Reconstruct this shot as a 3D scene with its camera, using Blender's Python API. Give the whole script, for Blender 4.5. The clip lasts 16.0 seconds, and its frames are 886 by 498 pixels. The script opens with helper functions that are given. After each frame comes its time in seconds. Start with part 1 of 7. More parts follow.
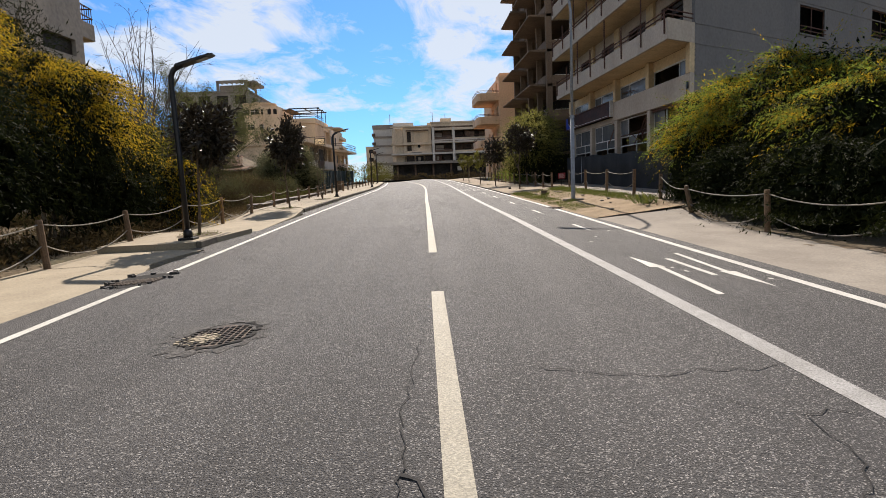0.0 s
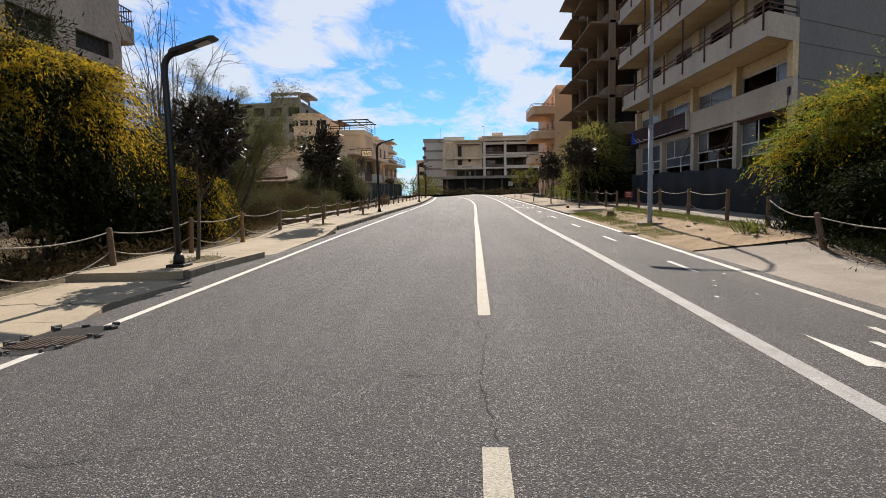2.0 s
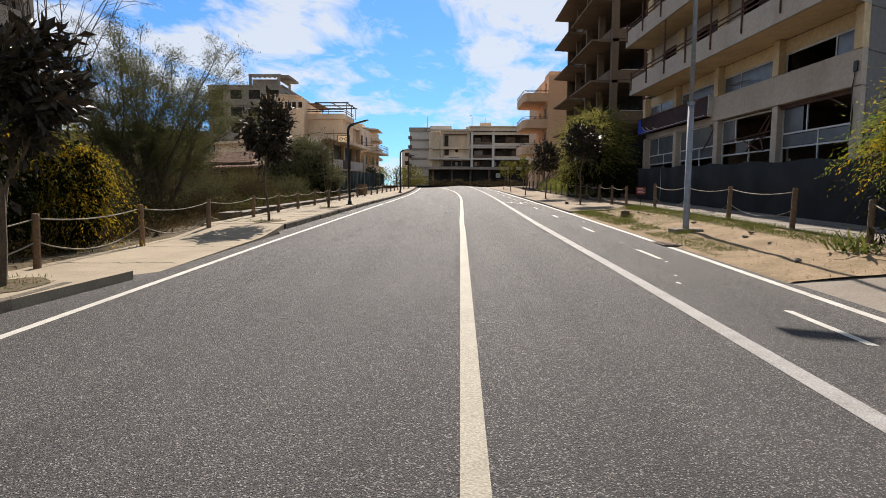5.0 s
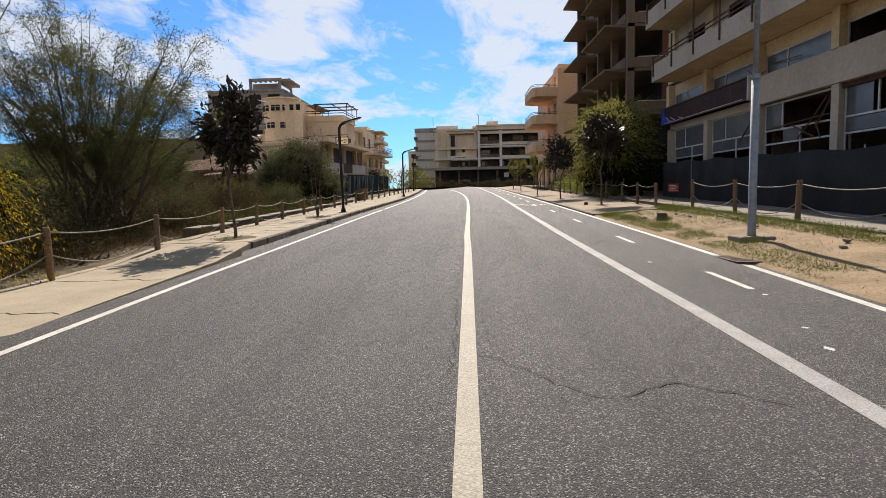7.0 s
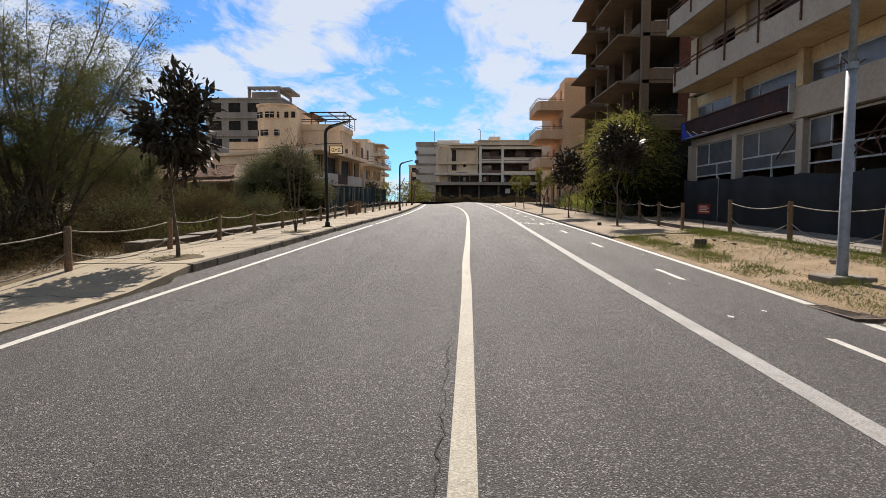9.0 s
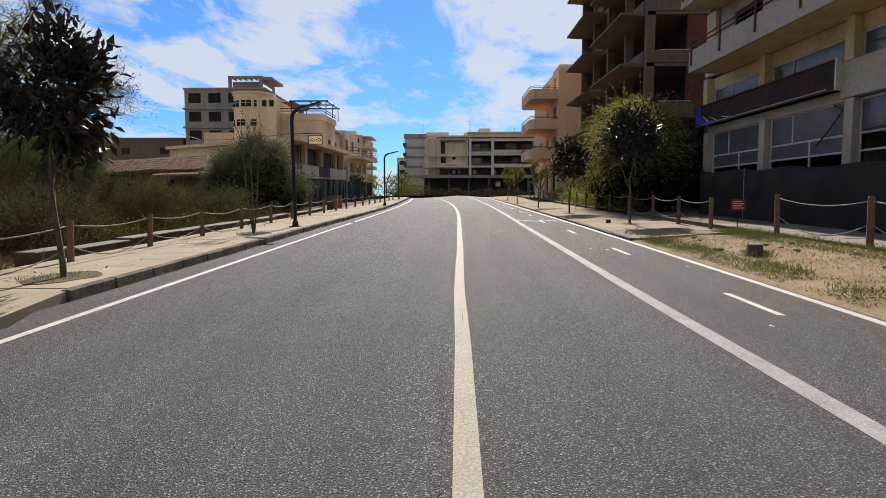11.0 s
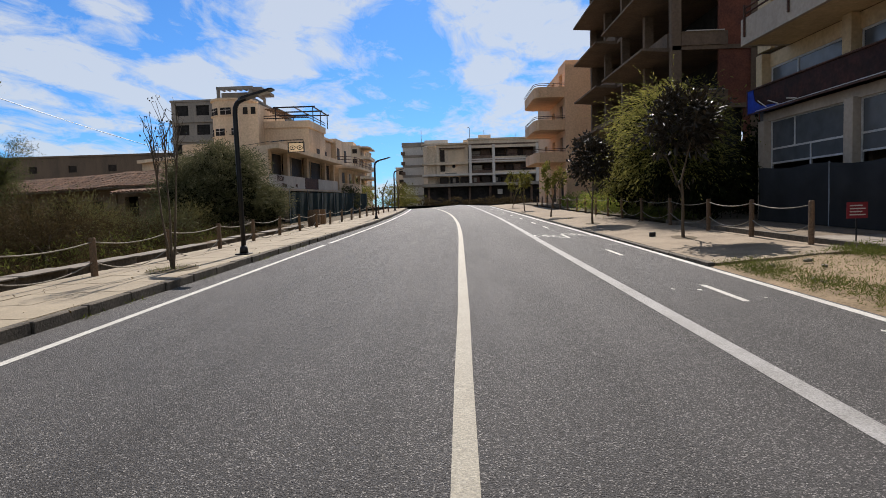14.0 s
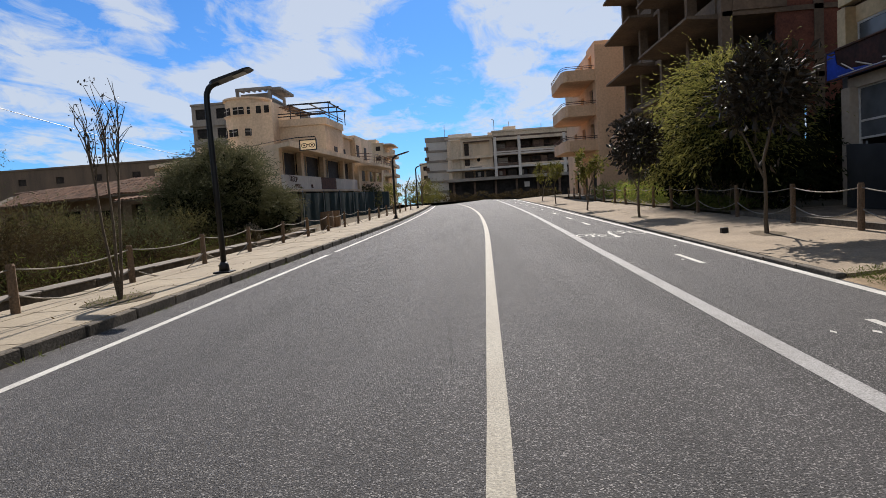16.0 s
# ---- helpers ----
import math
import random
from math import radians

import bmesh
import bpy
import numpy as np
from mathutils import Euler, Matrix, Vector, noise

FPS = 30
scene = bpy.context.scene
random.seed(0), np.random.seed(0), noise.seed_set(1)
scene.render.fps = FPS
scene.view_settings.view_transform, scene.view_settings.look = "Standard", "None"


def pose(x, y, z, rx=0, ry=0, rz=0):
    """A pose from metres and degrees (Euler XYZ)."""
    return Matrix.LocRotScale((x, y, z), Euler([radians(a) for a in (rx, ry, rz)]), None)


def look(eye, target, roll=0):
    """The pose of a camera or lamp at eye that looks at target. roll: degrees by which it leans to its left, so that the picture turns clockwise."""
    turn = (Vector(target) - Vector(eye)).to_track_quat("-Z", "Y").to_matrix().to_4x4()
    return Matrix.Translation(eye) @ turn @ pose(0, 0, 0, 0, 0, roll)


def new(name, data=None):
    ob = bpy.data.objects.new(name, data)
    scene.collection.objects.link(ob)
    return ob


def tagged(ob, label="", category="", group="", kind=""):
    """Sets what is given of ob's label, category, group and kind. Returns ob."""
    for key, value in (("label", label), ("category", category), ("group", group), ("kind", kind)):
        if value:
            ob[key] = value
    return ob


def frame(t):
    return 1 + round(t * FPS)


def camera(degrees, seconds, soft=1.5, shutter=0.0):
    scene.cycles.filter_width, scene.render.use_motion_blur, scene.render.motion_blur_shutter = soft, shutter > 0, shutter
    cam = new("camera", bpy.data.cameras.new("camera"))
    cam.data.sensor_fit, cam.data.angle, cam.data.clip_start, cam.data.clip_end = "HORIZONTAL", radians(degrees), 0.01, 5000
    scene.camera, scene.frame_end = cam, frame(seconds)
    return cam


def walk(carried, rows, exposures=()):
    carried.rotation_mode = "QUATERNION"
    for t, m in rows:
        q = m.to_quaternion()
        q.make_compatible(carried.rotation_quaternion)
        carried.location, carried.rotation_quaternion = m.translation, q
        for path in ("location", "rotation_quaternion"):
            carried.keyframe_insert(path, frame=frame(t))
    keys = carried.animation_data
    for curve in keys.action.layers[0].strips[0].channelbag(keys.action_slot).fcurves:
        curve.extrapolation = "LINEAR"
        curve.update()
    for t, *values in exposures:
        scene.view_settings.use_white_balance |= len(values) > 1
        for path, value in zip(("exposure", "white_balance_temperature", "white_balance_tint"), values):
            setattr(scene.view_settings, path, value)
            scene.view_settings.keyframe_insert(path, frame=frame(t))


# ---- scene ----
CLOUD_X, CLOUD_Y = 0.3, 1.7       # where the cloud sheet lies
cam = camera(76.2, 16.0, soft=0.75)
PATH = [
    (0, (-0.0873, -0.049, 1.397), (-0.0305, 1.94, 1.193), -2.2),
    (0.5, (-0.066, 0.689, 1.439), (-0.153, 2.68, 1.266), -0.6),
    (1, (-0.0476, 1.464, 1.485), (-0.0612, 3.456, 1.307), -1.6),
    (1.5, (-0.052, 2.21, 1.526), (-0.11, 4.202, 1.357), 0.1),
    (2, (-0.086, 2.942, 1.535), (-0.197, 4.933, 1.386), -0.9),
    (2.5, (-0.096, 3.691, 1.541), (-0.188, 5.685, 1.425), -4.2),
    (3, (-0.119, 4.412, 1.545), (-0.23, 6.402, 1.383), -0.1),
    (3.5, (-0.144, 5.156, 1.596), (-0.17, 7.147, 1.406), -1.3),
    (4, (-0.136, 5.887, 1.626), (-0.192, 7.878, 1.445), 0.3),
    (6.5, (0.0231, 9.627, 1.768), (-0.0487, 11.618, 1.585), -0.0),
    (7, (0.0254, 10.377, 1.803), (-0.0686, 12.368, 1.625), -1.3),
    (7.5, (0.043, 11.097, 1.809), (0.031, 13.088, 1.622), -1.0),
    (8, (0.061, 11.776, 1.807), (-0.013, 13.769, 1.654), -0.3),
    (10.5, (-0.064, 15.472, 1.936), (-0.1526, 17.467, 1.817), 0.5),
    (11, (-0.041, 16.245, 1.965), (-0.094, 18.239, 1.815), -0.0),
    (11.5, (-0.0103, 17.029, 2.014), (-0.0885, 19.023, 1.865), 0.2),
    (12, (-0.022, 17.832, 2.067), (-0.06, 19.826, 1.912), -0.0),
    (12.5, (0.033, 18.618, 2.084), (0.033, 20.612, 1.932), 0.0),
    (13, (0.005, 19.403, 2.09), (0.013, 21.398, 1.951), 0.1),
    (13.5, (-0.011, 20.179, 2.099), (0.023, 22.175, 1.978), -4.9),
    (14, (-0.0181, 20.936, 2.13), (-0.0797, 22.932, 2.012), -1.6),
    (14.5, (0.007, 21.69, 2.194), (0.002, 23.686, 2.068), -1.7),
    (15, (-0.018, 22.35, 2.237), (-0.12, 24.345, 2.117), -0.6),
    (15.5, (-0.0168, 23.031, 2.239), (-0.1872, 25.021, 2.12), -0.4),
    (16, (-0.0014, 23.722, 2.262), (-0.1614, 25.713, 2.131), -3.6),
]
walk(cam, [(t, look(eye, target, roll)) for t, eye, target, roll in PATH],
     exposures=[(0, 1.03, 6720, 14), (8, 1.03, 6720, 14), (12, 0.82, 6480, 14), (16, 0.78, 6300, 14)])

# ---------------------------------------------------------------- light
SUN_ELEV, SUN_AZ = 44.0, 2.0          # the sun stands ahead of the walker, a little to the right
sun = new("sun", bpy.data.lights.new("sun", "SUN"))
sun.data.energy, sun.data.angle, sun.data.color = 4.3, radians(0.55), (1.0, 0.93, 0.83)
to_sun = Vector((math.sin(radians(SUN_AZ)) * math.cos(radians(SUN_ELEV)),
                 math.cos(radians(SUN_AZ)) * math.cos(radians(SUN_ELEV)), math.sin(radians(SUN_ELEV))))
sun.matrix_world = look(tuple(to_sun * 60), (0, 0, 0))

world = bpy.data.worlds.new("sky")
scene.world = world
world.use_nodes = True
wt = world.node_tree
wt.nodes.clear()


def wnode(kind, **inputs):
    n = wt.nodes.new(kind)
    for k, v in inputs.items():
        n.inputs[k.replace("_", " ")].default_value = v
    return n


sky = wt.nodes.new("ShaderNodeTexSky")
sky.sky_type, sky.sun_disc = "NISHITA", False
sky.sun_elevation, sky.sun_rotation = radians(SUN_ELEV), radians(SUN_AZ)
sky.air_density, sky.dust_density, sky.ozone_density = 1.0, 0.3, 3.0
coord = wt.nodes.new("ShaderNodeTexCoord")
# clouds lie on a flat sheet high up: direction / height
sep = wt.nodes.new("ShaderNodeSeparateXYZ")
wt.links.new(coord.outputs["Generated"], sep.inputs[0])
up = wt.nodes.new("ShaderNodeMath"); up.operation = "MAXIMUM"; up.inputs[1].default_value = 0.0
wt.links.new(sep.outputs["Z"], up.inputs[0])
lift = wt.nodes.new("ShaderNodeMath"); lift.operation = "ADD"; lift.inputs[1].default_value = 0.16
wt.links.new(up.outputs[0], lift.inputs[0])
sheet = wt.nodes.new("ShaderNodeVectorMath"); sheet.operation = "DIVIDE"
wt.links.new(coord.outputs["Generated"], sheet.inputs[0])
comb = wt.nodes.new("ShaderNodeCombineXYZ")
for i in range(3):
    wt.links.new(lift.outputs[0], comb.inputs[i])
wt.links.new(comb.outputs[0], sheet.inputs[1])
place = wt.nodes.new("ShaderNodeMapping")
place.inputs["Location"].default_value = (CLOUD_X, CLOUD_Y, 0.0)
place.inputs["Rotation"].default_value = (0, 0, radians(-24))
place.inputs["Scale"].default_value = (1.15, 0.75, 0.3)
wt.links.new(sheet.outputs[0], place.inputs[0])
big = wnode("ShaderNodeTexNoise", Scale=1.7, Detail=4.0, Roughness=0.5, Distortion=0.8)
fine = wnode("ShaderNodeTexNoise", Scale=4.6, Detail=10.0, Roughness=0.66, Distortion=0.5)
for n in (big, fine):
    wt.links.new(place.outputs[0], n.inputs["Vector"])
addn = wt.nodes.new("ShaderNodeMath"); addn.operation = "MULTIPLY_ADD"; addn.inputs[1].default_value = 0.8
wt.links.new(fine.outputs["Fac"], addn.inputs[0]); wt.links.new(big.outputs["Fac"], addn.inputs[2])
ramp = wt.nodes.new("ShaderNodeValToRGB")
ramp.color_ramp.elements[0].position, ramp.color_ramp.elements[0].color = 0.82, (0, 0, 0, 1)
ramp.color_ramp.elements[1].position, ramp.color_ramp.elements[1].color = 1.34, (0.82, 0.82, 0.82, 1)
wt.links.new(addn.outputs[0], ramp.inputs[0])
tint = wt.nodes.new("ShaderNodeMix"); tint.data_type, tint.blend_type = "RGBA", "MULTIPLY"
tint.inputs["Factor"].default_value = 1.0
hue = wt.nodes.new("ShaderNodeMix"); hue.data_type = "RGBA"      # deep blue ahead, paler haze behind the walker
hue.inputs[6].default_value, hue.inputs[7].default_value = (0.92, 0.94, 0.98, 1), (0.40, 0.79, 1.18, 1)
wt.links.new(hue.outputs[2], tint.inputs[7])
wt.links.new(sky.outputs[0], tint.inputs[6])
mixc = wt.nodes.new("ShaderNodeMix"); mixc.data_type = "RGBA"
# the clouds behind the walker are lit from the front
toward = wt.nodes.new("ShaderNodeMapRange")
toward.inputs[1].default_value, toward.inputs[2].default_value = -0.7, 0.75
toward.inputs[3].default_value, toward.inputs[4].default_value = 1.1, 1.0
wt.links.new(sep.outputs["Y"], toward.inputs[0])
ahead = wt.nodes.new("ShaderNodeMapRange")
ahead.inputs[1].default_value, ahead.inputs[2].default_value = -0.7, 0.6
wt.links.new(sep.outputs["Y"], ahead.inputs[0])
wt.links.new(ahead.outputs[0], hue.inputs["Factor"])
lit = wt.nodes.new("ShaderNodeVectorMath"); lit.operation = "SCALE"
lit.inputs[0].default_value = (6.5, 7.0, 7.25)
wt.links.new(toward.outputs[0], lit.inputs["Scale"]); wt.links.new(lit.outputs[0], mixc.inputs[7])
wt.links.new(ramp.outputs[0], mixc.inputs["Factor"]); wt.links.new(tint.outputs[2], mixc.inputs[6])
bg = wnode("ShaderNodeBackground", Strength=0.06)
wt.links.new(mixc.outputs[2], bg.inputs[0])
out = wt.nodes.new("ShaderNodeOutputWorld")
wt.links.new(bg.outputs[0], out.inputs[0])

# ---------------------------------------------------------------- materials


def mat(name, col, rough=0.85, metal=0.0, var=0.25, grain=18.0, stain=0.9, bump=0.15, bscale=60.0, col2=None, spec=0.3, per=0.0, streak=False):
    """A worn surface: col, mottled towards col2 at two scales, with fine relief. per: change from piece to piece."""
    m = bpy.data.materials.new(name)
    m.use_nodes = True
    nt = m.node_tree
    b = nt.nodes["Principled BSDF"]
    b.inputs["Roughness"].default_value, b.inputs["Metallic"].default_value = rough, metal
    b.inputs["Specular IOR Level"].default_value = spec
    geo = nt.nodes.new("ShaderNodeNewGeometry")
    vec = geo.outputs["Position"]
    mp = nt.nodes.new("ShaderNodeMapping")
    mp.inputs["Scale"].default_value = (1, 1, 0.22) if streak else (1, 1, 1)
    nt.links.new(vec, mp.inputs[0])
    n1 = nt.nodes.new("ShaderNodeTexNoise"); n1.inputs["Scale"].default_value = stain; n1.inputs["Detail"].default_value = 6; n1.inputs["Roughness"].default_value = 0.65
    n2 = nt.nodes.new("ShaderNodeTexNoise"); n2.inputs["Scale"].default_value = grain; n2.inputs["Detail"].default_value = 4
    nt.links.new(mp.outputs[0], n1.inputs["Vector"]); nt.links.new(vec, n2.inputs["Vector"])
    c2 = col2 or tuple(c * (1 - 1.6 * var) for c in col)
    r1 = nt.nodes.new("ShaderNodeValToRGB")
    r1.color_ramp.elements[0].position, r1.color_ramp.elements[1].position = 0.36, 0.64
    r1.color_ramp.elements[0].color, r1.color_ramp.elements[1].color = (*c2, 1), (*col, 1)
    nt.links.new(n1.outputs["Fac"], r1.inputs[0])
    mr = nt.nodes.new("ShaderNodeMapRange")
    mr.inputs[1].default_value, mr.inputs[2].default_value = 0.3, 0.7
    mr.inputs[3].default_value, mr.inputs[4].default_value = 1 - var, 1 + var * 0.7
    nt.links.new(n2.outputs["Fac"], mr.inputs[0])
    mx = nt.nodes.new("ShaderNodeVectorMath"); mx.operation = "SCALE"
    nt.links.new(r1.outputs[0], mx.inputs[0]); nt.links.new(mr.outputs[0], mx.inputs["Scale"])
    last = mx.outputs[0]
    if per:
        info = nt.nodes.new("ShaderNodeObjectInfo")
        pr = nt.nodes.new("ShaderNodeMapRange")
        pr.inputs[3].default_value, pr.inputs[4].default_value = 1 - per, 1 + per
        nt.links.new(info.outputs["Random"], pr.inputs[0])
        px = nt.nodes.new("ShaderNodeVectorMath"); px.operation = "SCALE"
        nt.links.new(last, px.inputs[0]); nt.links.new(pr.outputs[0], px.inputs["Scale"])
        last = px.outputs[0]
    nt.links.new(last, b.inputs["Base Color"])
    if bump:
        n3 = nt.nodes.new("ShaderNodeTexNoise"); n3.inputs["Scale"].default_value = bscale; n3.inputs["Detail"].default_value = 3
        nt.links.new(vec, n3.inputs["Vector"])
        bp = nt.nodes.new("ShaderNodeBump"); bp.inputs["Strength"].default_value = bump; bp.inputs["Distance"].default_value = 0.02
        nt.links.new(n3.outputs["Fac"], bp.inputs["Height"]); nt.links.new(bp.outputs[0], b.inputs["Normal"])
    return m


def leaf_mat(name, col, col2, rough=0.5, trans=0.3, spec=0.4):
    """Leaves: colour from leaf to leaf, and light that comes through."""
    m = bpy.data.materials.new(name)
    m.use_nodes = True
    nt = m.node_tree
    b = nt.nodes["Principled BSDF"]
    geo = nt.nodes.new("ShaderNodeNewGeometry")
    r = nt.nodes.new("ShaderNodeValToRGB")
    r.color_ramp.elements[0].color, r.color_ramp.elements[1].color = (*col, 1), (*col2, 1)
    n = nt.nodes.new("ShaderNodeTexNoise"); n.inputs["Scale"].default_value = 1.3; n.inputs["Detail"].default_value = 3
    nt.links.new(geo.outputs["Position"], n.inputs["Vector"])
    mx = nt.nodes.new("ShaderNodeMath"); mx.operation = "MULTIPLY_ADD"; mx.inputs[1].default_value = 0.55; mx.inputs[2].default_value = -0.1
    nt.links.new(geo.outputs["Random Per Island"], mx.inputs[0])
    ad = nt.nodes.new("ShaderNodeMath"); ad.operation = "MULTIPLY_ADD"; ad.inputs[1].default_value = 0.9
    nt.links.new(n.outputs["Fac"], ad.inputs[0]); nt.links.new(mx.outputs[0], ad.inputs[2])
    sb = nt.nodes.new("ShaderNodeMath"); sb.operation = "SUBTRACT"; sb.inputs[1].default_value = 0.12
    nt.links.new(ad.outputs[0], sb.inputs[0])
    nt.links.new(sb.outputs[0], r.inputs[0])
    nt.links.new(r.outputs[0], b.inputs["Base Color"])
    b.inputs["Roughness"].default_value, b.inputs["Specular IOR Level"].default_value = rough, spec
    if trans:
        tr = nt.nodes.new("ShaderNodeBsdfTranslucent")
        nt.links.new(r.outputs[0], tr.inputs["Color"])
        ms = nt.nodes.new("ShaderNodeMixShader"); ms.inputs[0].default_value = trans
        nt.links.new(b.outputs[0], ms.inputs[1]); nt.links.new(tr.outputs[0], ms.inputs[2])
        nt.links.new(ms.outputs[0], nt.nodes["Material Output"].inputs["Surface"])
    return m


def asphalt_mat():
    m = mat("asphalt", (0.0535, 0.0508, 0.0488), rough=0.8, var=0.62, grain=130.0, stain=0.35, bump=0.9, bscale=115.0, col2=(0.0405, 0.0382, 0.0366), spec=0.3)
    nt = m.node_tree
    b = nt.nodes["Principled BSDF"]
    src = b.inputs["Base Color"].links[0].from_socket
    geo = nt.nodes.new("ShaderNodeNewGeometry")
    # pale chips of stone in the binder
    vo = nt.nodes.new("ShaderNodeTexVoronoi"); vo.inputs["Scale"].default_value = 140.0
    nt.links.new(geo.outputs["Position"], vo.inputs["Vector"])
    s2 = nt.nodes.new("ShaderNodeSeparateColor"); nt.links.new(vo.outputs["Color"], s2.inputs[0])
    gt = nt.nodes.new("ShaderNodeMapRange"); gt.inputs[1].default_value, gt.inputs[2].default_value = 0.79, 1.0
    gt.inputs[3].default_value, gt.inputs[4].default_value = 0.0, 1.0
    nt.links.new(s2.outputs[0], gt.inputs[0])
    mx = nt.nodes.new("ShaderNodeMix"); mx.data_type = "RGBA"; mx.inputs[7].default_value = (0.25, 0.236, 0.22, 1)
    nt.links.new(gt.outputs[0], mx.inputs["Factor"]); nt.links.new(src, mx.inputs[6])
    # darker wheel tracks and patches, drawn out along the road
    mp = nt.nodes.new("ShaderNodeMapping"); mp.inputs["Scale"].default_value = (0.9, 0.05, 1)
    nt.links.new(geo.outputs["Position"], mp.inputs[0])
    n = nt.nodes.new("ShaderNodeTexNoise"); n.inputs["Scale"].default_value = 1.6; n.inputs["Detail"].default_value = 5
    nt.links.new(mp.outputs[0], n.inputs["Vector"])
    r = nt.nodes.new("ShaderNodeMapRange"); r.inputs[1].default_value, r.inputs[2].default_value = 0.3, 0.7
    r.inputs[3].default_value, r.inputs[4].default_value = 0.8, 1.15
    nt.links.new(n.outputs["Fac"], r.inputs[0])
    sc = nt.nodes.new("ShaderNodeVectorMath"); sc.operation = "SCALE"
    nt.links.new(mx.outputs[2], sc.inputs[0]); nt.links.new(r.outputs[0], sc.inputs["Scale"])
    nt.links.new(sc.outputs[0], b.inputs["Base Color"])
    return m


def glass_mat(name, col, rough=0.08):
    m = bpy.data.materials.new(name)
    m.use_nodes = True
    b = m.node_tree.nodes["Principled BSDF"]
    nt = m.node_tree
    n = nt.nodes.new("ShaderNodeTexNoise"); n.inputs["Scale"].default_value = 2.5; n.inputs["Detail"].default_value = 6
    geo = nt.nodes.new("ShaderNodeNewGeometry"); nt.links.new(geo.outputs["Position"], n.inputs["Vector"])
    r = nt.nodes.new("ShaderNodeValToRGB")
    r.color_ramp.elements[0].color, r.color_ramp.elements[1].color = (*col, 1), (*(min(1, c * 2.2 + 0.02) for c in col), 1)
    nt.links.new(n.outputs["Fac"], r.inputs[0]); nt.links.new(r.outputs[0], b.inputs["Base Color"])
    b.inputs["Roughness"].default_value, b.inputs["Specular IOR Level"].default_value = rough, 0.5
    return m


ASPHALT = asphalt_mat()
PAINT = mat("road_paint_white", (0.499, 0.4838, 0.4385), rough=0.7, var=0.3, grain=70.0, stain=2.5, bump=0.4, bscale=120, col2=(0.378, 0.3629, 0.3251))
PAINT_Y = mat("road_paint_cream", (0.2832, 0.2604, 0.2022), rough=0.7, var=0.35, grain=70.0, stain=2.2, bump=0.4, bscale=120, col2=(0.2531, 0.2286, 0.1752))
PAINT_G = mat("road_paint_worn", (0.288, 0.2808, 0.2664), rough=0.75, var=0.4, grain=80.0, stain=3.0, bump=0.4, bscale=120, col2=(0.216, 0.2088, 0.1944))
CRACK = mat("asphalt_crack", (0.03, 0.028, 0.026), rough=0.95, bump=0)
PATCH = mat("asphalt_patch", (0.0884, 0.0816, 0.0748), rough=0.9, var=0.7, grain=45, stain=9.0, bump=1.0, bscale=50, col2=(0.0476, 0.0442, 0.0408))
HOLE = mat("broken_edge", (0.03, 0.027, 0.024), rough=1.0, var=0.4, grain=40, bump=1.0, bscale=30)
IRON = mat("rusty_iron", (0.12, 0.09, 0.065), rough=0.75, metal=0.3, var=0.4, grain=25, stain=9, bump=0.5, bscale=80, col2=(0.05, 0.035, 0.028))
ACRYL = leaf_mat("sign_acrylic", (0.70, 0.60, 0.45), (0.80, 0.70, 0.54), trans=0.6, rough=0.5)
CEMENT = mat("spilt_cement", (0.385, 0.322, 0.231), rough=0.9, var=0.4, grain=30, bump=0.8, bscale=50)
SLAB = mat("paving_slab", (0.2941, 0.2483, 0.1751), rough=0.9, var=0.16, grain=30, stain=1.2, bump=0.25, bscale=50, col2=(0.2366, 0.1956, 0.1371), per=0.05)
SANDY = mat("sandy_concrete", (0.27, 0.215, 0.148), rough=0.95, var=0.25, grain=30, stain=0.9, bump=0.4, bscale=40, col2=(0.19, 0.148, 0.10))
SLAB_GREY = mat("paving_slab_grey", (0.202, 0.1775, 0.1438), rough=0.9, var=0.18, grain=30, stain=0.8, bump=0.25, bscale=50, col2=(0.1469, 0.1255, 0.101), per=0.12)
KERB = mat("kerb_stone", (0.128, 0.1088, 0.0832), rough=0.95, var=0.35, grain=25, stain=2.0, bump=0.6, bscale=35, col2=(0.064, 0.0544, 0.0416), per=0.18)
DIRT = mat("dry_dirt", (0.2508, 0.1815, 0.1089), rough=1.0, var=0.22, grain=24, stain=1.5, bump=0.5, bscale=26, col2=(0.165, 0.1188, 0.066))
EARTH = mat("dark_earth", (0.105, 0.0735, 0.042), rough=1.0, var=0.35, grain=9, stain=0.5, bump=0.9, bscale=12, col2=(0.07, 0.0595, 0.0315))
WOOD = mat("post_wood", (0.187, 0.1105, 0.05525), rough=0.8, var=0.35, grain=30, stain=3.0, bump=0.5, bscale=60, col2=(0.119, 0.08075, 0.051), per=0.2, streak=True)
ROPE = mat("rope", (0.336, 0.304, 0.248), rough=0.95, var=0.3, grain=90, bump=0.6, bscale=140)
BLACK = mat("black_steel", (0.017, 0.016, 0.016), rough=0.42, metal=0.4, var=0.25, grain=20, bump=0.05, spec=0.5)
GALV = mat("galvanised_steel", (0.24, 0.25, 0.265), rough=0.6, metal=0.35, var=0.2, grain=12, stain=2.0, bump=0.1, col2=(0.23, 0.245, 0.26))
LENS = mat("lamp_lens", (0.35, 0.33, 0.29), rough=0.25, var=0.1)
WHITE = mat("white_render", (0.4326, 0.3614, 0.2883), rough=0.9, var=0.12, grain=8, stain=0.55, bump=0.25, bscale=25, col2=(0.3605, 0.297, 0.2325), streak=True)
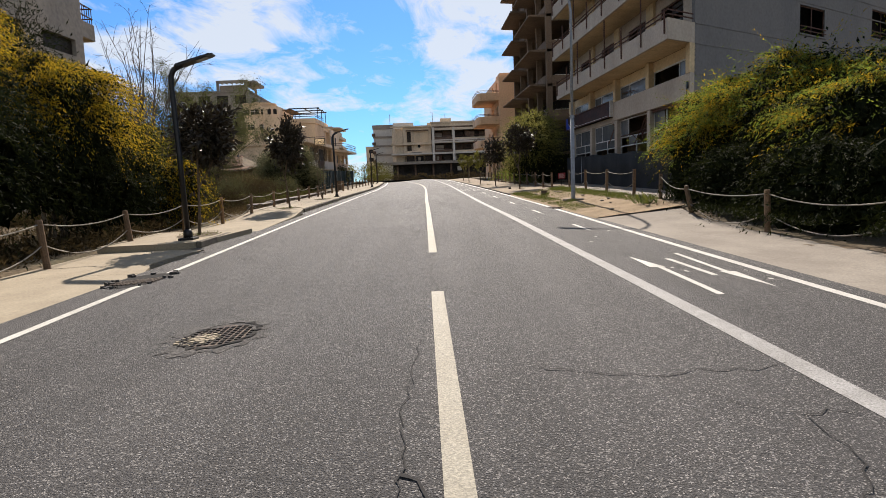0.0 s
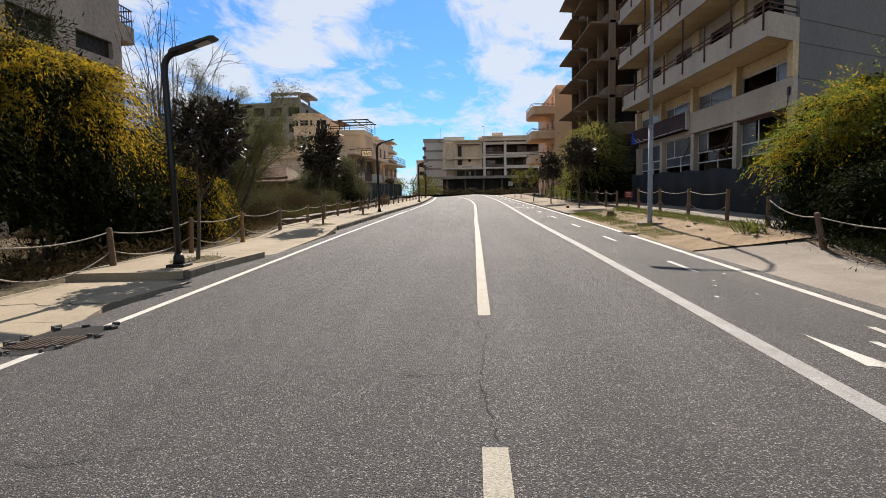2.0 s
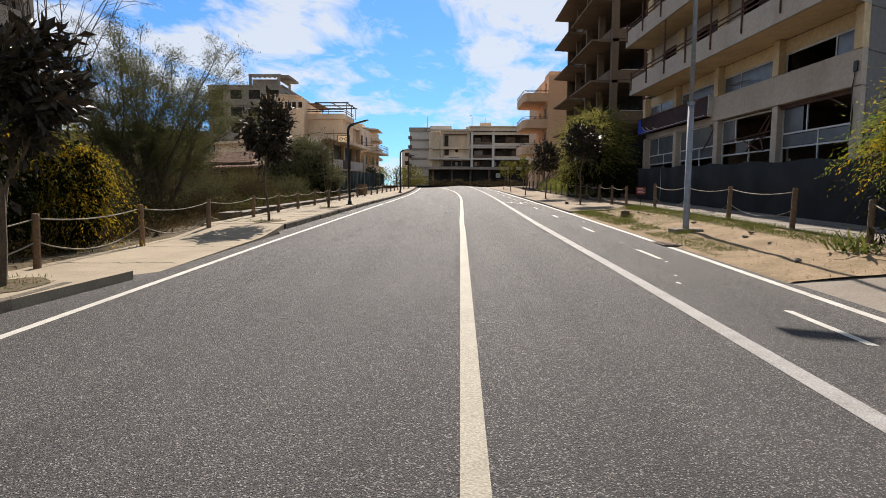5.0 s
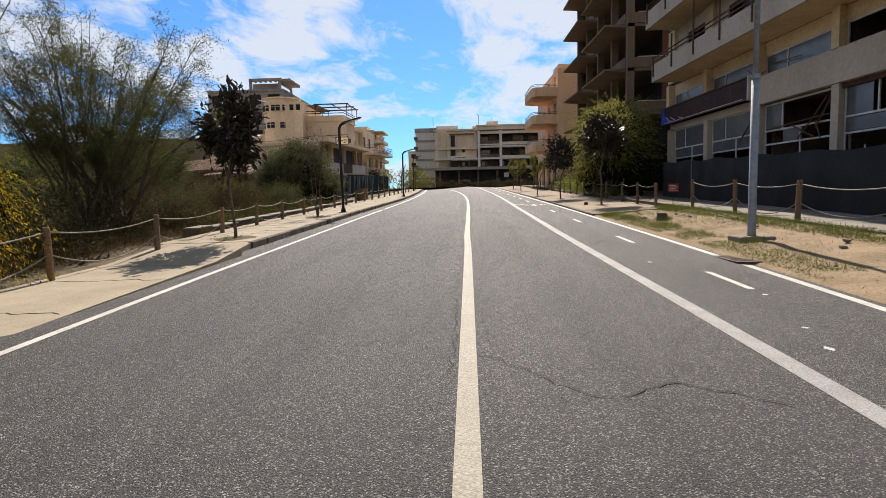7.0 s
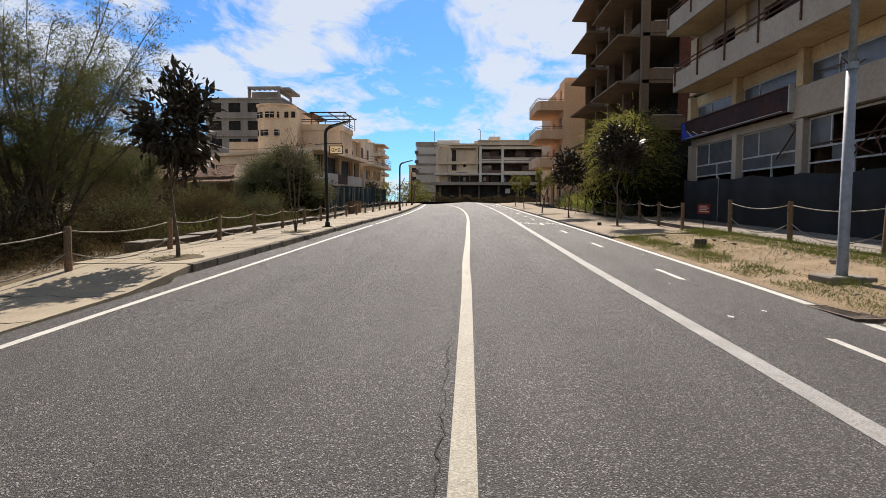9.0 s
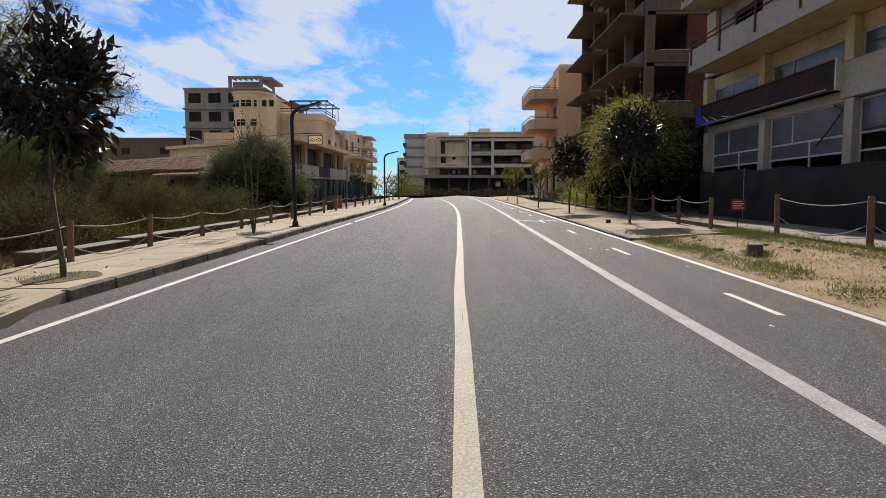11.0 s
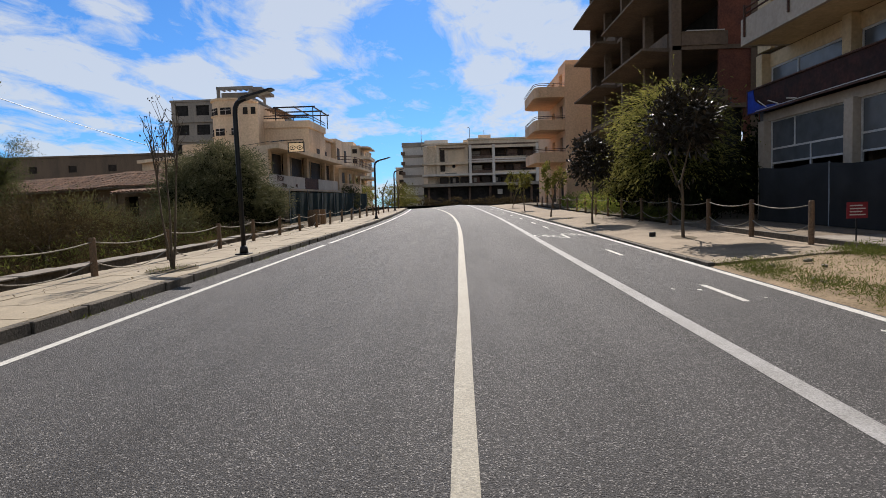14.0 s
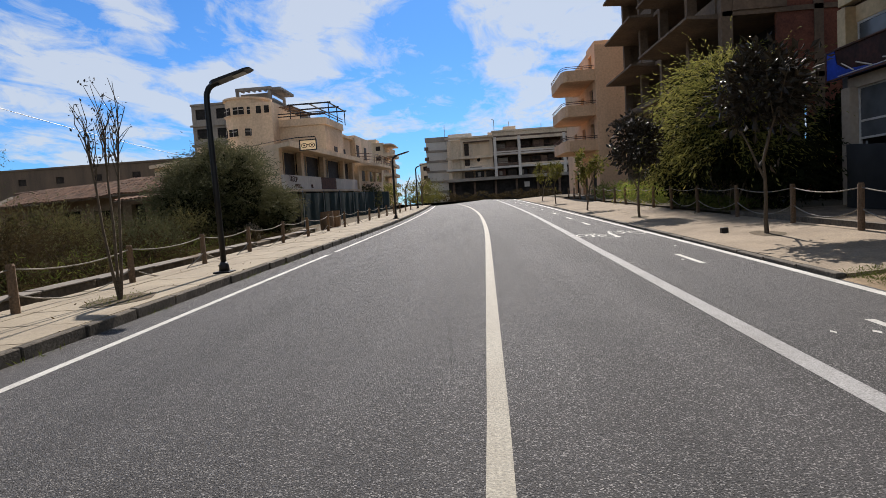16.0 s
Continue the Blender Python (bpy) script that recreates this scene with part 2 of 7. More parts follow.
GREYWALL = mat("grey_render", (0.185, 0.172, 0.16), rough=0.9, var=0.12, grain=8, stain=0.4, bump=0.25, bscale=25, col2=(0.145, 0.138, 0.132), streak=True)
SOFFIT = mat("ochre_soffit", (0.6072, 0.46, 0.2668), rough=0.9, var=0.14, grain=8, stain=0.6, bump=0.2, bscale=30, col2=(0.46, 0.3404, 0.2024))
CONC = mat("raw_concrete", (0.198, 0.1335, 0.08644), rough=0.95, var=0.2, grain=7, stain=0.5, bump=0.5, bscale=18, col2=(0.1304, 0.0934, 0.06464), streak=True)
BRICKM = mat("red_block", (0.192, 0.068, 0.04), rough=0.95, var=0.25, grain=12, stain=1.2, bump=0.5, bscale=25, col2=(0.12, 0.0464, 0.032))
PEACH = mat("peach_render", (0.688, 0.4558, 0.2838), rough=0.92, var=0.14, grain=6, stain=0.35, bump=0.3, bscale=18, col2=(0.5504, 0.3612, 0.2236), streak=True)
CREAM = mat("cream_render", (0.7052, 0.5332, 0.3612), rough=0.92, var=0.14, grain=6, stain=0.35, bump=0.3, bscale=18, col2=(0.4988, 0.3784, 0.258), streak=True)
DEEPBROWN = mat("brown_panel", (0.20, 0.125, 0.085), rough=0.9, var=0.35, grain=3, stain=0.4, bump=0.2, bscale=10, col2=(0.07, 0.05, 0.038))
DULL = mat("dull_grey_render", (0.342, 0.285, 0.228), rough=0.92, var=0.18, grain=5, stain=0.3, bump=0.3, bscale=14, col2=(0.2185, 0.19, 0.1615), streak=True)
PALE = mat("pale_grey_render", (0.5984, 0.5368, 0.4664), rough=0.92, var=0.10, grain=5, stain=0.5, bump=0.2, bscale=14, col2=(0.4752, 0.4224, 0.3696))
TAN = mat("tan_render", (0.7224, 0.5676, 0.4042), rough=0.92, var=0.2, grain=4, stain=0.2, bump=0.2, bscale=14, col2=(0.43, 0.344, 0.2494), streak=True)
SLABGREY = mat("slab_block_render", (0.6336, 0.5808, 0.5104), rough=0.92, var=0.15, grain=4, stain=0.2, bump=0.2, bscale=14, col2=(0.484, 0.4488, 0.4048), streak=True)
# near-black in place of the shade inside rooms and openings
DARKIN = mat("interior_shade", (0.035, 0.03, 0.027), rough=0.95, var=0.4, grain=3, stain=0.6, bump=0)
GLASS = glass_mat("dusty_glass", (0.05, 0.055, 0.06), rough=0.22)
BROWNGLASS = mat("brown_shutter", (0.05, 0.036, 0.027), rough=0.6, var=0.35, grain=6, stain=1.5, bump=0.1, spec=0.15)
ALU = mat("white_frame", (0.55, 0.54, 0.52), rough=0.5, var=0.15, grain=20, stain=3, bump=0.05)
RAILM = mat("rusty_rail", (0.13, 0.06, 0.04), rough=0.8, metal=0.2, var=0.35, grain=18, stain=4, bump=0.3, col2=(0.07, 0.04, 0.03))
SIGNM = mat("brown_sign_board", (0.060, 0.022, 0.016), spec=0.12, rough=0.6, var=0.3, grain=9, stain=2, bump=0.1, col2=(0.025, 0.014, 0.011))
BLUE = mat("blue_sign", (0.02, 0.06, 0.42), rough=0.5, var=0.2, grain=9, stain=2, bump=0.05)
CLOTH = mat("dark_screen_cloth", (0.022, 0.022, 0.022), spec=0.08, rough=0.9, var=0.25, grain=120, stain=0.8, bump=0.35, bscale=150, col2=(0.032, 0.033, 0.033))
CLOTHG = mat("green_screen_cloth", (0.016, 0.032, 0.034), spec=0.08, rough=0.9, var=0.25, grain=60, stain=0.8, bump=0.3, bscale=80)
REDSIGN = mat("red_plate", (0.25, 0.02, 0.025), rough=0.5, var=0.2, grain=30, bump=0.05)
BROWNWALL = mat("brown_plaster", (0.25, 0.17, 0.11), rough=0.95, var=0.25, grain=10, stain=1.0, bump=0.4, bscale=20, col2=(0.15, 0.105, 0.07))
HUTWALL = mat("hut_plaster", (0.3, 0.21, 0.1275), rough=0.95, var=0.25, grain=10, stain=1.0, bump=0.4, bscale=20, col2=(0.2025, 0.1387, 0.08625), streak=True)
TILEM = mat("roof_tile", (0.21, 0.1125, 0.06375), rough=0.95, var=0.3, grain=14, stain=2.0, bump=0.4, bscale=25, col2=(0.1275, 0.0825, 0.05625), per=0.25)
STONE = mat("low_wall_stone", (0.1875, 0.1425, 0.09375), rough=1.0, var=0.3, grain=10, stain=2, bump=0.8, bscale=16, col2=(0.0975, 0.075, 0.0525))
BARK = mat("bark", (0.13, 0.095, 0.06), rough=0.95, var=0.35, grain=40, stain=6, bump=0.7, bscale=50, col2=(0.08, 0.06, 0.04))
TWIG = mat("bare_twig", (0.11, 0.082, 0.058), rough=0.95, var=0.3, grain=40, bump=0.2)
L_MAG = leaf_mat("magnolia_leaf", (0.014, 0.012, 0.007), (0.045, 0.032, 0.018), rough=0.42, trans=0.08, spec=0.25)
# shaded and lit copies of the mimosa leaf, light put into the colour
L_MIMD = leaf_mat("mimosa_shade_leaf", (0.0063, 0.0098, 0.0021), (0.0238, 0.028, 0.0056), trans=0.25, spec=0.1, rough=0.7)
L_MIM = leaf_mat("mimosa_lit_leaf", (0.045, 0.06, 0.009), (0.225, 0.18, 0.01875), trans=0.6, spec=0.12, rough=0.7)
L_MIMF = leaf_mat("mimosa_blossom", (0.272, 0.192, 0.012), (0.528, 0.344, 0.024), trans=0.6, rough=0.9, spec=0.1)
# near-black leaf: the shade deep inside a bush is its colour
L_DARK = leaf_mat("inner_shade_leaf", (0.006, 0.009, 0.003), (0.013, 0.017, 0.006), trans=0.0, rough=0.9, spec=0.05)
L_BAM = leaf_mat("bamboo_leaf", (0.07245, 0.08625, 0.01863), (0.326, 0.2875, 0.07762), trans=0.45, rough=0.8, spec=0.08)
L_GRN = leaf_mat("green_leaf", (0.0702, 0.131, 0.01872), (0.2714, 0.2995, 0.04212), trans=0.55, spec=0.12, rough=0.7)
L_YNG = leaf_mat("young_leaf", (0.072, 0.08, 0.016), (0.192, 0.168, 0.04), trans=0.45, spec=0.1, rough=0.7)
L_TMK = leaf_mat("tamarisk_needle", (0.04675, 0.0612, 0.0204), (0.1445, 0.1403, 0.0527), trans=0.35, spec=0.08, rough=0.8)
L_OLP = leaf_mat("pale_olive_leaf", (0.104, 0.104, 0.052), (0.208, 0.192, 0.104), trans=0.3, spec=0.1, rough=0.75)
L_OLI = leaf_mat("olive_leaf", (0.04675, 0.0527, 0.02295), (0.1275, 0.1232, 0.05525), trans=0.25, spec=0.1, rough=0.75)
L_TAM = leaf_mat("tamarisk_leaf", (0.06, 0.0615, 0.0225), (0.1425, 0.1237, 0.0495), trans=0.35, spec=0.08, rough=0.8)
L_DRY = leaf_mat("dry_grass", (0.06545, 0.04522, 0.01844), (0.1547, 0.1071, 0.04938), trans=0.3, rough=0.9, spec=0.08)
L_SCR = leaf_mat("scrub_leaf", (0.02558, 0.01999, 0.0093), (0.0837, 0.05906, 0.02697), trans=0.3, rough=0.9, spec=0.08)
L_GRS = leaf_mat("green_grass", (0.049, 0.07, 0.014), (0.14, 0.147, 0.035), trans=0.4, rough=0.8, spec=0.1)

# ---------------------------------------------------------------- builders
SL = 0.035        # the street climbs 3.5 m in 100 m
CREST = 94.0      # beyond this the land is level


def climb(y):
    return SL * min(y, CREST)


def cross(x):
    """Height of the carriageway against the street's crown: it falls to both gutters."""
    return 0.21 - 0.06 * min(abs(x), 4.7) - 0.01 * max(0.0, abs(x) - 4.7)


def link(name, me, material, parent=None, label=""):
    if material is not None and not me.materials:
        me.materials.append(material)
    ob = new(name, me)
    if parent is not None:
        ob.parent = parent
        ob.matrix_parent_inverse = parent.matrix_basis.inverted()
    if label:
        ob["label"] = label
    return ob


def part(name, bm, material, parent=None, label="", shear=False, smooth=False):
    """Links a bmesh as one mesh object under a thing. shear: the mesh is in street heights, and follows the climb."""
    if shear:
        for v in bm.verts:
            v.co.z += climb(v.co.y)
    bmesh.ops.recalc_face_normals(bm, faces=bm.faces)
    me = bpy.data.meshes.new(name)
    bm.to_mesh(me)
    bm.free()
    if smooth:
        me.shade_smooth()
    return link(name, me, material, parent, label)


def thing(name, at, label, category, group="", kind=""):
    e = new(name)
    e.empty_display_size = 0.2
    e.matrix_basis = Matrix.Translation(at)
    return tagged(e, label, category, group, kind)


def box(bm, x0, x1, y0, y1, z0, z1, bevel=0.0):
    vs = [bm.verts.new((x, y, z)) for z in (z0, z1) for x, y in ((x0, y0), (x1, y0), (x1, y1), (x0, y1))]
    fs = [bm.faces.new([vs[i] for i in f]) for f in ((3, 2, 1, 0), (4, 5, 6, 7), (0, 1, 5, 4), (1, 2, 6, 5), (2, 3, 7, 6), (3, 0, 4, 7))]
    if bevel:
        es = list({e for f in fs for e in f.edges})
        bmesh.ops.bevel(bm, geom=es, offset=bevel, segments=1, affect="EDGES")
    return bm


def prism(bm, poly, z0, z1):
    lo = [bm.verts.new((x, y, z0)) for x, y in poly]
    hi = [bm.verts.new((x, y, z1)) for x, y in poly]
    bm.faces.new(lo[::-1]); bm.faces.new(hi)
    for i in range(len(poly)):
        j = (i + 1) % len(poly)
        bm.faces.new((lo[i], lo[j], hi[j], hi[i]))
    return bm


def prisms(*items):
    bm = bmesh.new()
    for poly, z0, z1 in items:
        prism(bm, poly, z0, z1)
    return bm


def boxes(*dims, bevel=0.0):
    bm = bmesh.new()
    for d in dims:
        box(bm, *d, bevel=bevel)
    return bm


def tube(bm, pts, radii, sides=8, cap=True):
    """A bent, tapered tube through points."""
    pts = [Vector(p) for p in pts]
    rings = []
    for i, p in enumerate(pts):
        d = (pts[min(i + 1, len(pts) - 1)] - pts[max(i - 1, 0)]).normalized()
        a = d.orthogonal().normalized() if abs(d.z) > 0.9 else d.cross(Vector((0, 0, 1))).normalized()
        b = d.cross(a)
        r = radii[i] if isinstance(radii, (list, tuple)) else radii
        rings.append([bm.verts.new(p + a * (r * math.cos(2 * math.pi * k / sides)) + b * (r * math.sin(2 * math.pi * k / sides))) for k in range(sides)])
    for i in range(1, len(rings)):
        # match the nearest start, so that the skin does not twist
        s = min(range(sides), key=lambda q: (rings[i][q].co - rings[i - 1][0].co - (pts[i] - pts[i - 1])).length)
        rings[i] = rings[i][s:] + rings[i][:s]
        if (rings[i][1].co - rings[i - 1][1].co).length > (rings[i][-1].co - rings[i - 1][1].co).length:
            rings[i] = [rings[i][0]] + rings[i][:0:-1]
        for k in range(sides):
            bm.faces.new((rings[i - 1][k], rings[i - 1][(k + 1) % sides], rings[i][(k + 1) % sides], rings[i][k]))
    if cap:
        bm.faces.new(rings[0][::-1])
        bm.faces.new(rings[-1])
    return bm


def frame_of(bm, plane, at, a0, a1, z0, z1, w, d):
    """Four bars round an opening in a wall x=at or y=at."""
    for p in ((a0, a1, z0, z0 + w), (a0, a1, z1 - w, z1), (a0, a0 + w, z0 + w, z1 - w), (a1 - w, a1, z0 + w, z1 - w)):
        if plane == "x":
            box(bm, at, at + d, p[0], p[1], p[2], p[3])
        else:
            box(bm, p[0], p[1], at, at + d, p[2], p[3])
    return bm


def wall_with_holes(bm, plane, at, thick, a0, a1, z0, z1, holes):
    """A wall in the plane x=at or y=at, thick towards +, with holes (a0, a1, z0, z1) that go through."""
    xs = sorted({a0, a1, *(h[0] for h in holes), *(h[1] for h in holes)})
    zs = sorted({z0, z1, *(h[2] for h in holes), *(h[3] for h in holes)})
    for i in range(len(xs) - 1):
        for j in range(len(zs) - 1):
            mx, mz = (xs[i] + xs[i + 1]) / 2, (zs[j] + zs[j + 1]) / 2
            if any(h[0] < mx < h[1] and h[2] < mz < h[3] for h in holes):
                continue
            if plane == "x":
                box(bm, at, at + thick, xs[i], xs[i + 1], zs[j], zs[j + 1])
            else:
                box(bm, xs[i], xs[i + 1], at, at + thick, zs[j], zs[j + 1])
    # faces between two pieces of the same wall go
    mids = {}
    for f in bm.faces:
        mids.setdefault(tuple(round(c, 3) for c in f.calc_center_median()), []).append(f)
    bmesh.ops.delete(bm, geom=[f for fs in mids.values() if len(fs) > 1 for f in fs], context="FACES_ONLY")
    bmesh.ops.remove_doubles(bm, verts=bm.verts, dist=1e-4)
    return bm


def leaves(name, material, parent, pts, size, aspect=0.45, droop=0.0, seed=1, out=None, label="", kind="", jitter=0.5, dirs=None):
    """One mesh of folded leaves at the points (world metres). out: a centre that the leaves turn away from."""
    rng = np.random.default_rng(seed)
    p = np.asarray(pts, float)
    n = len(p)
    d = rng.normal(size=(n, 3))
    if out is not None:
        d = d * 0.9 + (p - np.asarray(out)) / (np.linalg.norm(p - np.asarray(out), axis=1, keepdims=True) + 1e-6)
    if dirs is not None:
        d = d * 0.42 + np.asarray(dirs)
    d[:, 2] -= droop
    d /= np.linalg.norm(d, axis=1, keepdims=True) + 1e-9
    side = np.cross(d, rng.normal(size=(n, 3)))
    side /= np.linalg.norm(side, axis=1, keepdims=True) + 1e-9
    nor = np.cross(d, side)
    L = size * (1 + jitter * (rng.random(n) - 0.5) * 2)[:, None]
    w = L * aspect / 2
    a, b = p, p + d * L
    mid = p + d * L * 0.5
    c1 = mid + side * w + nor * w * 0.5
    c2 = mid - side * w + nor * w * 0.5
    verts = np.stack([a, c1, b, c2], 1).reshape(-1, 3)
    i = np.arange(n)[:, None] * 4
    faces = np.concatenate([i + np.array([[0, 1, 2]]), i + np.array([[0, 2, 3]])], 1).reshape(-1, 3)
    me = bpy.data.meshes.new(name)
    me.from_pydata(verts.tolist(), [], faces.tolist())
    me.update()
    ob = link(name, me, material, parent, label)
    if kind:
        ob["kind"] = kind
    return ob


def blob_points(rng, c, r, n, shell=0.55, flat=None):
    """Points in the outer part of an ellipsoid, clumped."""
    k = max(6, n // 45)
    cd = rng.normal(size=(k, 3)); cd /= np.linalg.norm(cd, axis=1, keepdims=True)
    cr = shell + (1 - shell) * rng.random((k, 1))
    clumps = cd * cr
    pick = rng.integers(0, k, n)
    p = clumps[pick] + rng.normal(size=(n, 3)) * 0.16
    p = p * np.asarray(r) + np.asarray(c)
    if flat is not None:
        p[:, 2] = np.maximum(p[:, 2], flat + rng.random(n) * 0.1)
    return p


def polyline_strip(bm, pts, width, z):
    """A painted strip along (x, y) points, laid on the road z(x, y)."""
    rows = []
    for i, (x, y) in enumerate(pts):
        x0, y0 = pts[max(i - 1, 0)]
        x1, y1 = pts[min(i + 1, len(pts) - 1)]
        d = Vector((x1 - x0, y1 - y0)).normalized()
        nx, ny = -d.y * width / 2, d.x * width / 2
        rows.append([bm.verts.new((x + s * nx, y + s * ny, z(x + s * nx, y + s * ny))) for s in (-1, 1)])
    for i in range(1, len(rows)):
        bm.faces.new((rows[i - 1][0], rows[i - 1][1], rows[i][1], rows[i][0]))
    return bm



# ---------------------------------------------------------------- ground, road, pavements


def rz(x, y):
    """The road's surface."""
    return climb(y) + cross(x)


def bend(k):
    return lambda y: -k * max(0.0, y - 36.0) ** 2


OFF_L, OFF_C, OFF_B, OFF_R = bend(0.0006), bend(0.00131), bend(0.00042), bend(0.0003)
KL, KR = -4.65, 4.60              # kerb faces
ROAD_END = 92.0


def sheet(name, xs, ys, z, material, label, category="ground", shift=None):
    bm = bmesh.new()
    rows = []
    for y in ys:
        at = [x + (shift(x, y) if shift else 0.0) for x in xs]
        rows.append([bm.verts.new((x, y, z(x, y))) for x in at])
    for i in range(1, len(rows)):
        for j in range(1, len(xs)):
            bm.faces.new((rows[i - 1][j - 1], rows[i - 1][j], rows[i][j], rows[i][j - 1]))
    ob = part(name, bm, material, smooth=True)
    return tagged(ob, label, category, kind="structure")


def rise(x):
    """The right-hand verge above the road's plane."""
    return 0.03 + 0.33 * min(1.0, max(0.0, (x - 4.5) / 3.0))


def ground_z(x, y):
    if x < -7.1:
        f = min(1.0, (-7.1 - x) / 2.5)
        rel = -0.06 - 0.10 * f + 0.10 * noise.noise(Vector((x * 0.4, y * 0.4, 0)))
    elif x > 4.5:
        f = min(1.0, max(0.0, (y - 13.0) / 2.5))
        rel = (0.19 if x > 7.6 else cross(x) + rise(x) - 0.16) * f - (0.27 if x < 7.6 else 0.20) * (1 - f)
    else:
        rel = cross(x) - 0.25
    return climb(y) + rel


GX = [-1500, -500, -200, -90, -60, -40, -30, -24, -20, -17, -15, -13, -12, -11, -10, -9, -8.5, -8, -7.5, -7.3, -7.1, -6.6, -5, -3, 0, 3, 4.6, 6, 7.5, 8.5, 11, 15, 25, 40, 70, 120, 300, 700, 1500]
GY = [-400, -100, -40, -20] + [i * 1.5 - 9 for i in range(72)] + [105, 120, 160, 250, 500, 1000, 2500]
sheet("ground", GX, GY, ground_z, EARTH, "brown dry earth with dead grass beside the street")

road_xs = [KL - 0.12, -4.59, -4.1, -3, -2, -1, 0, 1, 2.4, 3.5, KR + 0.12]
sheet("road", road_xs, [-40, -20, -10] + sorted([i * 2.0 for i in range(0, 47)] + [12.35, 12.41, 15.29, 15.35, 23.25, 23.31]),
      rz, ASPHALT, "worn grey asphalt carriageway with fine cracks", "road",
      shift=lambda x, y: OFF_L(y) - (0.5 if x < -4.6 and (12.3 < y < 15.4 or y > 23.2) else 0.0) if x < -3.2 else OFF_R(y) if x > 4 else OFF_L(y) * 0.6)



def flare(y, a, b):
    """0 up to a, 1 from b on, and back to 0 far up the street."""
    return min(1.0, max(0.0, (y - a) / (b - a))) * min(1.0, max(0.0, (52.0 - y) / 16.0))


def edge_l(y):
    return -4.12 + OFF_L(y) - 0.20 * flare(y, 6.0, 20.0)


def edge_r(y):
    return 4.29 + OFF_R(y) + 0.20 * flare(y, 8.0, 22.0)


def lane_x(y):
    return 2.28 + OFF_B(y) - 0.10 * flare(y, 15.0, 23.0)


# the junction at the top: a round of asphalt with a planted island
bm = bmesh.new()
bmesh.ops.create_circle(bm, cap_ends=True, segments=64, radius=19.0, matrix=Matrix.Translation((-7.5, 108.0, SL * ROAD_END + 0.14)))
tagged(part("roundabout_road", bm, ASPHALT), "grey asphalt junction at the top of the street", "road", kind="structure")


def lay(x, y):
    return rz(x, y) + 0.004


def stripe(name, xf, y0, y1, width, material, label, step=2.0):
    bm = bmesh.new()
    n = max(1, int((y1 - y0) / step))
    polyline_strip(bm, [(xf(y0 + (y1 - y0) * i / n), y0 + (y1 - y0) * i / n) for i in range(n + 1)], width, lay)
    return tagged(part(name, bm, material), label, "road marking", kind="structure")


stripe("edge_line_left", edge_l, -12, 7.9, 0.13, PAINT, "solid white edge line beside the kerb")
stripe("edge_line_left", edge_l, 8.8, 38.6, 0.13, PAINT, "solid white edge line beside the kerb")
stripe("edge_line_left", edge_l, 39.3, ROAD_END, 0.13, PAINT, "solid white edge line beside the kerb")
stripe("edge_line_right", edge_r, -12, 19.6, 0.15, PAINT, "solid white edge line beside the cycle lane")
stripe("edge_line_right", edge_r, 20.7, ROAD_END, 0.15, PAINT, "solid white edge line beside the cycle lane")
stripe("lane_line", lane_x, -12, ROAD_END, 0.19, PAINT_G, "worn wide white line that parts road and cycle lane")
stripe("centre_dash", lambda y: 0.0, -9.0, -1.9, 0.122, PAINT_Y, "cream-coloured centre line, worn")
stripe("centre_dash", lambda y: 0.0, 0.6, 5.53, 0.122, PAINT_Y, "cream-coloured centre line, worn")
stripe("centre_line", lambda y: OFF_C(y) - 0.03 * math.exp(-((y - 23.4) / 1.7) ** 2), 8.27, 84.0, 0.122, PAINT_Y, "long cream-coloured centre line, worn")
for y in (-8.4, -2.9, 12.2, 17.4, 22.4, 27.9, 33.2, 43.2, 46.9, 51.5, 56.5, 61.5, 66.5, 71.5, 76.5):
    stripe("cycle_dash", lambda q: 3.47 + OFF_B(q), y, y + 1.28, 0.10, PAINT, "short white dash in the cycle lane")


def flat_shape(name, polys, material, label, category="road marking", z=lay):
    bm = bmesh.new()
    for poly in polys:
        bm.faces.new([bm.verts.new((x, y, z(x, y))) for x, y in poly])
    return tagged(part(name, bm, material), label, category, kind="structure")


def bar(x0, y0, x1, y1, w):
    d = Vector((x1 - x0, y1 - y0)).normalized()
    n = Vector((-d.y, d.x)) * w / 2
    return [(x0 - n.x, y0 - n.y), (x1 - n.x, y1 - n.y), (x1 + n.x, y1 + n.y), (x0 + n.x, y0 + n.y)]


def ring(cx, cy, rx, ry, w, n=14):
    return [[(cx + a * math.cos(t0), cy + b * math.sin(t0)) for a, b, t0 in ((rx, ry, t), (rx, ry, t2), (rx - w, ry - w, t2), (rx - w, ry - w, t))]
            for t, t2 in ((2 * math.pi * i / n, 2 * math.pi * (i + 1) / n) for i in range(n))]


# arrows in the cycle lane: one each way, with a dash between
flat_shape("lane_arrow", [bar(2.92, 5.60, 2.99, 7.28, 0.085), [(2.84, 7.26), (3.07, 7.26), (2.9, 8.2)]], PAINT, "white painted arrow in the cycle lane")
flat_shape("cycle_dash", [bar(3.45, 6.74, 3.42, 8.05, 0.09)], PAINT, "short white dash in the cycle lane")
flat_shape("lane_arrow", [bar(3.74, 7.0, 3.81, 8.66, 0.085), [(3.65, 7.03), (3.87, 7.03), (3.80, 6.03)]], PAINT, "white painted arrow in the cycle lane")


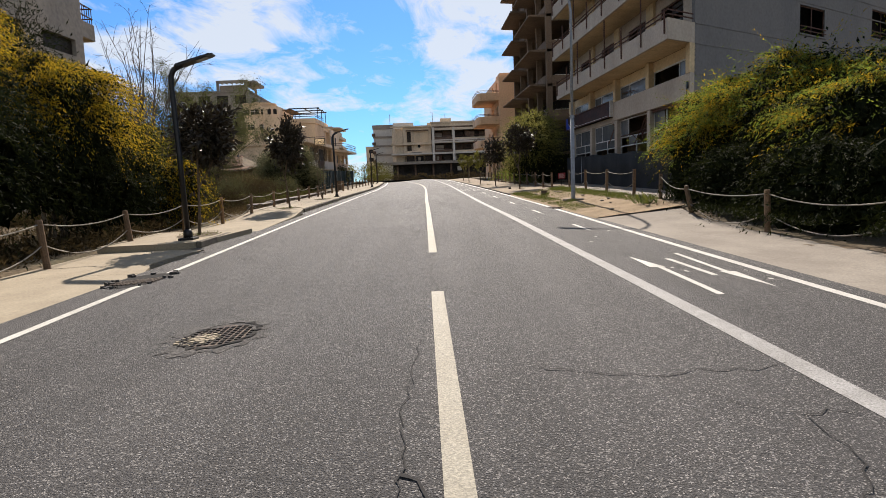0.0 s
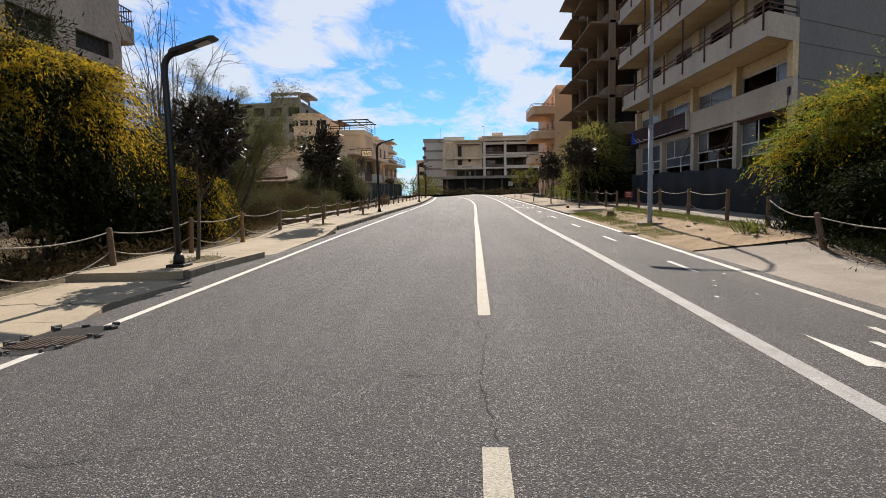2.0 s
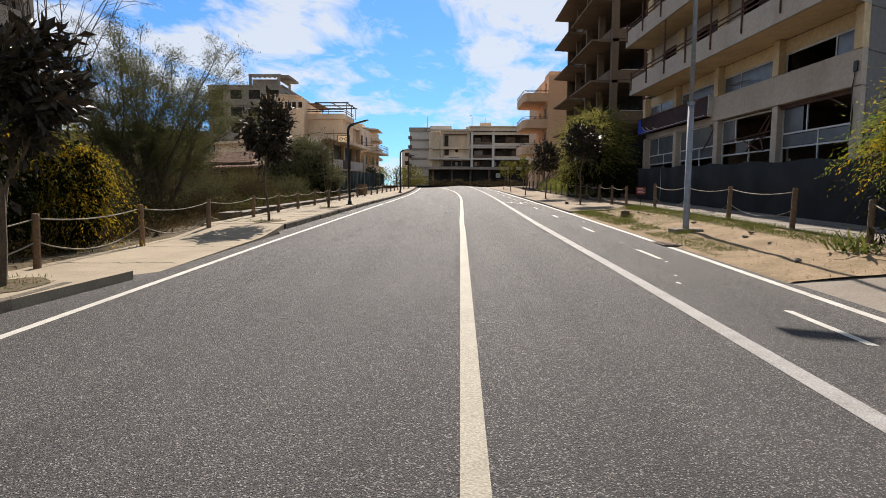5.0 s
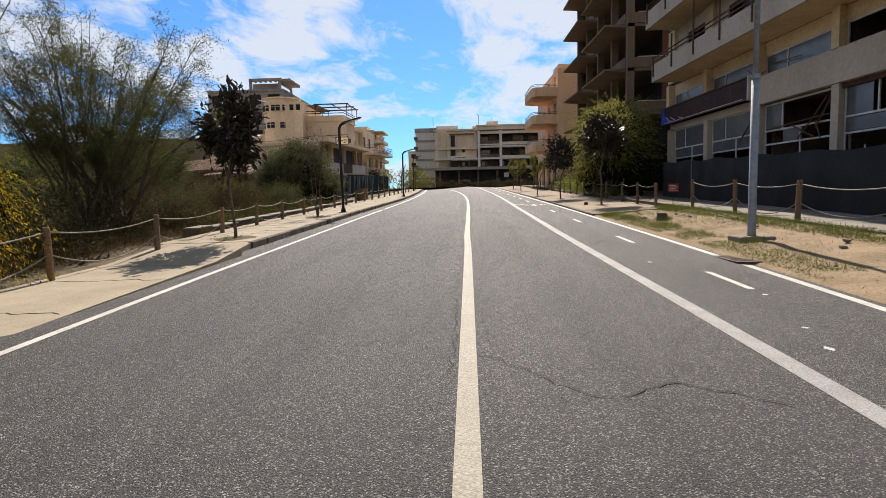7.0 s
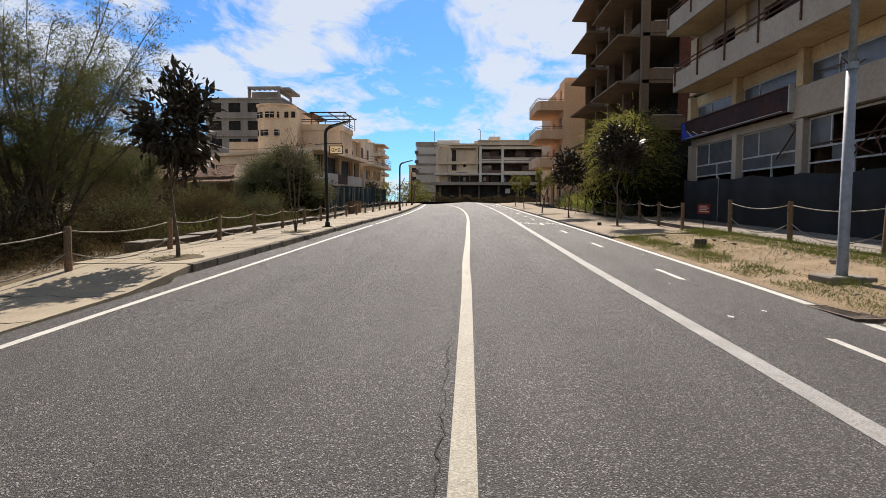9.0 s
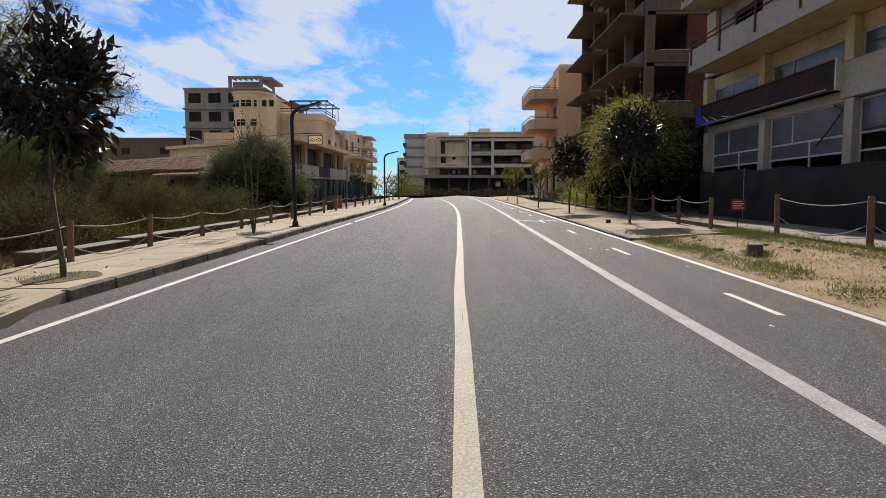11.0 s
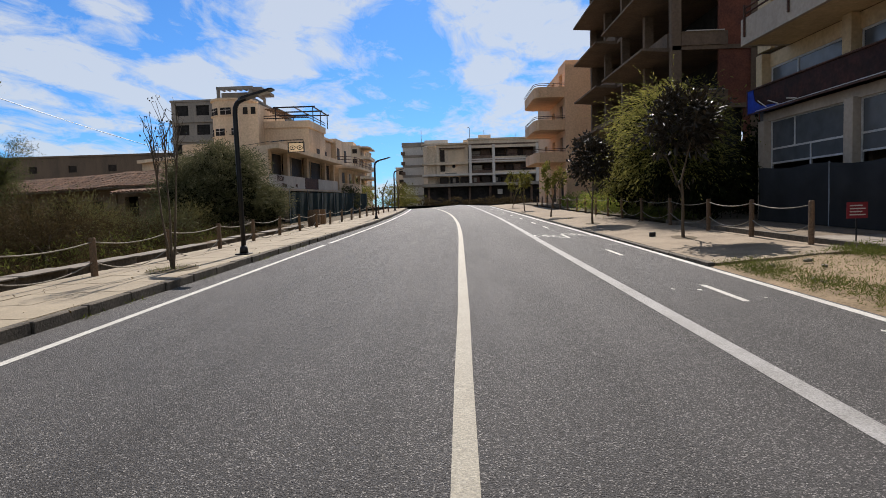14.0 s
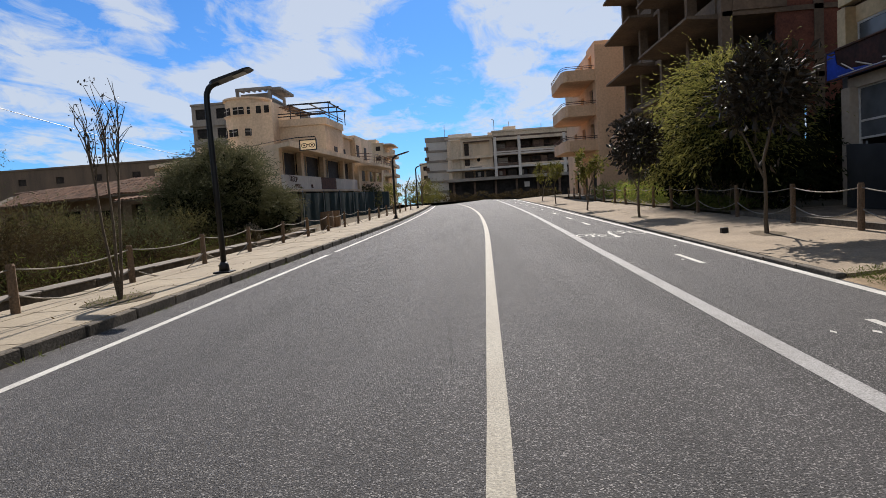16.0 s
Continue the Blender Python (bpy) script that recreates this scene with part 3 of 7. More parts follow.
def cycle_sign(x, y):
    polys = ring(x - 0.28, y, 0.24, 0.42, 0.055) + ring(x + 0.28, y, 0.24, 0.42, 0.055)
    polys += [bar(x - 0.28, y, x - 0.02, y + 0.5, 0.05), bar(x - 0.02, y + 0.5, x + 0.28, y, 0.05), bar(x - 0.12, y + 0.62, x + 0.1, y + 0.62, 0.06), bar(x - 0.28, y, x + 0.02, y - 0.05, 0.05)]
    return flat_shape("cycle_symbol", polys, PAINT, "white bicycle painted on the cycle lane")


cycle_sign(2.8, 38.6)
flat_shape("cycle_dash", [bar(3.3, 38.2, 3.32, 39.6, 0.10)], PAINT, "short white dash in the cycle lane")
cycle_sign(3.85, 39.8)
rng = random.Random(4)
for _ in range(26):                    # stray drops of white paint
    x, y = rng.uniform(2.8, 4.2), rng.uniform(3, 44)
    a, b = rng.uniform(0.02, 0.045), rng.uniform(0.03, 0.07)
    flat_shape("paint_spot", [[(x - a, y), (x, y - b), (x + a, y), (x, y + b)]], PAINT, "small white paint spot on asphalt")


def crack(pts, w=0.008, seed=1, name="road_crack"):
    """A ragged line that wanders between the points."""
    r = random.Random(seed)
    line = []
    for (x0, y0), (x1, y1) in zip(pts, pts[1:]):
        n = max(2, int(math.hypot(x1 - x0, y1 - y0) / 0.07))
        line += [(x0 + (x1 - x0) * i / n + r.uniform(-0.022, 0.022), y0 + (y1 - y0) * i / n + r.uniform(-0.03, 0.03)) for i in range(n)]
    line.append(pts[-1])
    bm = bmesh.new()
    rows = []
    for i, (x, y) in enumerate(line):
        (xa, ya), (xb, yb) = line[max(0, i - 1)], line[min(len(line) - 1, i + 1)]
        run = math.hypot(xb - xa, yb - ya) or 1.0
        k = w * r.uniform(0.3, 0.9) * 0.6
        nx, ny = -(yb - ya) / run * k, (xb - xa) / run * k * 1.5
        rows.append([bm.verts.new((x - nx, y - ny, lay(x, y) + 0.003)), bm.verts.new((x + nx, y + ny, lay(x, y) + 0.003))])
    for i in range(1, len(rows)):
        bm.faces.new((rows[i - 1][0], rows[i - 1][1], rows[i][1], rows[i][0]))
    tagged(part(name, bm, CRACK), "thin dark crack in the asphalt", "crack", kind="structure")


crack([(0.55, 3.32), (0.88, 3.24), (1.22, 3.18), (1.61, 3.32), (1.98, 3.33), (2.22, 3.46)], 0.0075, seed=2)
crack([(1.42, 2.95), (1.60, 2.74), (1.81, 2.66), (1.96, 2.72), (2.10, 2.66)], 0.0065, seed=3)
crack([(1.81, 2.62), (1.75, 2.35), (1.72, 2.16), (1.60, 1.97), (1.3, 1.75)], 0.009, seed=8)
crack([(-0.16, 3.9), (-0.2, 3.2), (-0.25, 2.65), (-0.22, 2.36), (-0.24, 2.08), (-0.22, 1.8)], 0.0085, seed=12)
crack([(-0.22, 2.1), (-0.12, 1.98), (-0.08, 1.86)], 0.02, seed=13)
crack([(-0.06, 8.25), (-0.1, 8.13), (0.01, 7.6), (-0.04, 7.07), (-0.04, 6.69), (-0.05, 6.3), (0.02, 5.6)], 0.008, seed=4)
crack([(-0.38, 8.73), (-0.34, 8.16), (-0.25, 7.62), (-0.12, 7.34), (0.0, 7.3)], 0.0055, seed=14)
crack([(-0.62, 6.7), (-0.46, 6.63), (-0.33, 6.57), (-0.18, 6.63), (-0.05, 6.6)], 0.0065, seed=15)
crack([(-2.2, 6.8), (-2.05, 6.7), (-1.89, 6.66)], 0.006, seed=16)
crack([(0.07, 14.24), (0.22, 14.15), (0.41, 13.95), (0.55, 13.77), (0.72, 13.61), (0.89, 13.59), (1.1, 13.75), (1.31, 13.87), (1.44, 13.84), (1.62, 13.76), (1.85, 13.6)], 0.009, seed=5)
crack([(1.32, 13.92), (1.44, 14.33), (1.67, 14.85), (2.06, 15.44)], 0.0055, seed=6)
crack([(-0.1, 18.4), (-0.13, 17.4), (-0.11, 16.41), (-0.11, 15.4), (-0.09, 14.84), (-0.12, 13.9)], 0.0075, seed=9)
crack([(-0.12, 22.0), (-0.16, 20.4), (-0.11, 18.8)], 0.004, seed=17)
crack([(-1.44, 14.96), (-0.81, 14.69), (-0.27, 15.04)], 0.0045, seed=10)
crack([(-3.06, 5.42), (-2.61, 5.58), (-2.07, 5.6), (-1.7, 5.75)], 0.0045, seed=11)
crack([(-0.3, 27.6), (-0.45, 29.4), (-0.2, 31.2), (-0.4, 33.5)], 0.006, seed=18)

# sunken manhole: an iron cover with square studs in a ragged dark dip, cement spilt over it
MX, MY = -1.86, 4.62
mh = thing("manhole", (MX, MY, rz(MX, MY)), "rusty round manhole cover sunk in broken asphalt", "manhole cover")
rng = random.Random(7)


def dip(x, y):
    return rz(x, y) + 0.004


def disc(bm, cx, cy, r0, r1, ragged, n=44, rings=4, lift=0.0):
    """A ragged ring from r0 to r1 (shares of the dip's width), rough on top."""
    rows = []
    edge = [1 + rng.uniform(-ragged, ragged) for _ in range(n)]
    for k in range(rings + 1):
        f = r0 + (r1 - r0) * k / rings
        row = []
        for q in range(n):
            a = 2 * math.pi * q / n
            g = f * (1 + (edge[q] - 1) * k / rings)
            x, y = cx + 0.42 * g * math.cos(a), cy + 0.52 * g * math.sin(a)
            row.append(bm.verts.new((x, y, dip(x, y) + lift + (rng.uniform(0, 0.006) if 0 < k < rings else 0))))
        rows.append(row)
    for a, b in zip(rows, rows[1:]):
        for q in range(n):
            bm.faces.new((a[q], a[(q + 1) % n], b[(q + 1) % n], b[q]))
    return bm


part("asphalt_patch", disc(bmesh.new(), MX, MY, 0.55, 1.0, 0.22), PATCH, mh, "ragged dark asphalt round the cover")
part("cover", disc(bmesh.new(), MX, MY, 0.02, 0.66, 0.05, lift=0.002), IRON, mh)
part("broken_rim", disc(bmesh.new(), MX + 0.02, MY + 0.03, 0.66, 0.74, 0.12, rings=2, lift=0.009), HOLE, mh, "dark broken rim")
STUD = boxes((-0.017, 0.017, -0.017, 0.017, 0.0, 0.009))
for i in range(-5, 6):
    for j in range(-5, 6):
        x, y = i * 0.055, j * 0.06
        if math.hypot(x, y) < 0.30 and not (x < 0.02 and math.hypot(x + 0.1, y + 0.02) < 0.12):
            bm = STUD.copy()
            bmesh.ops.translate(bm, verts=bm.verts, vec=(MX + x, MY + y, dip(MX + x, MY + y) + 0.004))
            part("stud", bm, HOLE, mh)
STUD.free()
bm = bmesh.new()
for k in range(95):
    a, r = rng.uniform(0, 6.3), rng.random() ** 0.7
    x, y = MX - 0.13 + 0.19 * r * math.cos(a), MY - 0.07 + 0.15 * r * math.sin(a)
    s = rng.uniform(0.008, 0.026)
    ring_ = [(x + s * rng.uniform(0.6, 1.5) * math.cos(q), y + s * rng.uniform(0.5, 1.1) * math.sin(q)) for q in (0, 1.05, 2.1, 3.14, 4.2, 5.24)]
    z = dip(x, y)
    prism(bm, ring_, z, z + rng.uniform(0.008, 0.016))
part("spilt_cement", bm, CEMENT, mh, "pale cement spilt on the iron")["kind"] = "stuff"

# ------------------------------------------------ left pavement
LEFT_SEGS = [(-12.0, 9.3, 0.0), (12.4, 15.3, 0.14), (15.3, 23.3, 0.0), (23.3, 92.0, 0.15)]


def kerb_l(y):
    """The kerb's face; where the pavement is raised it stands back from the road's edge."""
    return KL + OFF_L(y) - (0.36 if 12.4 <= y < 15.3 else 0.36 * flare(y, 15.3, 23.3))


def lp(x, y, d):
    return climb(y) + cross(x) - 0.01 + d


pav_l = thing("pavement_left", (-5.3, 20, lp(-5.3, 20, 0)), "sand-coloured concrete pavement with cracked slabs", "pavement", kind="structure")
bm = bmesh.new()
for y0, y1, d in LEFT_SEGS:
    n = max(1, int((y1 - y0) / 2.0))
    for i in range(n):
        a, b = y0 + (y1 - y0) * i / n, y0 + (y1 - y0) * (i + 1) / n
        o0, o1 = OFF_L(a), OFF_L(b)
        vs = []
        for y, o in ((a, o0), (b, o1)):
            for x in (kerb_l(y) - 0.12 if d else KL + o - 0.12 - 0.3 * flare(y, 15.3, 23.3), -7.25 + o):
                step = 0.15 * min(1.0, max(0.0, (y - 21.3) / 2.0)) if y0 == 15.3 else d
                vs.append([(x, y, lp(x, y, step) - h) for h in (0.0, 0.25)])
        t = [bm.verts.new(v[0]) for v in vs]
        u = [bm.verts.new(v[1]) for v in vs]
        for f in ((t[0], t[1], t[3], t[2]), (t[0], t[2], u[2], u[0]), (t[1], u[1], u[3], t[3]), (t[0], u[0], u[1], t[1]), (t[2], t[3], u[3], u[2])):
            bm.faces.new(f)
part("pavement_base", bm, SLAB, pav_l)

pav_broken = thing("pavement_left", (-5.3, 10, lp(-5.3, 10, 0)), "broken concrete pavement with a sunken dark edge", "pavement", kind="structure")
bm = bmesh.new()
rng = random.Random(12)
rows = []
for i in range(15):
    y = 9.3 + (12.4 - 9.3) * i / 14
    e = KL + (0.0 if i in (0, 14) else -0.45 * math.sin(math.pi * i / 14) ** 0.6 + rng.uniform(-0.06, 0.06))
    rows.append((bm.verts.new((e, y, lp(e, y, 0.0))), bm.verts.new((-7.25, y, lp(-7.25, y, 0.0))), bm.verts.new((e, y, lp(e, y, -0.25)))))
for a, b in zip(rows, rows[1:]):
    bm.faces.new((a[0], a[1], b[1], b[0])); bm.faces.new((a[0], b[0], b[2], a[2]))
part("pavement_base", bm, SLAB, pav_broken)
inlet = thing("drain_inlet", (-4.35, 8.4, rz(-4.35, 8.4)), "broken black gutter inlet with thin iron bars", "drain")
r = random.Random(21)
rim = [(-4.78, 8.55), (-4.7, 8.9), (-4.4, 8.96), (-4.15, 8.92), (-4.02, 8.7), (-3.98, 8.4), (-4.02, 8.05), (-4.2, 7.82), (-4.45, 7.85), (-4.62, 8.05), (-4.72, 8.3)]
# flat face on the road: the hole's shade is put into its colour
bm = bmesh.new()
top = [bm.verts.new((x, y, max(lp(x, y, 0.0), rz(x, y)) + 0.005)) for x, y in rim]
bm.faces.new(top)
part("pit", bm, HOLE, inlet, "flat near-black patch for the shaded hole")
for k in range(9):
    x = -4.68 + k * 0.078
    part("bar", boxes((x, x + 0.022, 7.98 + 0.03 * abs(k - 4), 8.5, rz(x, 8.2) + 0.008, rz(x, 8.2) + 0.022)), IRON, inlet)
for k in range(26):
    x, y = r.choice(rim)
    x, y, w = x + r.uniform(-0.08, 0.08), y + r.uniform(-0.08, 0.08), r.uniform(0.02, 0.06)
    bm = bmesh.new()
    prism(bm, [(x + w * r.uniform(0.6, 1.2) * math.cos(q), y + w * r.uniform(0.6, 1.2) * math.sin(q)) for q in (0, 1.2, 2.4, 3.7, 5.0)], rz(x, y) - 0.01, rz(x, y) + r.uniform(0.015, 0.04))
    part("rubble", bm, PATCH, inlet)

for y in (6.4, 10.4, 17.0, 19.3, 20.9):       # cracks across the pavement
    r = random.Random(int(y * 10))
    bm = bmesh.new()
    line, x = [], -7.2
    while x < KL - 0.2:
        line.append((x, y + r.uniform(-0.08, 0.08)))
        x += 0.16
    rows = [[bm.verts.new((px, py - 0.012, lp(px, py, 0.0) + 0.004)), bm.verts.new((px, py + 0.012, lp(px, py, 0.0) + 0.004))] for px, py in line]
    for a, b in zip(rows, rows[1:]):
        bm.faces.new((a[0], b[0], b[1], a[1]))
    tagged(part("pavement_crack", bm, CRACK), "thin dark crack in the pavement", "crack", kind="structure")

# ------------------------------------------------ right verge, walkway and pavement


def rp(x, y):
    return climb(y) + cross(x) + rise(x) * (1 - 0.4 * min(1.0, max(0.0, (y - 29.0) / 4.0)))


sheet("verge", [4.61] + [4.70 + i * 0.28 for i in range(11)], [15.5 + i * 0.5 for i in range(35)],
      lambda x, y: rz(x, y) - 0.012 if x < 4.65 else rp(x, y) - 0.02 + 0.05 * noise.noise(Vector((x * 1.3, y * 1.3, 3))) * (1 if 5 < x < 7.5 else 0), DIRT, "bare sandy verge with tufts of grass")
sheet("driveway", [4.61, 4.72, 5.4, 6.3, 7.4], [-12 + i * 1.5 for i in range(18)] + [14.2, 15.2, 15.9],
      lambda x, y: rz(x, y) - 0.012 if x < 4.65 else climb(y) + cross(x) - 0.04 + (0.08 if y < 13 else 0.08 + 0.92 * (y - 13) / 2.9) * rise(x), SLAB_GREY, "pale worn concrete driveway beside the road", "driveway")

# the darker earth here stands for the bush's shadow
sheet("bare_soil", [6.5, 6.75, 7.1, 7.3, 7.7, 8.3, 9.5], [-12 + i * 0.5 for i in range(56)],
      lambda x, y: climb(y) + cross(min(x, 7.4)) - 0.05 + (0.08 if y < 13 else 0.08 + 0.9 * (y - 13) / 2.9) * rise(min(x, 7.4)) + (-0.03 + 0.045 * (0.5 + noise.noise(Vector((x * 1.7, y * 1.1, 5)))) if x < 7.1 else 0.03 + 0.03 * noise.noise(Vector((x, y, 2)))), EARTH, "dark soil under the bush beside the driveway")

# raised walkway before the white building
walk_r = thing("walkway", (9.2, 24, climb(24) + 0.25), "raised walkway of pale slabs with a dark stone edge", "pavement", kind="structure")
bm = bmesh.new()
box(bm, 7.75, 11.0, 14.0, 42.0, -0.15, 0.235)
part("walkway_base", bm, STONE, walk_r, shear=True)
bm = bmesh.new()
box(bm, 7.58, 7.75, 14.0, 42.0, -0.2, 0.27)
part("edging", bm, KERB, walk_r, shear=True)

# paved part further up
pav_r = thing("pavement_right", (6.2, 60, rp(6.2, 60)), "sandy concrete pavement with a raised kerb", "pavement", kind="structure")
bm = bmesh.new()
n = 30
for i in range(n):
    a, b = 31.6 + (ROAD_END - 31.6) * i / n, 31.6 + (ROAD_END - 31.6) * (i + 1) / n
    cols = [[(x + OFF_R(y), y, rp(x, y) + 0.03) for x in (KR + 0.14, 6.1, 7.6)] for y in (a, b)]
    vs = [[bm.verts.new(p) for p in c] for c in cols]
    for j in (1, 2):
        bm.faces.new((vs[0][j - 1], vs[0][j], vs[1][j], vs[1][j - 1]))
    if i == 0:
        lo = [bm.verts.new((p.co.x, p.co.y, p.co.z - 0.2)) for p in vs[0]]
        for j in (1, 2):
            bm.faces.new((vs[0][j - 1], lo[j - 1], lo[j], vs[0][j]))
part("pavement_base", bm, SANDY, pav_r)
sheet("grass_strip", [7.6, 9, 11, 14], [34 + i * 2.5 for i in range(24)], lambda x, y: climb(y) + 0.21, EARTH, "dark earth under shrubs beside the pavement")

# ------------------------------------------------ drain and stump
drain = thing("drain_grate", (4.58, 20.2, rz(4.5, 20.2)), "dark iron drain grate in the gutter", "drain")
bm = bmesh.new()
zz = rz(4.5, 20.2) + 0.012
for x0, x1, y0, y1 in ((4.36, 4.40, 19.7, 20.7), (4.72, 4.76, 19.7, 20.7), (4.40, 4.72, 19.7, 19.74), (4.40, 4.72, 20.66, 20.7)):
    box(bm, x0, x1, y0, y1, zz - 0.05, zz + 0.012)
part("grate_frame", bm, IRON, drain)
bm = bmesh.new()
for i in range(12):
    y = 19.78 + i * 0.075
    box(bm, 4.40, 4.72, y, y + 0.03, zz - 0.04, zz + 0.008)
part("grate_bars", bm, IRON, drain)
bm = boxes((4.38, 4.74, 19.72, 20.68, zz - 0.055, zz - 0.045))
part("pit", bm, CRACK, drain)

# ---------------------------------------------------------------- rope fences


def post_mesh(h, r, seed):
    rg = random.Random(seed)
    bm = bmesh.new()
    tube(bm, [(0, 0, -0.15), (0, 0, 0.02), (0, 0, h - 0.03), (0, 0, h)], [r, r * rg.uniform(0.96, 1.05), r * 0.97, r * 0.78], sides=10)
    me = bpy.data.meshes.new("post")
    bmesh.ops.recalc_face_normals(bm, faces=bm.faces)
    bm.to_mesh(me); bm.free()
    me.materials.append(WOOD)
    return me


POSTS = [post_mesh(0.86, 0.062, s) for s in (1, 2, 3)]


def rope(parent, a, b, sag):
    bm = bmesh.new()
    n = 10
    pts = []
    for i in range(n + 1):
        f = i / n
        p = Vector(a).lerp(Vector(b), f)
        p.z -= sag * 4 * f * (1 - f)
        pts.append(p)
    tube(bm, pts, 0.013, sides=5)
    part("rope", bm, ROPE, parent, smooth=True)


def rope_fence(name, spots, base, label, scale=1.0, leans=None, tall=1.0):
    x0, y0 = spots[0]
    f = thing(name, (x0, y0, base(x0, y0)), label, "fence")
    rg = random.Random(len(spots))
    tops = []
    for i, (x, y) in enumerate(spots):
        ob = link("post", POSTS[i % 3], None, f)
        lean = (leans or {}).get(i, (rg.uniform(-2, 2), rg.uniform(-2, 2)))
        ob.matrix_basis = pose(x, y, base(x, y), lean[0], lean[1], rg.uniform(0, 360)) @ Matrix.Diagonal((scale, scale, tall, 1))
        m = ob.matrix_basis
        tops.append((m @ Vector((0, 0, 0.78)), m @ Vector((0, 0, 0.40))))
    for p, q in zip(tops, tops[1:]):
        d = (p[0] - q[0]).length
        rope(f, p[0], q[0], 0.035 * d * rg.uniform(0.9, 1.3))
        rope(f, p[1], q[1], 0.09 * d * rg.uniform(0.8, 1.3))
    return f


LEFT_Y = [1.6, 4.6, 7.5, 10.4, 13.4, 16.4, 19.5, 22.8, 26.2, 28.85, 31.5, 34.3, 37.2, 39.9, 42.6, 45.3, 48.0, 50.8, 53.6, 56.4, 59.2, 62.0, 64.8, 67.6, 70.4, 73.4]
left_base = lambda x, y: lp(x, y, 0.04)
rope_fence("rope_fence", [(-7.02 + max(0, (y - 40) * 0.012), y) for y in LEFT_Y], left_base, "brown wooden posts joined by two sagging ropes",
           leans={4: (3, -17), 3: (2, -3)}, scale=1.0)
rope_fence("rope_fence", [(7.2, 2.0), (7.1, 5.2), (7.0, 8.3), (7.0, 11.45), (7.0, 14.75), (7.5, 18.0)], lambda x, y: climb(y) + (-0.13 if y < 12 else -0.10 if y < 16 else 0.15), "weathered wooden posts and sagging ropes before a bush", leans={4: (2, 12)}, tall=1.05)
rope_fence("rope_fence", [(7.66, 20.75), (7.66, 23.9), (7.66, 27.0), (7.66, 30.1)], lambda x, y: climb(y) + 0.25, "wooden posts and ropes on a raised walkway edge", tall=1.12)
rope_fence("rope_fence", [(7.4, y) for y in (33.1, 35.55, 38.05, 41.1, 44.2, 47.0, 49.5, 52.0, 54.5, 57, 60, 63, 66, 69, 72, 75)], lambda x, y: rp(x, y) + 0.02, "brown wooden posts and ropes along the pavement", tall=1.1)

# ---------------------------------------------------------------- lamps


def street_lamp(at, h, label, tilt=(0, 0)):
    e = thing("street_lamp", at, label, "street lamp", group="black street lamps")
    x, y, z = at
    bm = bmesh.new()
    box(bm, x - 0.17, x + 0.17, y - 0.17, y + 0.17, z - 0.04, z + 0.03, bevel=0.008)
    part("base_plate", bm, BLACK, e)
    bm = bmesh.new()
    tube(bm, [(x, y, z + 0.02), (x, y, z + 0.16), (x, y, z + 0.22)], [0.11, 0.095, 0.068], sides=12)
    part("foot", bm, BLACK, e, smooth=True)
    bm = bmesh.new()
    bend_pts = [(x, y, z + 0.1), (x, y, z + h * 0.5), (x, y, z + h - 0.38), (x + 0.015, y, z + h - 0.2), (x + 0.07, y, z + h - 0.09), (x + 0.15, y, z + h - 0.03), (x + 0.28, y, z + h + 0.02)]
    tube(bm, bend_pts, 0.06, sides=10)
    part("pole", bm, BLACK, e, smooth=True)
    bm = bmesh.new()
    vs = []
    for xx, w, lo, hi in ((0.12, 0.06, -0.05, 0.02), (0.20, 0.13, -0.03, 0.04), (0.92, 0.14, 0.175, 0.215), (1.0, 0.11, 0.198, 0.222)):
        vs.append([bm.verts.new((x + xx, y + s * w, z + h + q)) for s, q in ((-1, lo), (1, lo), (1, hi), (-1, hi))])
    for a, b in zip(vs, vs[1:]):
        for k in range(4):
            bm.faces.new((a[k], a[(k + 1) % 4], b[(k + 1) % 4], b[k]))
    bm.faces.new(vs[0][::-1]); bm.faces.new(vs[-1])
    head = part("lamp_head", bm, BLACK, e)
    bm = bmesh.new()
    vq = [bm.verts.new((x + a, y + b, z + h - 0.01 + (a - 0.30) * 0.282 - 0.006)) for a, b in ((0.62, -0.1), (0.88, -0.1), (0.88, 0.1), (0.62, 0.1))]
    bm.faces.new(vq)
    part("lens", bm, LENS, head)
    e.matrix_basis = e.matrix_basis @ pose(0, 0, 0, tilt[0], tilt[1], 0)
    return e


for (x, y), h, tl in (((-5.56, 13.1), 3.86, (0, -1.5)), ((-5.47, 35.0), 3.85, (0, -1)), ((-5.25, 56.4), 3.6, (0, 0)), ((-6.4, 77.0), 3.9, (0, 0))):
    street_lamp((x, y, lp(x, y, 0.16)), h, "tall black steel street lamp with a flat angled head", tl)

# grey lamp on the verge
gl = thing("street_lamp", (5.75, 22.1, rp(5.75, 22.1)), "tall grey galvanised lamp post on a concrete foot", "street lamp")
x, y, z = 5.75, 22.1, rp(5.75, 22.1)
part("concrete_foot", boxes((x - 0.34, x + 0.34, y - 0.3, y + 0.3, z - 0.15, z + 0.05), bevel=0.02), SLAB_GREY, gl)
bm = bmesh.new()
tube(bm, [(x, y, z), (x, y, z + 0.12), (x, y, z + 3.2)], [0.085, 0.08, 0.075], sides=12)
part("lower_pole", bm, GALV, gl, smooth=True)
bm = bmesh.new()
tube(bm, [(x, y, z + 3.2), (x, y, z + 7.2), (x - 0.1, y, z + 7.8), (x - 0.45, y, z + 8.4), (x - 1.1, y, z + 8.75), (x - 1.9, y, z + 8.9)], [0.055, 0.05, 0.048, 0.045, 0.04, 0.035], sides=10)
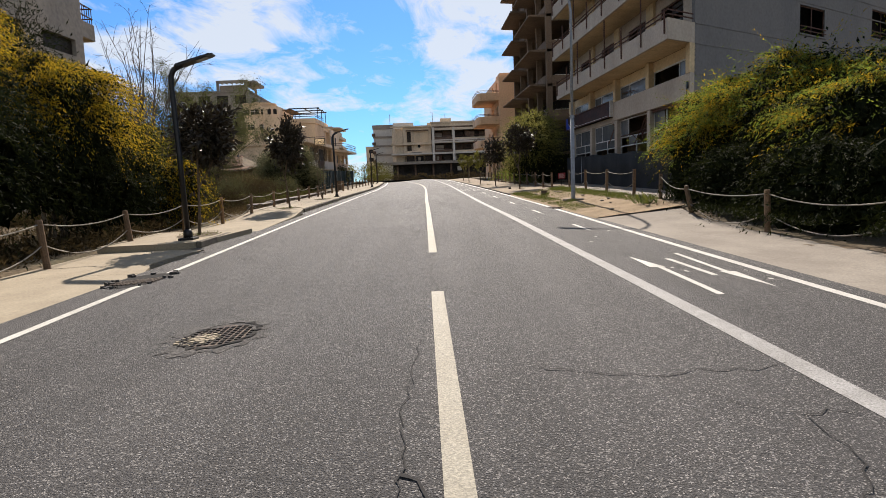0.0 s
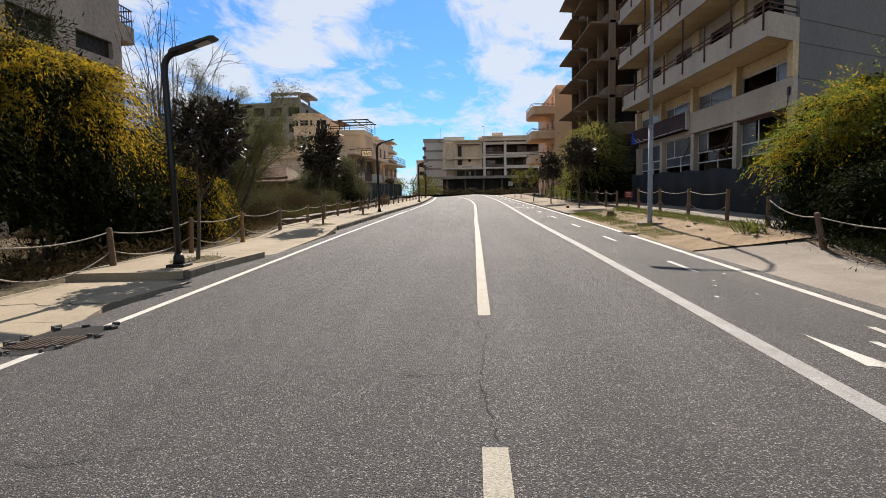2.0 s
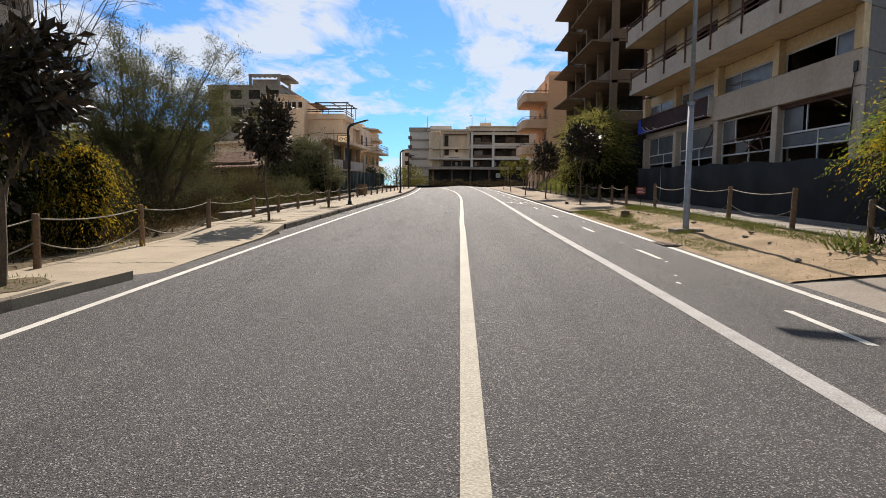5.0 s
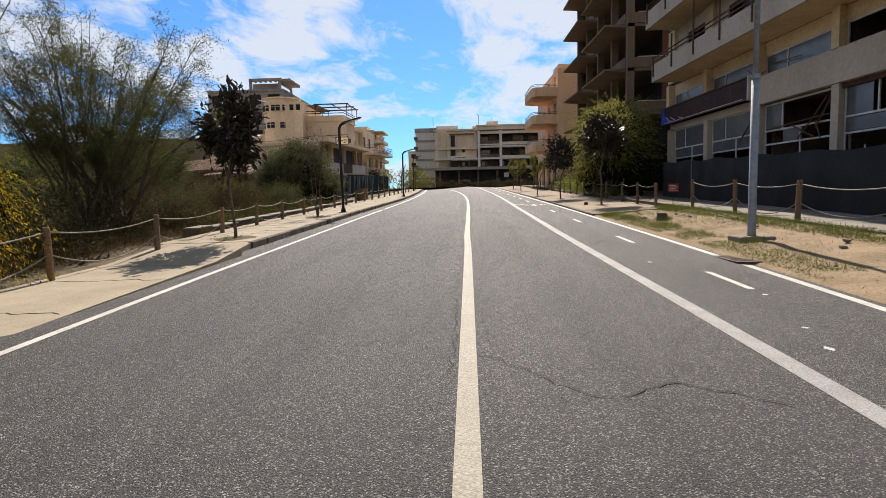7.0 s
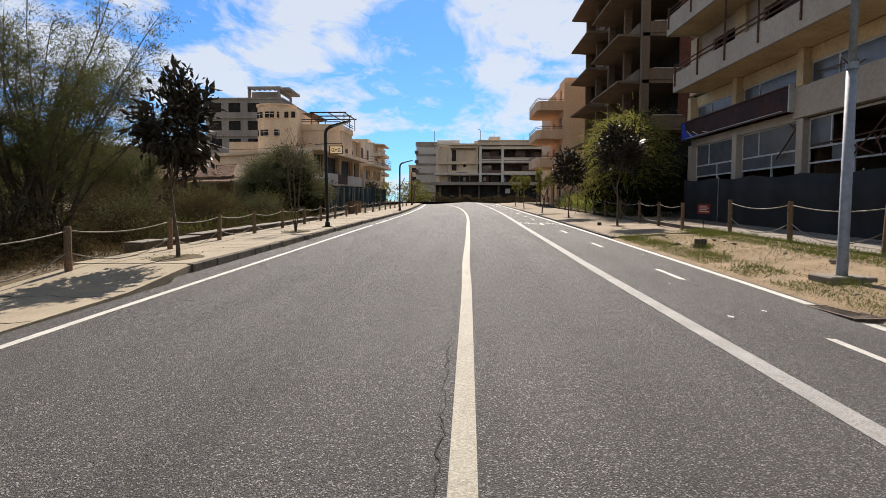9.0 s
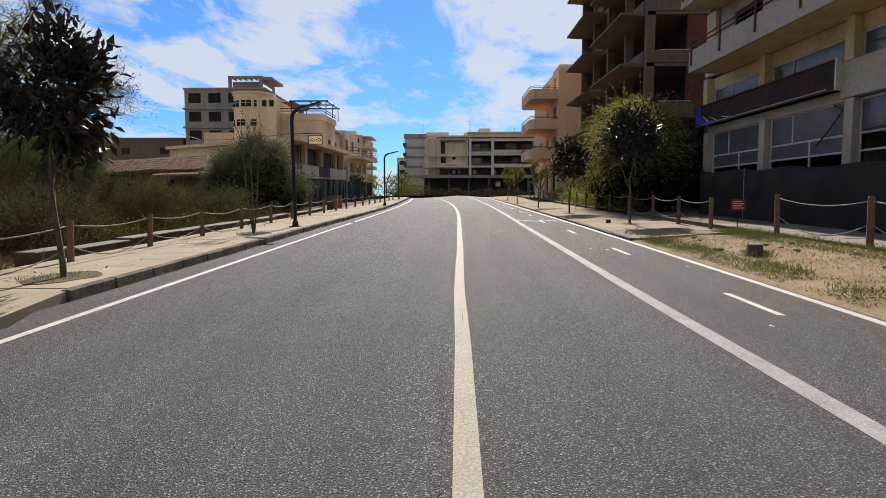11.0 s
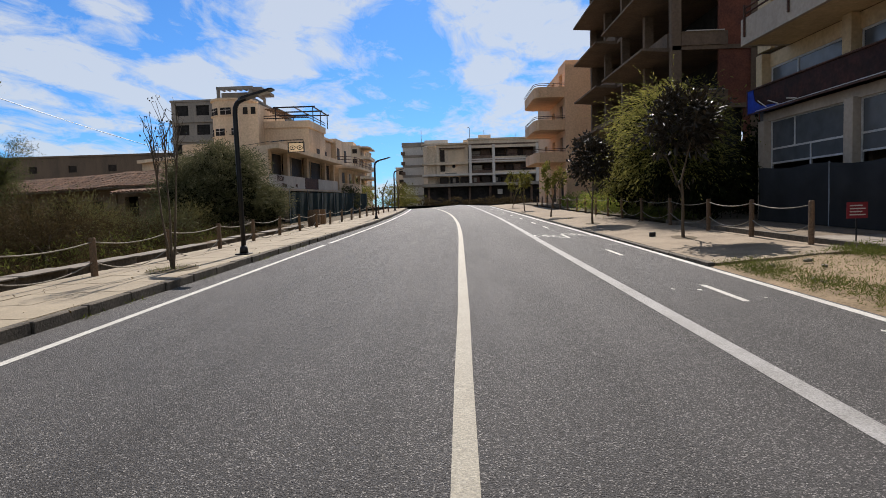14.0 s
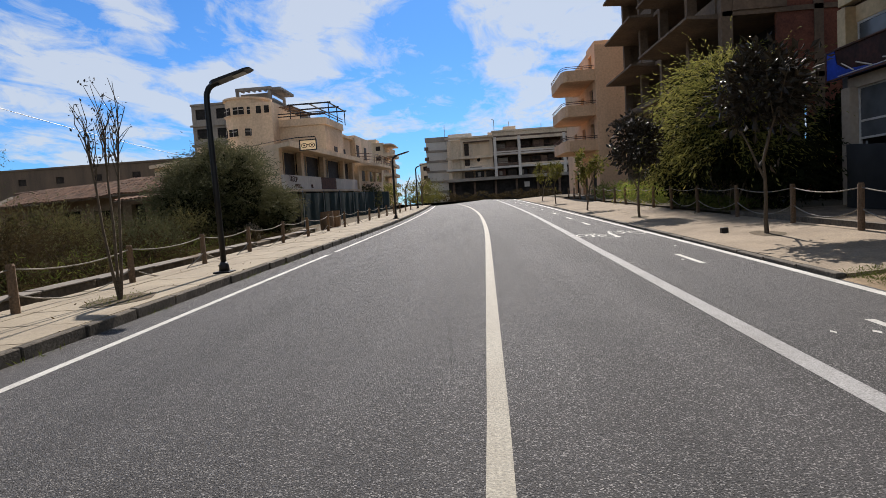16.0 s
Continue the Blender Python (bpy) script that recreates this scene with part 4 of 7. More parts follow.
part("upper_pole", bm, GALV, gl, smooth=True)
bm = bmesh.new()
tube(bm, [(x, y, z + 3.16), (x, y, z + 3.26)], [0.09, 0.09], sides=12)
part("collar", bm, GALV, gl)
bm = bmesh.new()
tube(bm, [(x - 0.05, y - 0.02, z + 3.22), (x - 0.2, y - 0.05, z + 3.34)], 0.012, sides=5)
tube(bm, [(x + 0.05, y - 0.02, z + 3.22), (x + 0.16, y - 0.05, z + 3.3)], 0.012, sides=5)
part("bracket", bm, RAILM, gl)
bm = bmesh.new()
box(bm, x - 2.55, x - 1.8, y - 0.14, y + 0.14, z + 8.84, z + 8.97, bevel=0.03)
part("lamp_head", bm, GALV, gl)

# ---------------------------------------------------------------- white building with balconies
# Its own plan: x is the depth behind the shop front, y the way along the front from the near corner, z the height there.
# The side wall runs back at a slant, and the floors climb less than the street.
wb = thing("balcony_building", (11.75, 24.6, climb(24.6)), "abandoned white concrete building with long balconies and broken shop windows", "building")
WB_LEN = 17.5


def wb_place(x, y, z):
    s = y + 0.56 * x * min(1.0, max(0.0, 1 - y / WB_LEN))
    return (11.75 + x - 0.0414 * s, 24.6 + s, z + climb(24.6) + 0.010 * s)


def wb_part(name, bm, material, parent=None, label="", smooth=False):
    for v in bm.verts:
        v.co = wb_place(*v.co)
    return part(name, bm, material, parent or wb, label, smooth=smooth)


FL = [6.45, 9.30, 12.15, 15.0]
TOP = 17.85
BAY = [0.0, 4.2, 8.55, 12.85, 17.1]              # columns along the front
side_holes = [(7.6, 9.8, 7.75, 9.15), (7.8, 9.6, 5.45, 6.55), (14.6, 16.8, 8.3, 9.9), (14.6, 16.8, 6.2, 7.2), (7.6, 9.8, 10.6, 12.0), (14.6, 16.8, 11.1, 12.7)]
bm = bmesh.new()
wall_with_holes(bm, "y", 0.0, 0.25, 0.0, 18.0, -0.6, 18.0, side_holes)
wb_part("side_wall", bm, GREYWALL, label="plain grey rendered side wall")
for z in (7.26, 6.42, 5.16, 10.1, 9.27):
    wb_part("string_course", boxes((0.02, 18.0, -0.025, 0.0, z, z + 0.05)), GREYWALL)
for a, b, c, d in side_holes[:4]:
    bm = bmesh.new()
    frame_of(bm, "y", 0.12, a, b, c, d, 0.06, 0.05)
    box(bm, (a + b) / 2 - 0.03, (a + b) / 2 + 0.03, 0.12, 0.17, c + 0.06, d - 0.06)
    wb_part("window_frame", bm, RAILM)
    wb_part("window_sill", boxes((a - 0.08, b + 0.08, -0.07, 0.0, c - 0.08, c)), GREYWALL)
    if c > 7:
        for zr in (0.12, 0.32):
            wb_part("window_rail", boxes((a - 0.05, b + 0.05, -0.11, -0.08, c + zr, c + zr + 0.05)), RAILM)
# inside: back wall coloured near-black as shade, floors, far wall, roof
wb_part("back_wall", boxes((6.0, 6.2, 0.25, 17.3, -0.6, 18.0)), DARKIN, label="interior wall, near-black for the shade inside")
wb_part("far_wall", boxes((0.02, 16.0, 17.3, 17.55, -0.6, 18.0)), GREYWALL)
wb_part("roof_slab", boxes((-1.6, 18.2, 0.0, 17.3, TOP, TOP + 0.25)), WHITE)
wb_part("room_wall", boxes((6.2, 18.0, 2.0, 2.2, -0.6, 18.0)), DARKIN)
wb_part("rear_wall", boxes((18.0, 18.25, 0.0, 2.2, -0.6, 18.0)), GREYWALL)
for z in FL:
    wb_part("floor_slab", boxes((0.2, 6.0, 0.25, 17.3, z, z + 0.18)), CONC)
wb_part("mezzanine_slab", boxes((0.3, 6.0, 0.25, 17.3, 4.2, 4.35)), CONC)
for y in (4.2, 8.55, 12.85):
    wb_part("cross_wall", boxes((0.6, 6.0, y + 0.02, y + 0.17, -0.6, 6.45)), BROWNWALL, label="brown plastered wall inside the shops")
# shop front
wb_part("parapet_band", boxes((-0.26, 0.0, -0.01, 8.85, 4.15, 5.2), bevel=0.012), WHITE, label="white rendered band over the shops")
wb_part("lintel_band", boxes((-0.06, 0.12, 8.9, 17.2, 4.1, 4.42)), WHITE)
wb_part("mezzanine_sill", boxes((-0.04, 0.12, 8.9, 17.2, 4.95, 5.24)), WHITE)
for y in BAY:
    y0 = max(y - 0.2, 0.0)
    wb_part("column", boxes((-0.22, 0.16, y0, y0 + 0.36, -0.6, 4.14), bevel=0.015), WHITE)
    wb_part("upper_column", boxes((-0.3, 0.06, y0, y0 + 0.36, 5.2, FL[0]), bevel=0.012), SOFFIT, label="ochre painted pier")
wb_part("window_head", boxes((0.0, 0.16, 0.37, 17.1, 5.98, FL[0])), SOFFIT, label="ochre painted strip under the balcony")
rng = random.Random(5)


def shop_frame(name, y0, y1, z0, z1, posts, rails, glazed):
    """A pale metal frame with posts and rails; glazed: (y0, y1, z0, z1) of the panes that are left."""
    bm = bmesh.new()
    frame_of(bm, "x", 0.03, y0, y1, z0, z1, 0.065, 0.06)
    w = wb_part(name, bm, ALU, label="pale metal window frame")
    for p, a, b in posts:
        wb_part("mullion", boxes((0.03, 0.09, p - 0.03, p + 0.03, a, b)), ALU, w)
    for z, a, b in rails:
        wb_part("transom", boxes((0.035, 0.085, a, b, z - 0.03, z + 0.03)), ALU, w)
    for a, b, c, d in glazed:
        wb_part("pane", boxes((0.055, 0.065, a, b, c, d)), GLASS, w)
    return w


for i, (a, b) in enumerate(zip(BAY, BAY[1:])):
    a, b = a + 0.18 + (0.2 if i == 0 else 0), b - 0.22
    m = a + (b - a) * (0.62, 0.72, 0.68, 0.66)[i]
    lo, mid, top = 2.62, 3.12, 4.12
    if i < 2:
        pane = [(m + 0.03, b, mid + 0.03, top), (m - (b - a) * 0.25, m - 0.05, lo + 0.03, mid - 0.03)]
        if i == 0:
            pane = [(b - 1.15, b - 0.08, mid + 0.03, top), (a + 0.1, b, lo + 0.05, mid - 0.05)]
    else:
        pane = [(a, m - 0.03, mid + 0.03, top), (m + 0.03, b, mid + 0.03, top), (a, b, lo + 0.03, mid - 0.03)]
    shop_frame("shop_window", a, b, 1.6, top, [(m, mid, top), (a + (b - a) * 0.45, 1.66, mid)], [(mid, a, b), (lo, a, b)], pane)
    n = a + (b - a) * (0.28, 0.66, 0.7, 0.62)[i]
    glz = [(n + 0.03, b, 5.3, 5.93), (a, n - 0.03, 5.3, 5.93)]
    shop_frame("upper_window", a, b, 5.24, 5.98, [(n, 5.3, 5.92)], [], glz[1:] if i == 0 else glz)
# roller housing, hanging and fallen metal strips
wb_part("roller_housing", boxes((-0.06, 0.02, 0.4, 4.0, 4.0, 4.14)), RAILM, label="rusty strip under the band")
wb_part("wall_lamp", boxes((-0.34, -0.27, 0.12, 0.28, 4.55, 4.85), bevel=0.01), BLACK, label="small dark lamp box")
bm = bmesh.new()
tube(bm, [(-0.3, 0.22, 4.6), (-0.29, 0.3, 4.1), (-0.26, 0.26, 3.4), (-0.24, 0.3, 2.7)], 0.025, sides=5)
wb_part("hanging_cable", bm, BLACK)
for y, z, dy, dz, r in ((4.35, 3.95, 0.9, -1.0, 0.05), (4.6, 3.9, 1.6, -1.25, 0.035), (6.4, 3.15, -1.1, -0.5, 0.03), (4.5, 3.3, 3.6, -0.12, 0.025), (8.75, 3.9, 1.3, -1.0, 0.04), (8.4, 3.55, 0.9, 0.5, 0.03), (6.0, 5.45, 1.9, 0.12, 0.02), (0.6, 3.6, 0.9, 0.42, 0.03), (4.9, 2.6, 0.4, 0.6, 0.03)):
    bm = bmesh.new()
    tube(bm, [(-0.13, y, z), (-0.09, y + dy * 0.5, z + dz * 0.53), (-0.05, y + dy, z + dz)], r, sides=4)
    wb_part("loose_strip", bm, RAILM, label="rusty strip hanging loose")
# balconies
for k, z in enumerate(FL):
    y1 = 15.9 if k == 0 else 16.8
    wb_part("balcony_slab", boxes((-1.47, 0.0, 0.14, y1 - 0.14, z + 0.02, z + 0.14)), SOFFIT, label="ochre underside of a balcony")
    bm = boxes((-1.6, -1.47, 0.0, y1, z, z + 0.85), (-1.47, 0.02, 0.0, 0.13, z, z + 0.85), (-1.47, 0.0, y1 - 0.13, y1, z, z + 0.85))
    wb_part("balcony_parapet", bm, WHITE)
    for zr in (1.02, 1.2):
        bm = bmesh.new()
        tube(bm, [(-1.53, y1 - 0.1, z + zr), (-1.53, 0.07, z + zr), (-0.05, 0.07, z + zr)], 0.032, sides=6)
        wb_part("balcony_rail", bm, RAILM, label="rusty pipe rail")
    for j in range(8):
        yy = 0.25 + j * (y1 - 0.5) / 7
        bm = bmesh.new()
        tube(bm, [(-1.63, yy, z + 0.25), (-1.63, yy, z + (2.75 if j in (1, 3, 5) else 1.75 if j in (2, 4, 6) else 1.25))], 0.04, sides=6)
        wb_part("rail_post", bm, RAILM)
    # wall behind the balcony with door openings
    holes = [(yy, yy + 2.2, z + 0.2, z + 2.3) for yy in (1.0, 4.9, 9.1, 13.2)]
    bm = bmesh.new()
    wall_with_holes(bm, "x", 0.0, 0.2, 0.25, 17.3, z + 0.14, z + 2.85, holes)
    wb_part("balcony_wall", bm, WHITE)
    for yy in BAY[1:]:
        wb_part("balcony_pier", boxes((-0.14, 0.0, yy - 0.45, yy + 0.35, z + 0.14, z + 2.83)), SOFFIT, label="ochre painted pier")
    for a, b, c, d in holes:
        bm = bmesh.new()
        frame_of(bm, "x", 0.06, a, b, c, d, 0.07, 0.06)
        box(bm, 0.06, 0.11, (a + b) / 2 - 0.03, (a + b) / 2 + 0.03, c + 0.07, d - 0.07)
        dr = wb_part("balcony_door", bm, RAILM)
        for j in range(8):
            if rng.random() < 0.8:
                wb_part("shutter_slat", boxes((0.085, 0.1, a + 0.07, (a + b) / 2 - 0.03, c + 0.1 + j * 0.24, c + 0.29 + j * 0.24)), BROWNGLASS, dr)

# shop sign
sg = thing("shop_sign", wb_place(-0.35, 13.2, 4.4), "long dark brown shop board with a torn blue end", "sign")
wb_part("board", boxes((-0.42, -0.30, 8.9, 17.2, 4.45, 5.27)), SIGNM, sg)
bm = bmesh.new()
poly = [(17.55, 4.43), (17.55, 5.29), (17.2, 5.29), (17.1, 4.86), (16.7, 4.63), (15.8, 4.54), (15.0, 4.43)]
lo, hi = [bm.verts.new((-0.44, y, z)) for y, z in poly], [bm.verts.new((-0.28, y, z)) for y, z in poly]
bm.faces.new(lo); bm.faces.new(hi[::-1])
for k in range(7):
    bm.faces.new((lo[k], lo[(k + 1) % 7], hi[(k + 1) % 7], hi[k]))
wb_part("blue_panel", bm, BLUE, sg, "torn bright blue end panel")
bm = bmesh.new()
frame_of(bm, "x", -0.47, 8.86, 17.58, 4.41, 5.31, 0.045, 0.06)
wb_part("trim", bm, RAILM, sg)
wb_part("end_trim", boxes((-0.48, -0.26, 8.8, 8.86, 4.39, 5.33)), ALU, sg, "pale metal end strip")
wb_part("lower_trim", boxes((-0.475, -0.47, 9.2, 17.0, 4.47, 4.495)), ALU, sg, "thin pale strip along the board")
for y, z, dy, dz in ((16.3, 4.52, 0.5, 0.3), (15.6, 4.5, 0.6, 0.22), (14.7, 4.5, 0.5, 0.1)):
    bm = bmesh.new()
    tube(bm, [(-0.49, y, z), (-0.49, y + dy, z + dz)], 0.02, sides=4)
    wb_part("torn_strip", bm, PALE, sg)
for y in (10.0, 13.2, 16.4):
    wb_part("bracket", boxes((-0.30, -0.04, y, y + 0.06, 4.95, 5.01)), RAILM, sg)

# dark cloth fence before the shops
cf = thing("screen_fence", (10.2, 32, climb(32)), "tall fence of dark cloth on thin poles before the shops", "fence")
bm = bmesh.new()
rows = []
for i in range(75):
    y = 14.0 + i * 0.36
    xx = 10.2 + 0.03 * math.sin(i * 1.3) + 0.02 * math.sin(i * 0.41)
    top = 1.98 + 0.04 * math.sin(i * 0.7)
    rows.append([bm.verts.new((xx + dx, y, z)) for dx, z in ((0, 0.25), (0.015, 1.0), (0, top), (0.02, top), (0.035, 1.0), (0.02, 0.25))])
for a, b in zip(rows, rows[1:]):
    for k in range(5):
        bm.faces.new((a[k], a[k + 1], b[k + 1], b[k]))
part("cloth", bm, CLOTH, cf, shear=True, smooth=True)
for i in range(10):
    bm = bmesh.new()
    tube(bm, [(10.26, 14.2 + i * 2.85, 0.2), (10.26, 14.2 + i * 2.85, 2.05)], 0.025, sides=6)
    part("fence_pole", bm, GALV, cf, shear=True)

# ---------------------------------------------------------------- unfinished concrete tower
tw = thing("unfinished_tower", (11.3, 51, climb(51)), "unfinished grey concrete tower block with open floors and bare slabs", "building")
TZ = [2.75, 5.75, 8.75, 11.75, 14.75, 17.75, 20.75]
TX, TY0, TY1 = 11.3, 51.0, 69.0
for z in TZ:
    part("floor_slab", boxes((TX - 0.1, 21.0, TY0, TY1, z - 0.22, z)), CONC, tw, shear=True)
    for a, b in ((51.3, 59.6), (61.2, 68.6)):
        if z > 4:
            bm = bmesh.new()
            vs = [bm.verts.new(p) for p in ((TX - 0.1, a, z - 0.22), (9.7, a, z - 0.12), (9.7, b, z - 0.12), (TX - 0.1, b, z - 0.22), (TX - 0.1, a, z), (9.7, a, z), (9.7, b, z), (TX - 0.1, b, z))]
            for f in ((3, 2, 1, 0), (4, 5, 6, 7), (0, 1, 5, 4), (1, 2, 6, 5), (2, 3, 7, 6), (3, 0, 4, 7)):
                bm.faces.new([vs[i] for i in f])
            part("balcony_slab", bm, CONC, tw, shear=True)
            part("upstand", boxes((TX - 0.1, TX + 0.06, a + 0.5, b - 0.4, z, z + 0.85)), CONC, tw, shear=True)
for y in (TY0, 55.2, 59.8, 64.2, TY1 - 0.4):
    part("column", boxes((TX - 0.15, TX + 0.35, y, y + 0.4, -0.3, 20.6)), CONC, tw, shear=True)
for x in (15.2, 20.4):
    part("column", boxes((x, x + 0.4, TY0, TY0 + 0.4, -0.3, 20.6)), CONC, tw, shear=True)
for i, z in enumerate(TZ[1:6]):
    # red block panels between the columns of the near face, with openings
    bm = bmesh.new()
    wall_with_holes(bm, "y", TY0 + 0.06, 0.2, 13.6, 15.2, z, z + 2.78, [])
    part("block_infill", bm, BRICKM, tw, "red hollow-block infill", shear=True)
    part("block_infill", boxes((15.6, 20.4, TY0 + 0.06, TY0 + 0.26, z, z + 2.78)), BRICKM, tw, "red hollow-block infill", shear=True)
    part("near_upstand", boxes((TX + 0.35, 14.0, TY0 - 0.05, TY0 + 0.15, z, z + 0.7)), CONC, tw, shear=True)
    part("window_sill", boxes((TX + 0.6, 13.8, TY0 - 0.1, TY0 + 0.2, z + 0.7, z + 0.75)), PALE, tw, shear=True)
part("lower_wall", boxes((14.9, 26.0, TY0 + 0.06, TY0 + 0.26, -0.3, 5.5)), BRICKM, tw, "red hollow-block wall", shear=True)
# near-black walls put the tower's inner shade into the colour
part("core_wall", boxes((14.6, 14.9, TY0 + 0.4, TY1, -0.3, 20.6)), DARKIN, tw, "core wall, near-black for the unlit inside", shear=True)
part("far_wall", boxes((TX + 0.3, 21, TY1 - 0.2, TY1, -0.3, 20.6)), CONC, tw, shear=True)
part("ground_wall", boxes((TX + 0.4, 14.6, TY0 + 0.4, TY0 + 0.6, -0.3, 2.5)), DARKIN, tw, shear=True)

# ---------------------------------------------------------------- peach building
pb = thing("peach_building", (10, 74, climb(74)), "peach-coloured rendered block with rounded stacked balconies", "building")
PX, PY0, PY1 = 10.0, 74.0, 92.0
PZ = [4.4, 7.4, 10.4]
part("near_wall", boxes((PX, 20, PY0, PY0 + 0.3, -0.3, 12.9)), PEACH, pb, shear=True)
holes = [(y, y + 1.6, z + 0.1, z + 2.2) for z in PZ for y in (75.5, 80.0, 85.0)] + [(y, y + 2.6, 0.2, 2.8) for y in (75.5, 80, 85)]
bm = bmesh.new()
wall_with_holes(bm, "x", PX, 0.25, PY0 + 0.3, PY1, -0.3, 12.9, holes)
part("street_wall", bm, PEACH, pb, shear=True)
part("shaded_rooms", boxes((PX + 1.5, PX + 1.7, PY0 + 0.3, PY1, -0.3, 12.8)), DARKIN, pb, shear=True)
part("roof", boxes((PX, 20, PY0, PY1, 12.9, 13.1)), PEACH, pb, shear=True)
part("roof_house", boxes((PX + 0.4, PX + 4, PY0 + 2, PY0 + 6, 13.1, 13.9)), PEACH, pb, shear=True)
for z in PZ:
    bm = bmesh.new()
    # balcony with a rounded far corner
    outer = [(PX, PY0 + 0.3), (7.6, PY0 + 0.3), (7.35, PY0 + 0.55), (7.2, PY0 + 1.2), (7.2, PY0 + 8), (7.5, PY0 + 8.8), (8.2, PY0 + 9.2), (PX, PY0 + 9.2)]
    lo = [bm.verts.new((x, y, z - 0.2)) for x, y in outer]
    hi = [bm.verts.new((x, y, z)) for x, y in outer]
    bm.faces.new(lo[::-1]); bm.faces.new(hi)
    for i in range(len(outer)):
        j = (i + 1) % len(outer)
        bm.faces.new((lo[i], lo[j], hi[j], hi[i]))
    part("balcony_slab", bm, PEACH, pb, shear=True)
    bm = bmesh.new()
    for (xa, ya), (xb, yb) in zip(outer, outer[1:]):
        d = Vector((xb - xa, yb - ya)).normalized()
        nx, ny = -d.y * 0.12, d.x * 0.12
        q = [(xa, ya), (xb, yb), (xb + nx * -1, yb + ny * -1), (xa - nx, ya - ny)]
        l2 = [bm.verts.new((x, y, z)) for x, y in q]
        h2 = [bm.verts.new((x, y, z + 0.75)) for x, y in q]
        bm.faces.new(l2[::-1]); bm.faces.new(h2)
        for i in range(4):
            j = (i + 1) % 4
            bm.faces.new((l2[i], l2[j], h2[j], h2[i]))
    part("balcony_parapet", bm, PEACH, pb, shear=True)
    bm = bmesh.new()
    for zr in (0.9, 1.05):
        tube(bm, [(x, y, z + zr) for x, y in outer], 0.03, sides=5, cap=False)
    part("balcony_rail", bm, RAILM, pb, shear=True)

# ---------------------------------------------------------------- cream corner building with shops
CX, CY0, CY1 = -12.1, 57.0, 76.9
cb = thing("cream_building", (CX, CY0, climb(CY0)), "abandoned cream building with shops, round stair tower and roof terrace", "building")
SLANT = [(CX - 0.3, CY0 + 0.3), (-26.0, 67.0)]            # the near wall turns away from the street
dn = Vector((SLANT[1][0] - SLANT[0][0], SLANT[1][1] - SLANT[0][1])).normalized()
part("near_wall", prisms(([SLANT[0], SLANT[1], (SLANT[1][0], SLANT[1][1] + 0.35), (SLANT[0][0], SLANT[0][1] + 0.35)], -0.6, 4.75)), CREAM, cb, shear=True)
part("inner_wall", boxes((CX - 4.2, CX - 4.0, CY0 + 3.6, CY1, -0.5, 4.7)), DARKIN, cb, shear=True)
part("canopy", prisms(([(CX + 0.75, CY0 - 0.4), (CX + 0.75, CY1), (CX - 12, CY1), (-26.2, 66.6)], 4.72, 4.98)), CREAM, cb, "thin projecting flat roof slab", shear=True)
part("canopy_edge", boxes((CX + 0.75, CX + 0.8, CY0 - 0.4, CY1, 4.7, 5.06)), CREAM, cb, shear=True)
part("sign_band", boxes((CX - 0.1, CX + 0.15, CY0 + 0.2, 64.75, 2.2, 3.1)), PALE, cb, "pale shop-sign band", shear=True)
part("rust_panel", boxes((CX - 0.08, CX + 0.12, 64.8, 69.0, 2.2, 3.1)), RAILM, cb, "rust-brown panel in the sign band", shear=True)
part("plain_band", boxes((CX - 0.1, CX + 0.15, 69.05, 76.6, 2.2, 3.1)), PALE, cb, shear=True)
part("sill_band", boxes((CX - 0.1, CX + 0.35, CY0 + 0.2, 76.6, 2.05, 2.2)), CREAM, cb, shear=True)
for y in (CY0 + 0.2, 61.3, 66.6, 72.7, 76.2):
    part("pier", boxes((CX - 0.45, CX - 0.12, y, y + 0.55, -0.5, 4.72), bevel=0.02), CREAM, cb, shear=True)
for y0, y1 in ((CY0 + 0.75, 61.3), (61.85, 66.6), (67.15, 72.7), (73.25, 76.2)):
    w = part("shop_glass", boxes((CX - 0.6, CX - 0.57, y0, y1, 3.1, 4.6)), BROWNGLASS, cb, shear=True)
    bm = bmesh.new()
    frame_of(bm, "x", CX - 0.56, y0, y1, 3.05, 4.7, 0.09, 0.05)
    box(bm, CX - 0.56, CX - 0.51, y0 + (y1 - y0) * 0.36, y0 + (y1 - y0) * 0.36 + 0.07, 3.14, 4.61)
    part("window_frame", bm, CREAM, w, shear=True)
    part("shutter", boxes((CX - 0.565, CX - 0.55, y0 + 0.12, y0 + (y1 - y0) * 0.34, 3.2, 4.58)), DULL, w, "grey-brown roller shutter", shear=True)
    # near-black sheet paints the shade inside the shop
    part("shop_opening", boxes((CX - 0.9, CX - 0.87, y0, y1, -0.4, 2.05)), DARKIN, cb, shear=True)
    part("shop_rail", boxes((CX - 0.3, CX - 0.26, y0, y1, 1.5, 1.56)), ALU, cb, shear=True)
part("upper_block", boxes((-18.6, -13.4, 72.0, 78.0, 4.98, 8.2)), CREAM, cb, shear=True)
part("terrace_parapet", boxes((-18.6, -13.25, 71.85, 72.0, 7.9, 8.5), (-13.4, -13.25, 72.0, 78.0, 7.9, 8.5)), CREAM, cb, shear=True)
part("rear_block", boxes((-19.0, -13.9, 78.05, 83.0, 4.98, 7.5)), CREAM, cb, shear=True)
part("rear_roof", boxes((-19.0, -13.6, 78.05, 83.3, 7.5, 7.72)), CREAM, cb, shear=True)
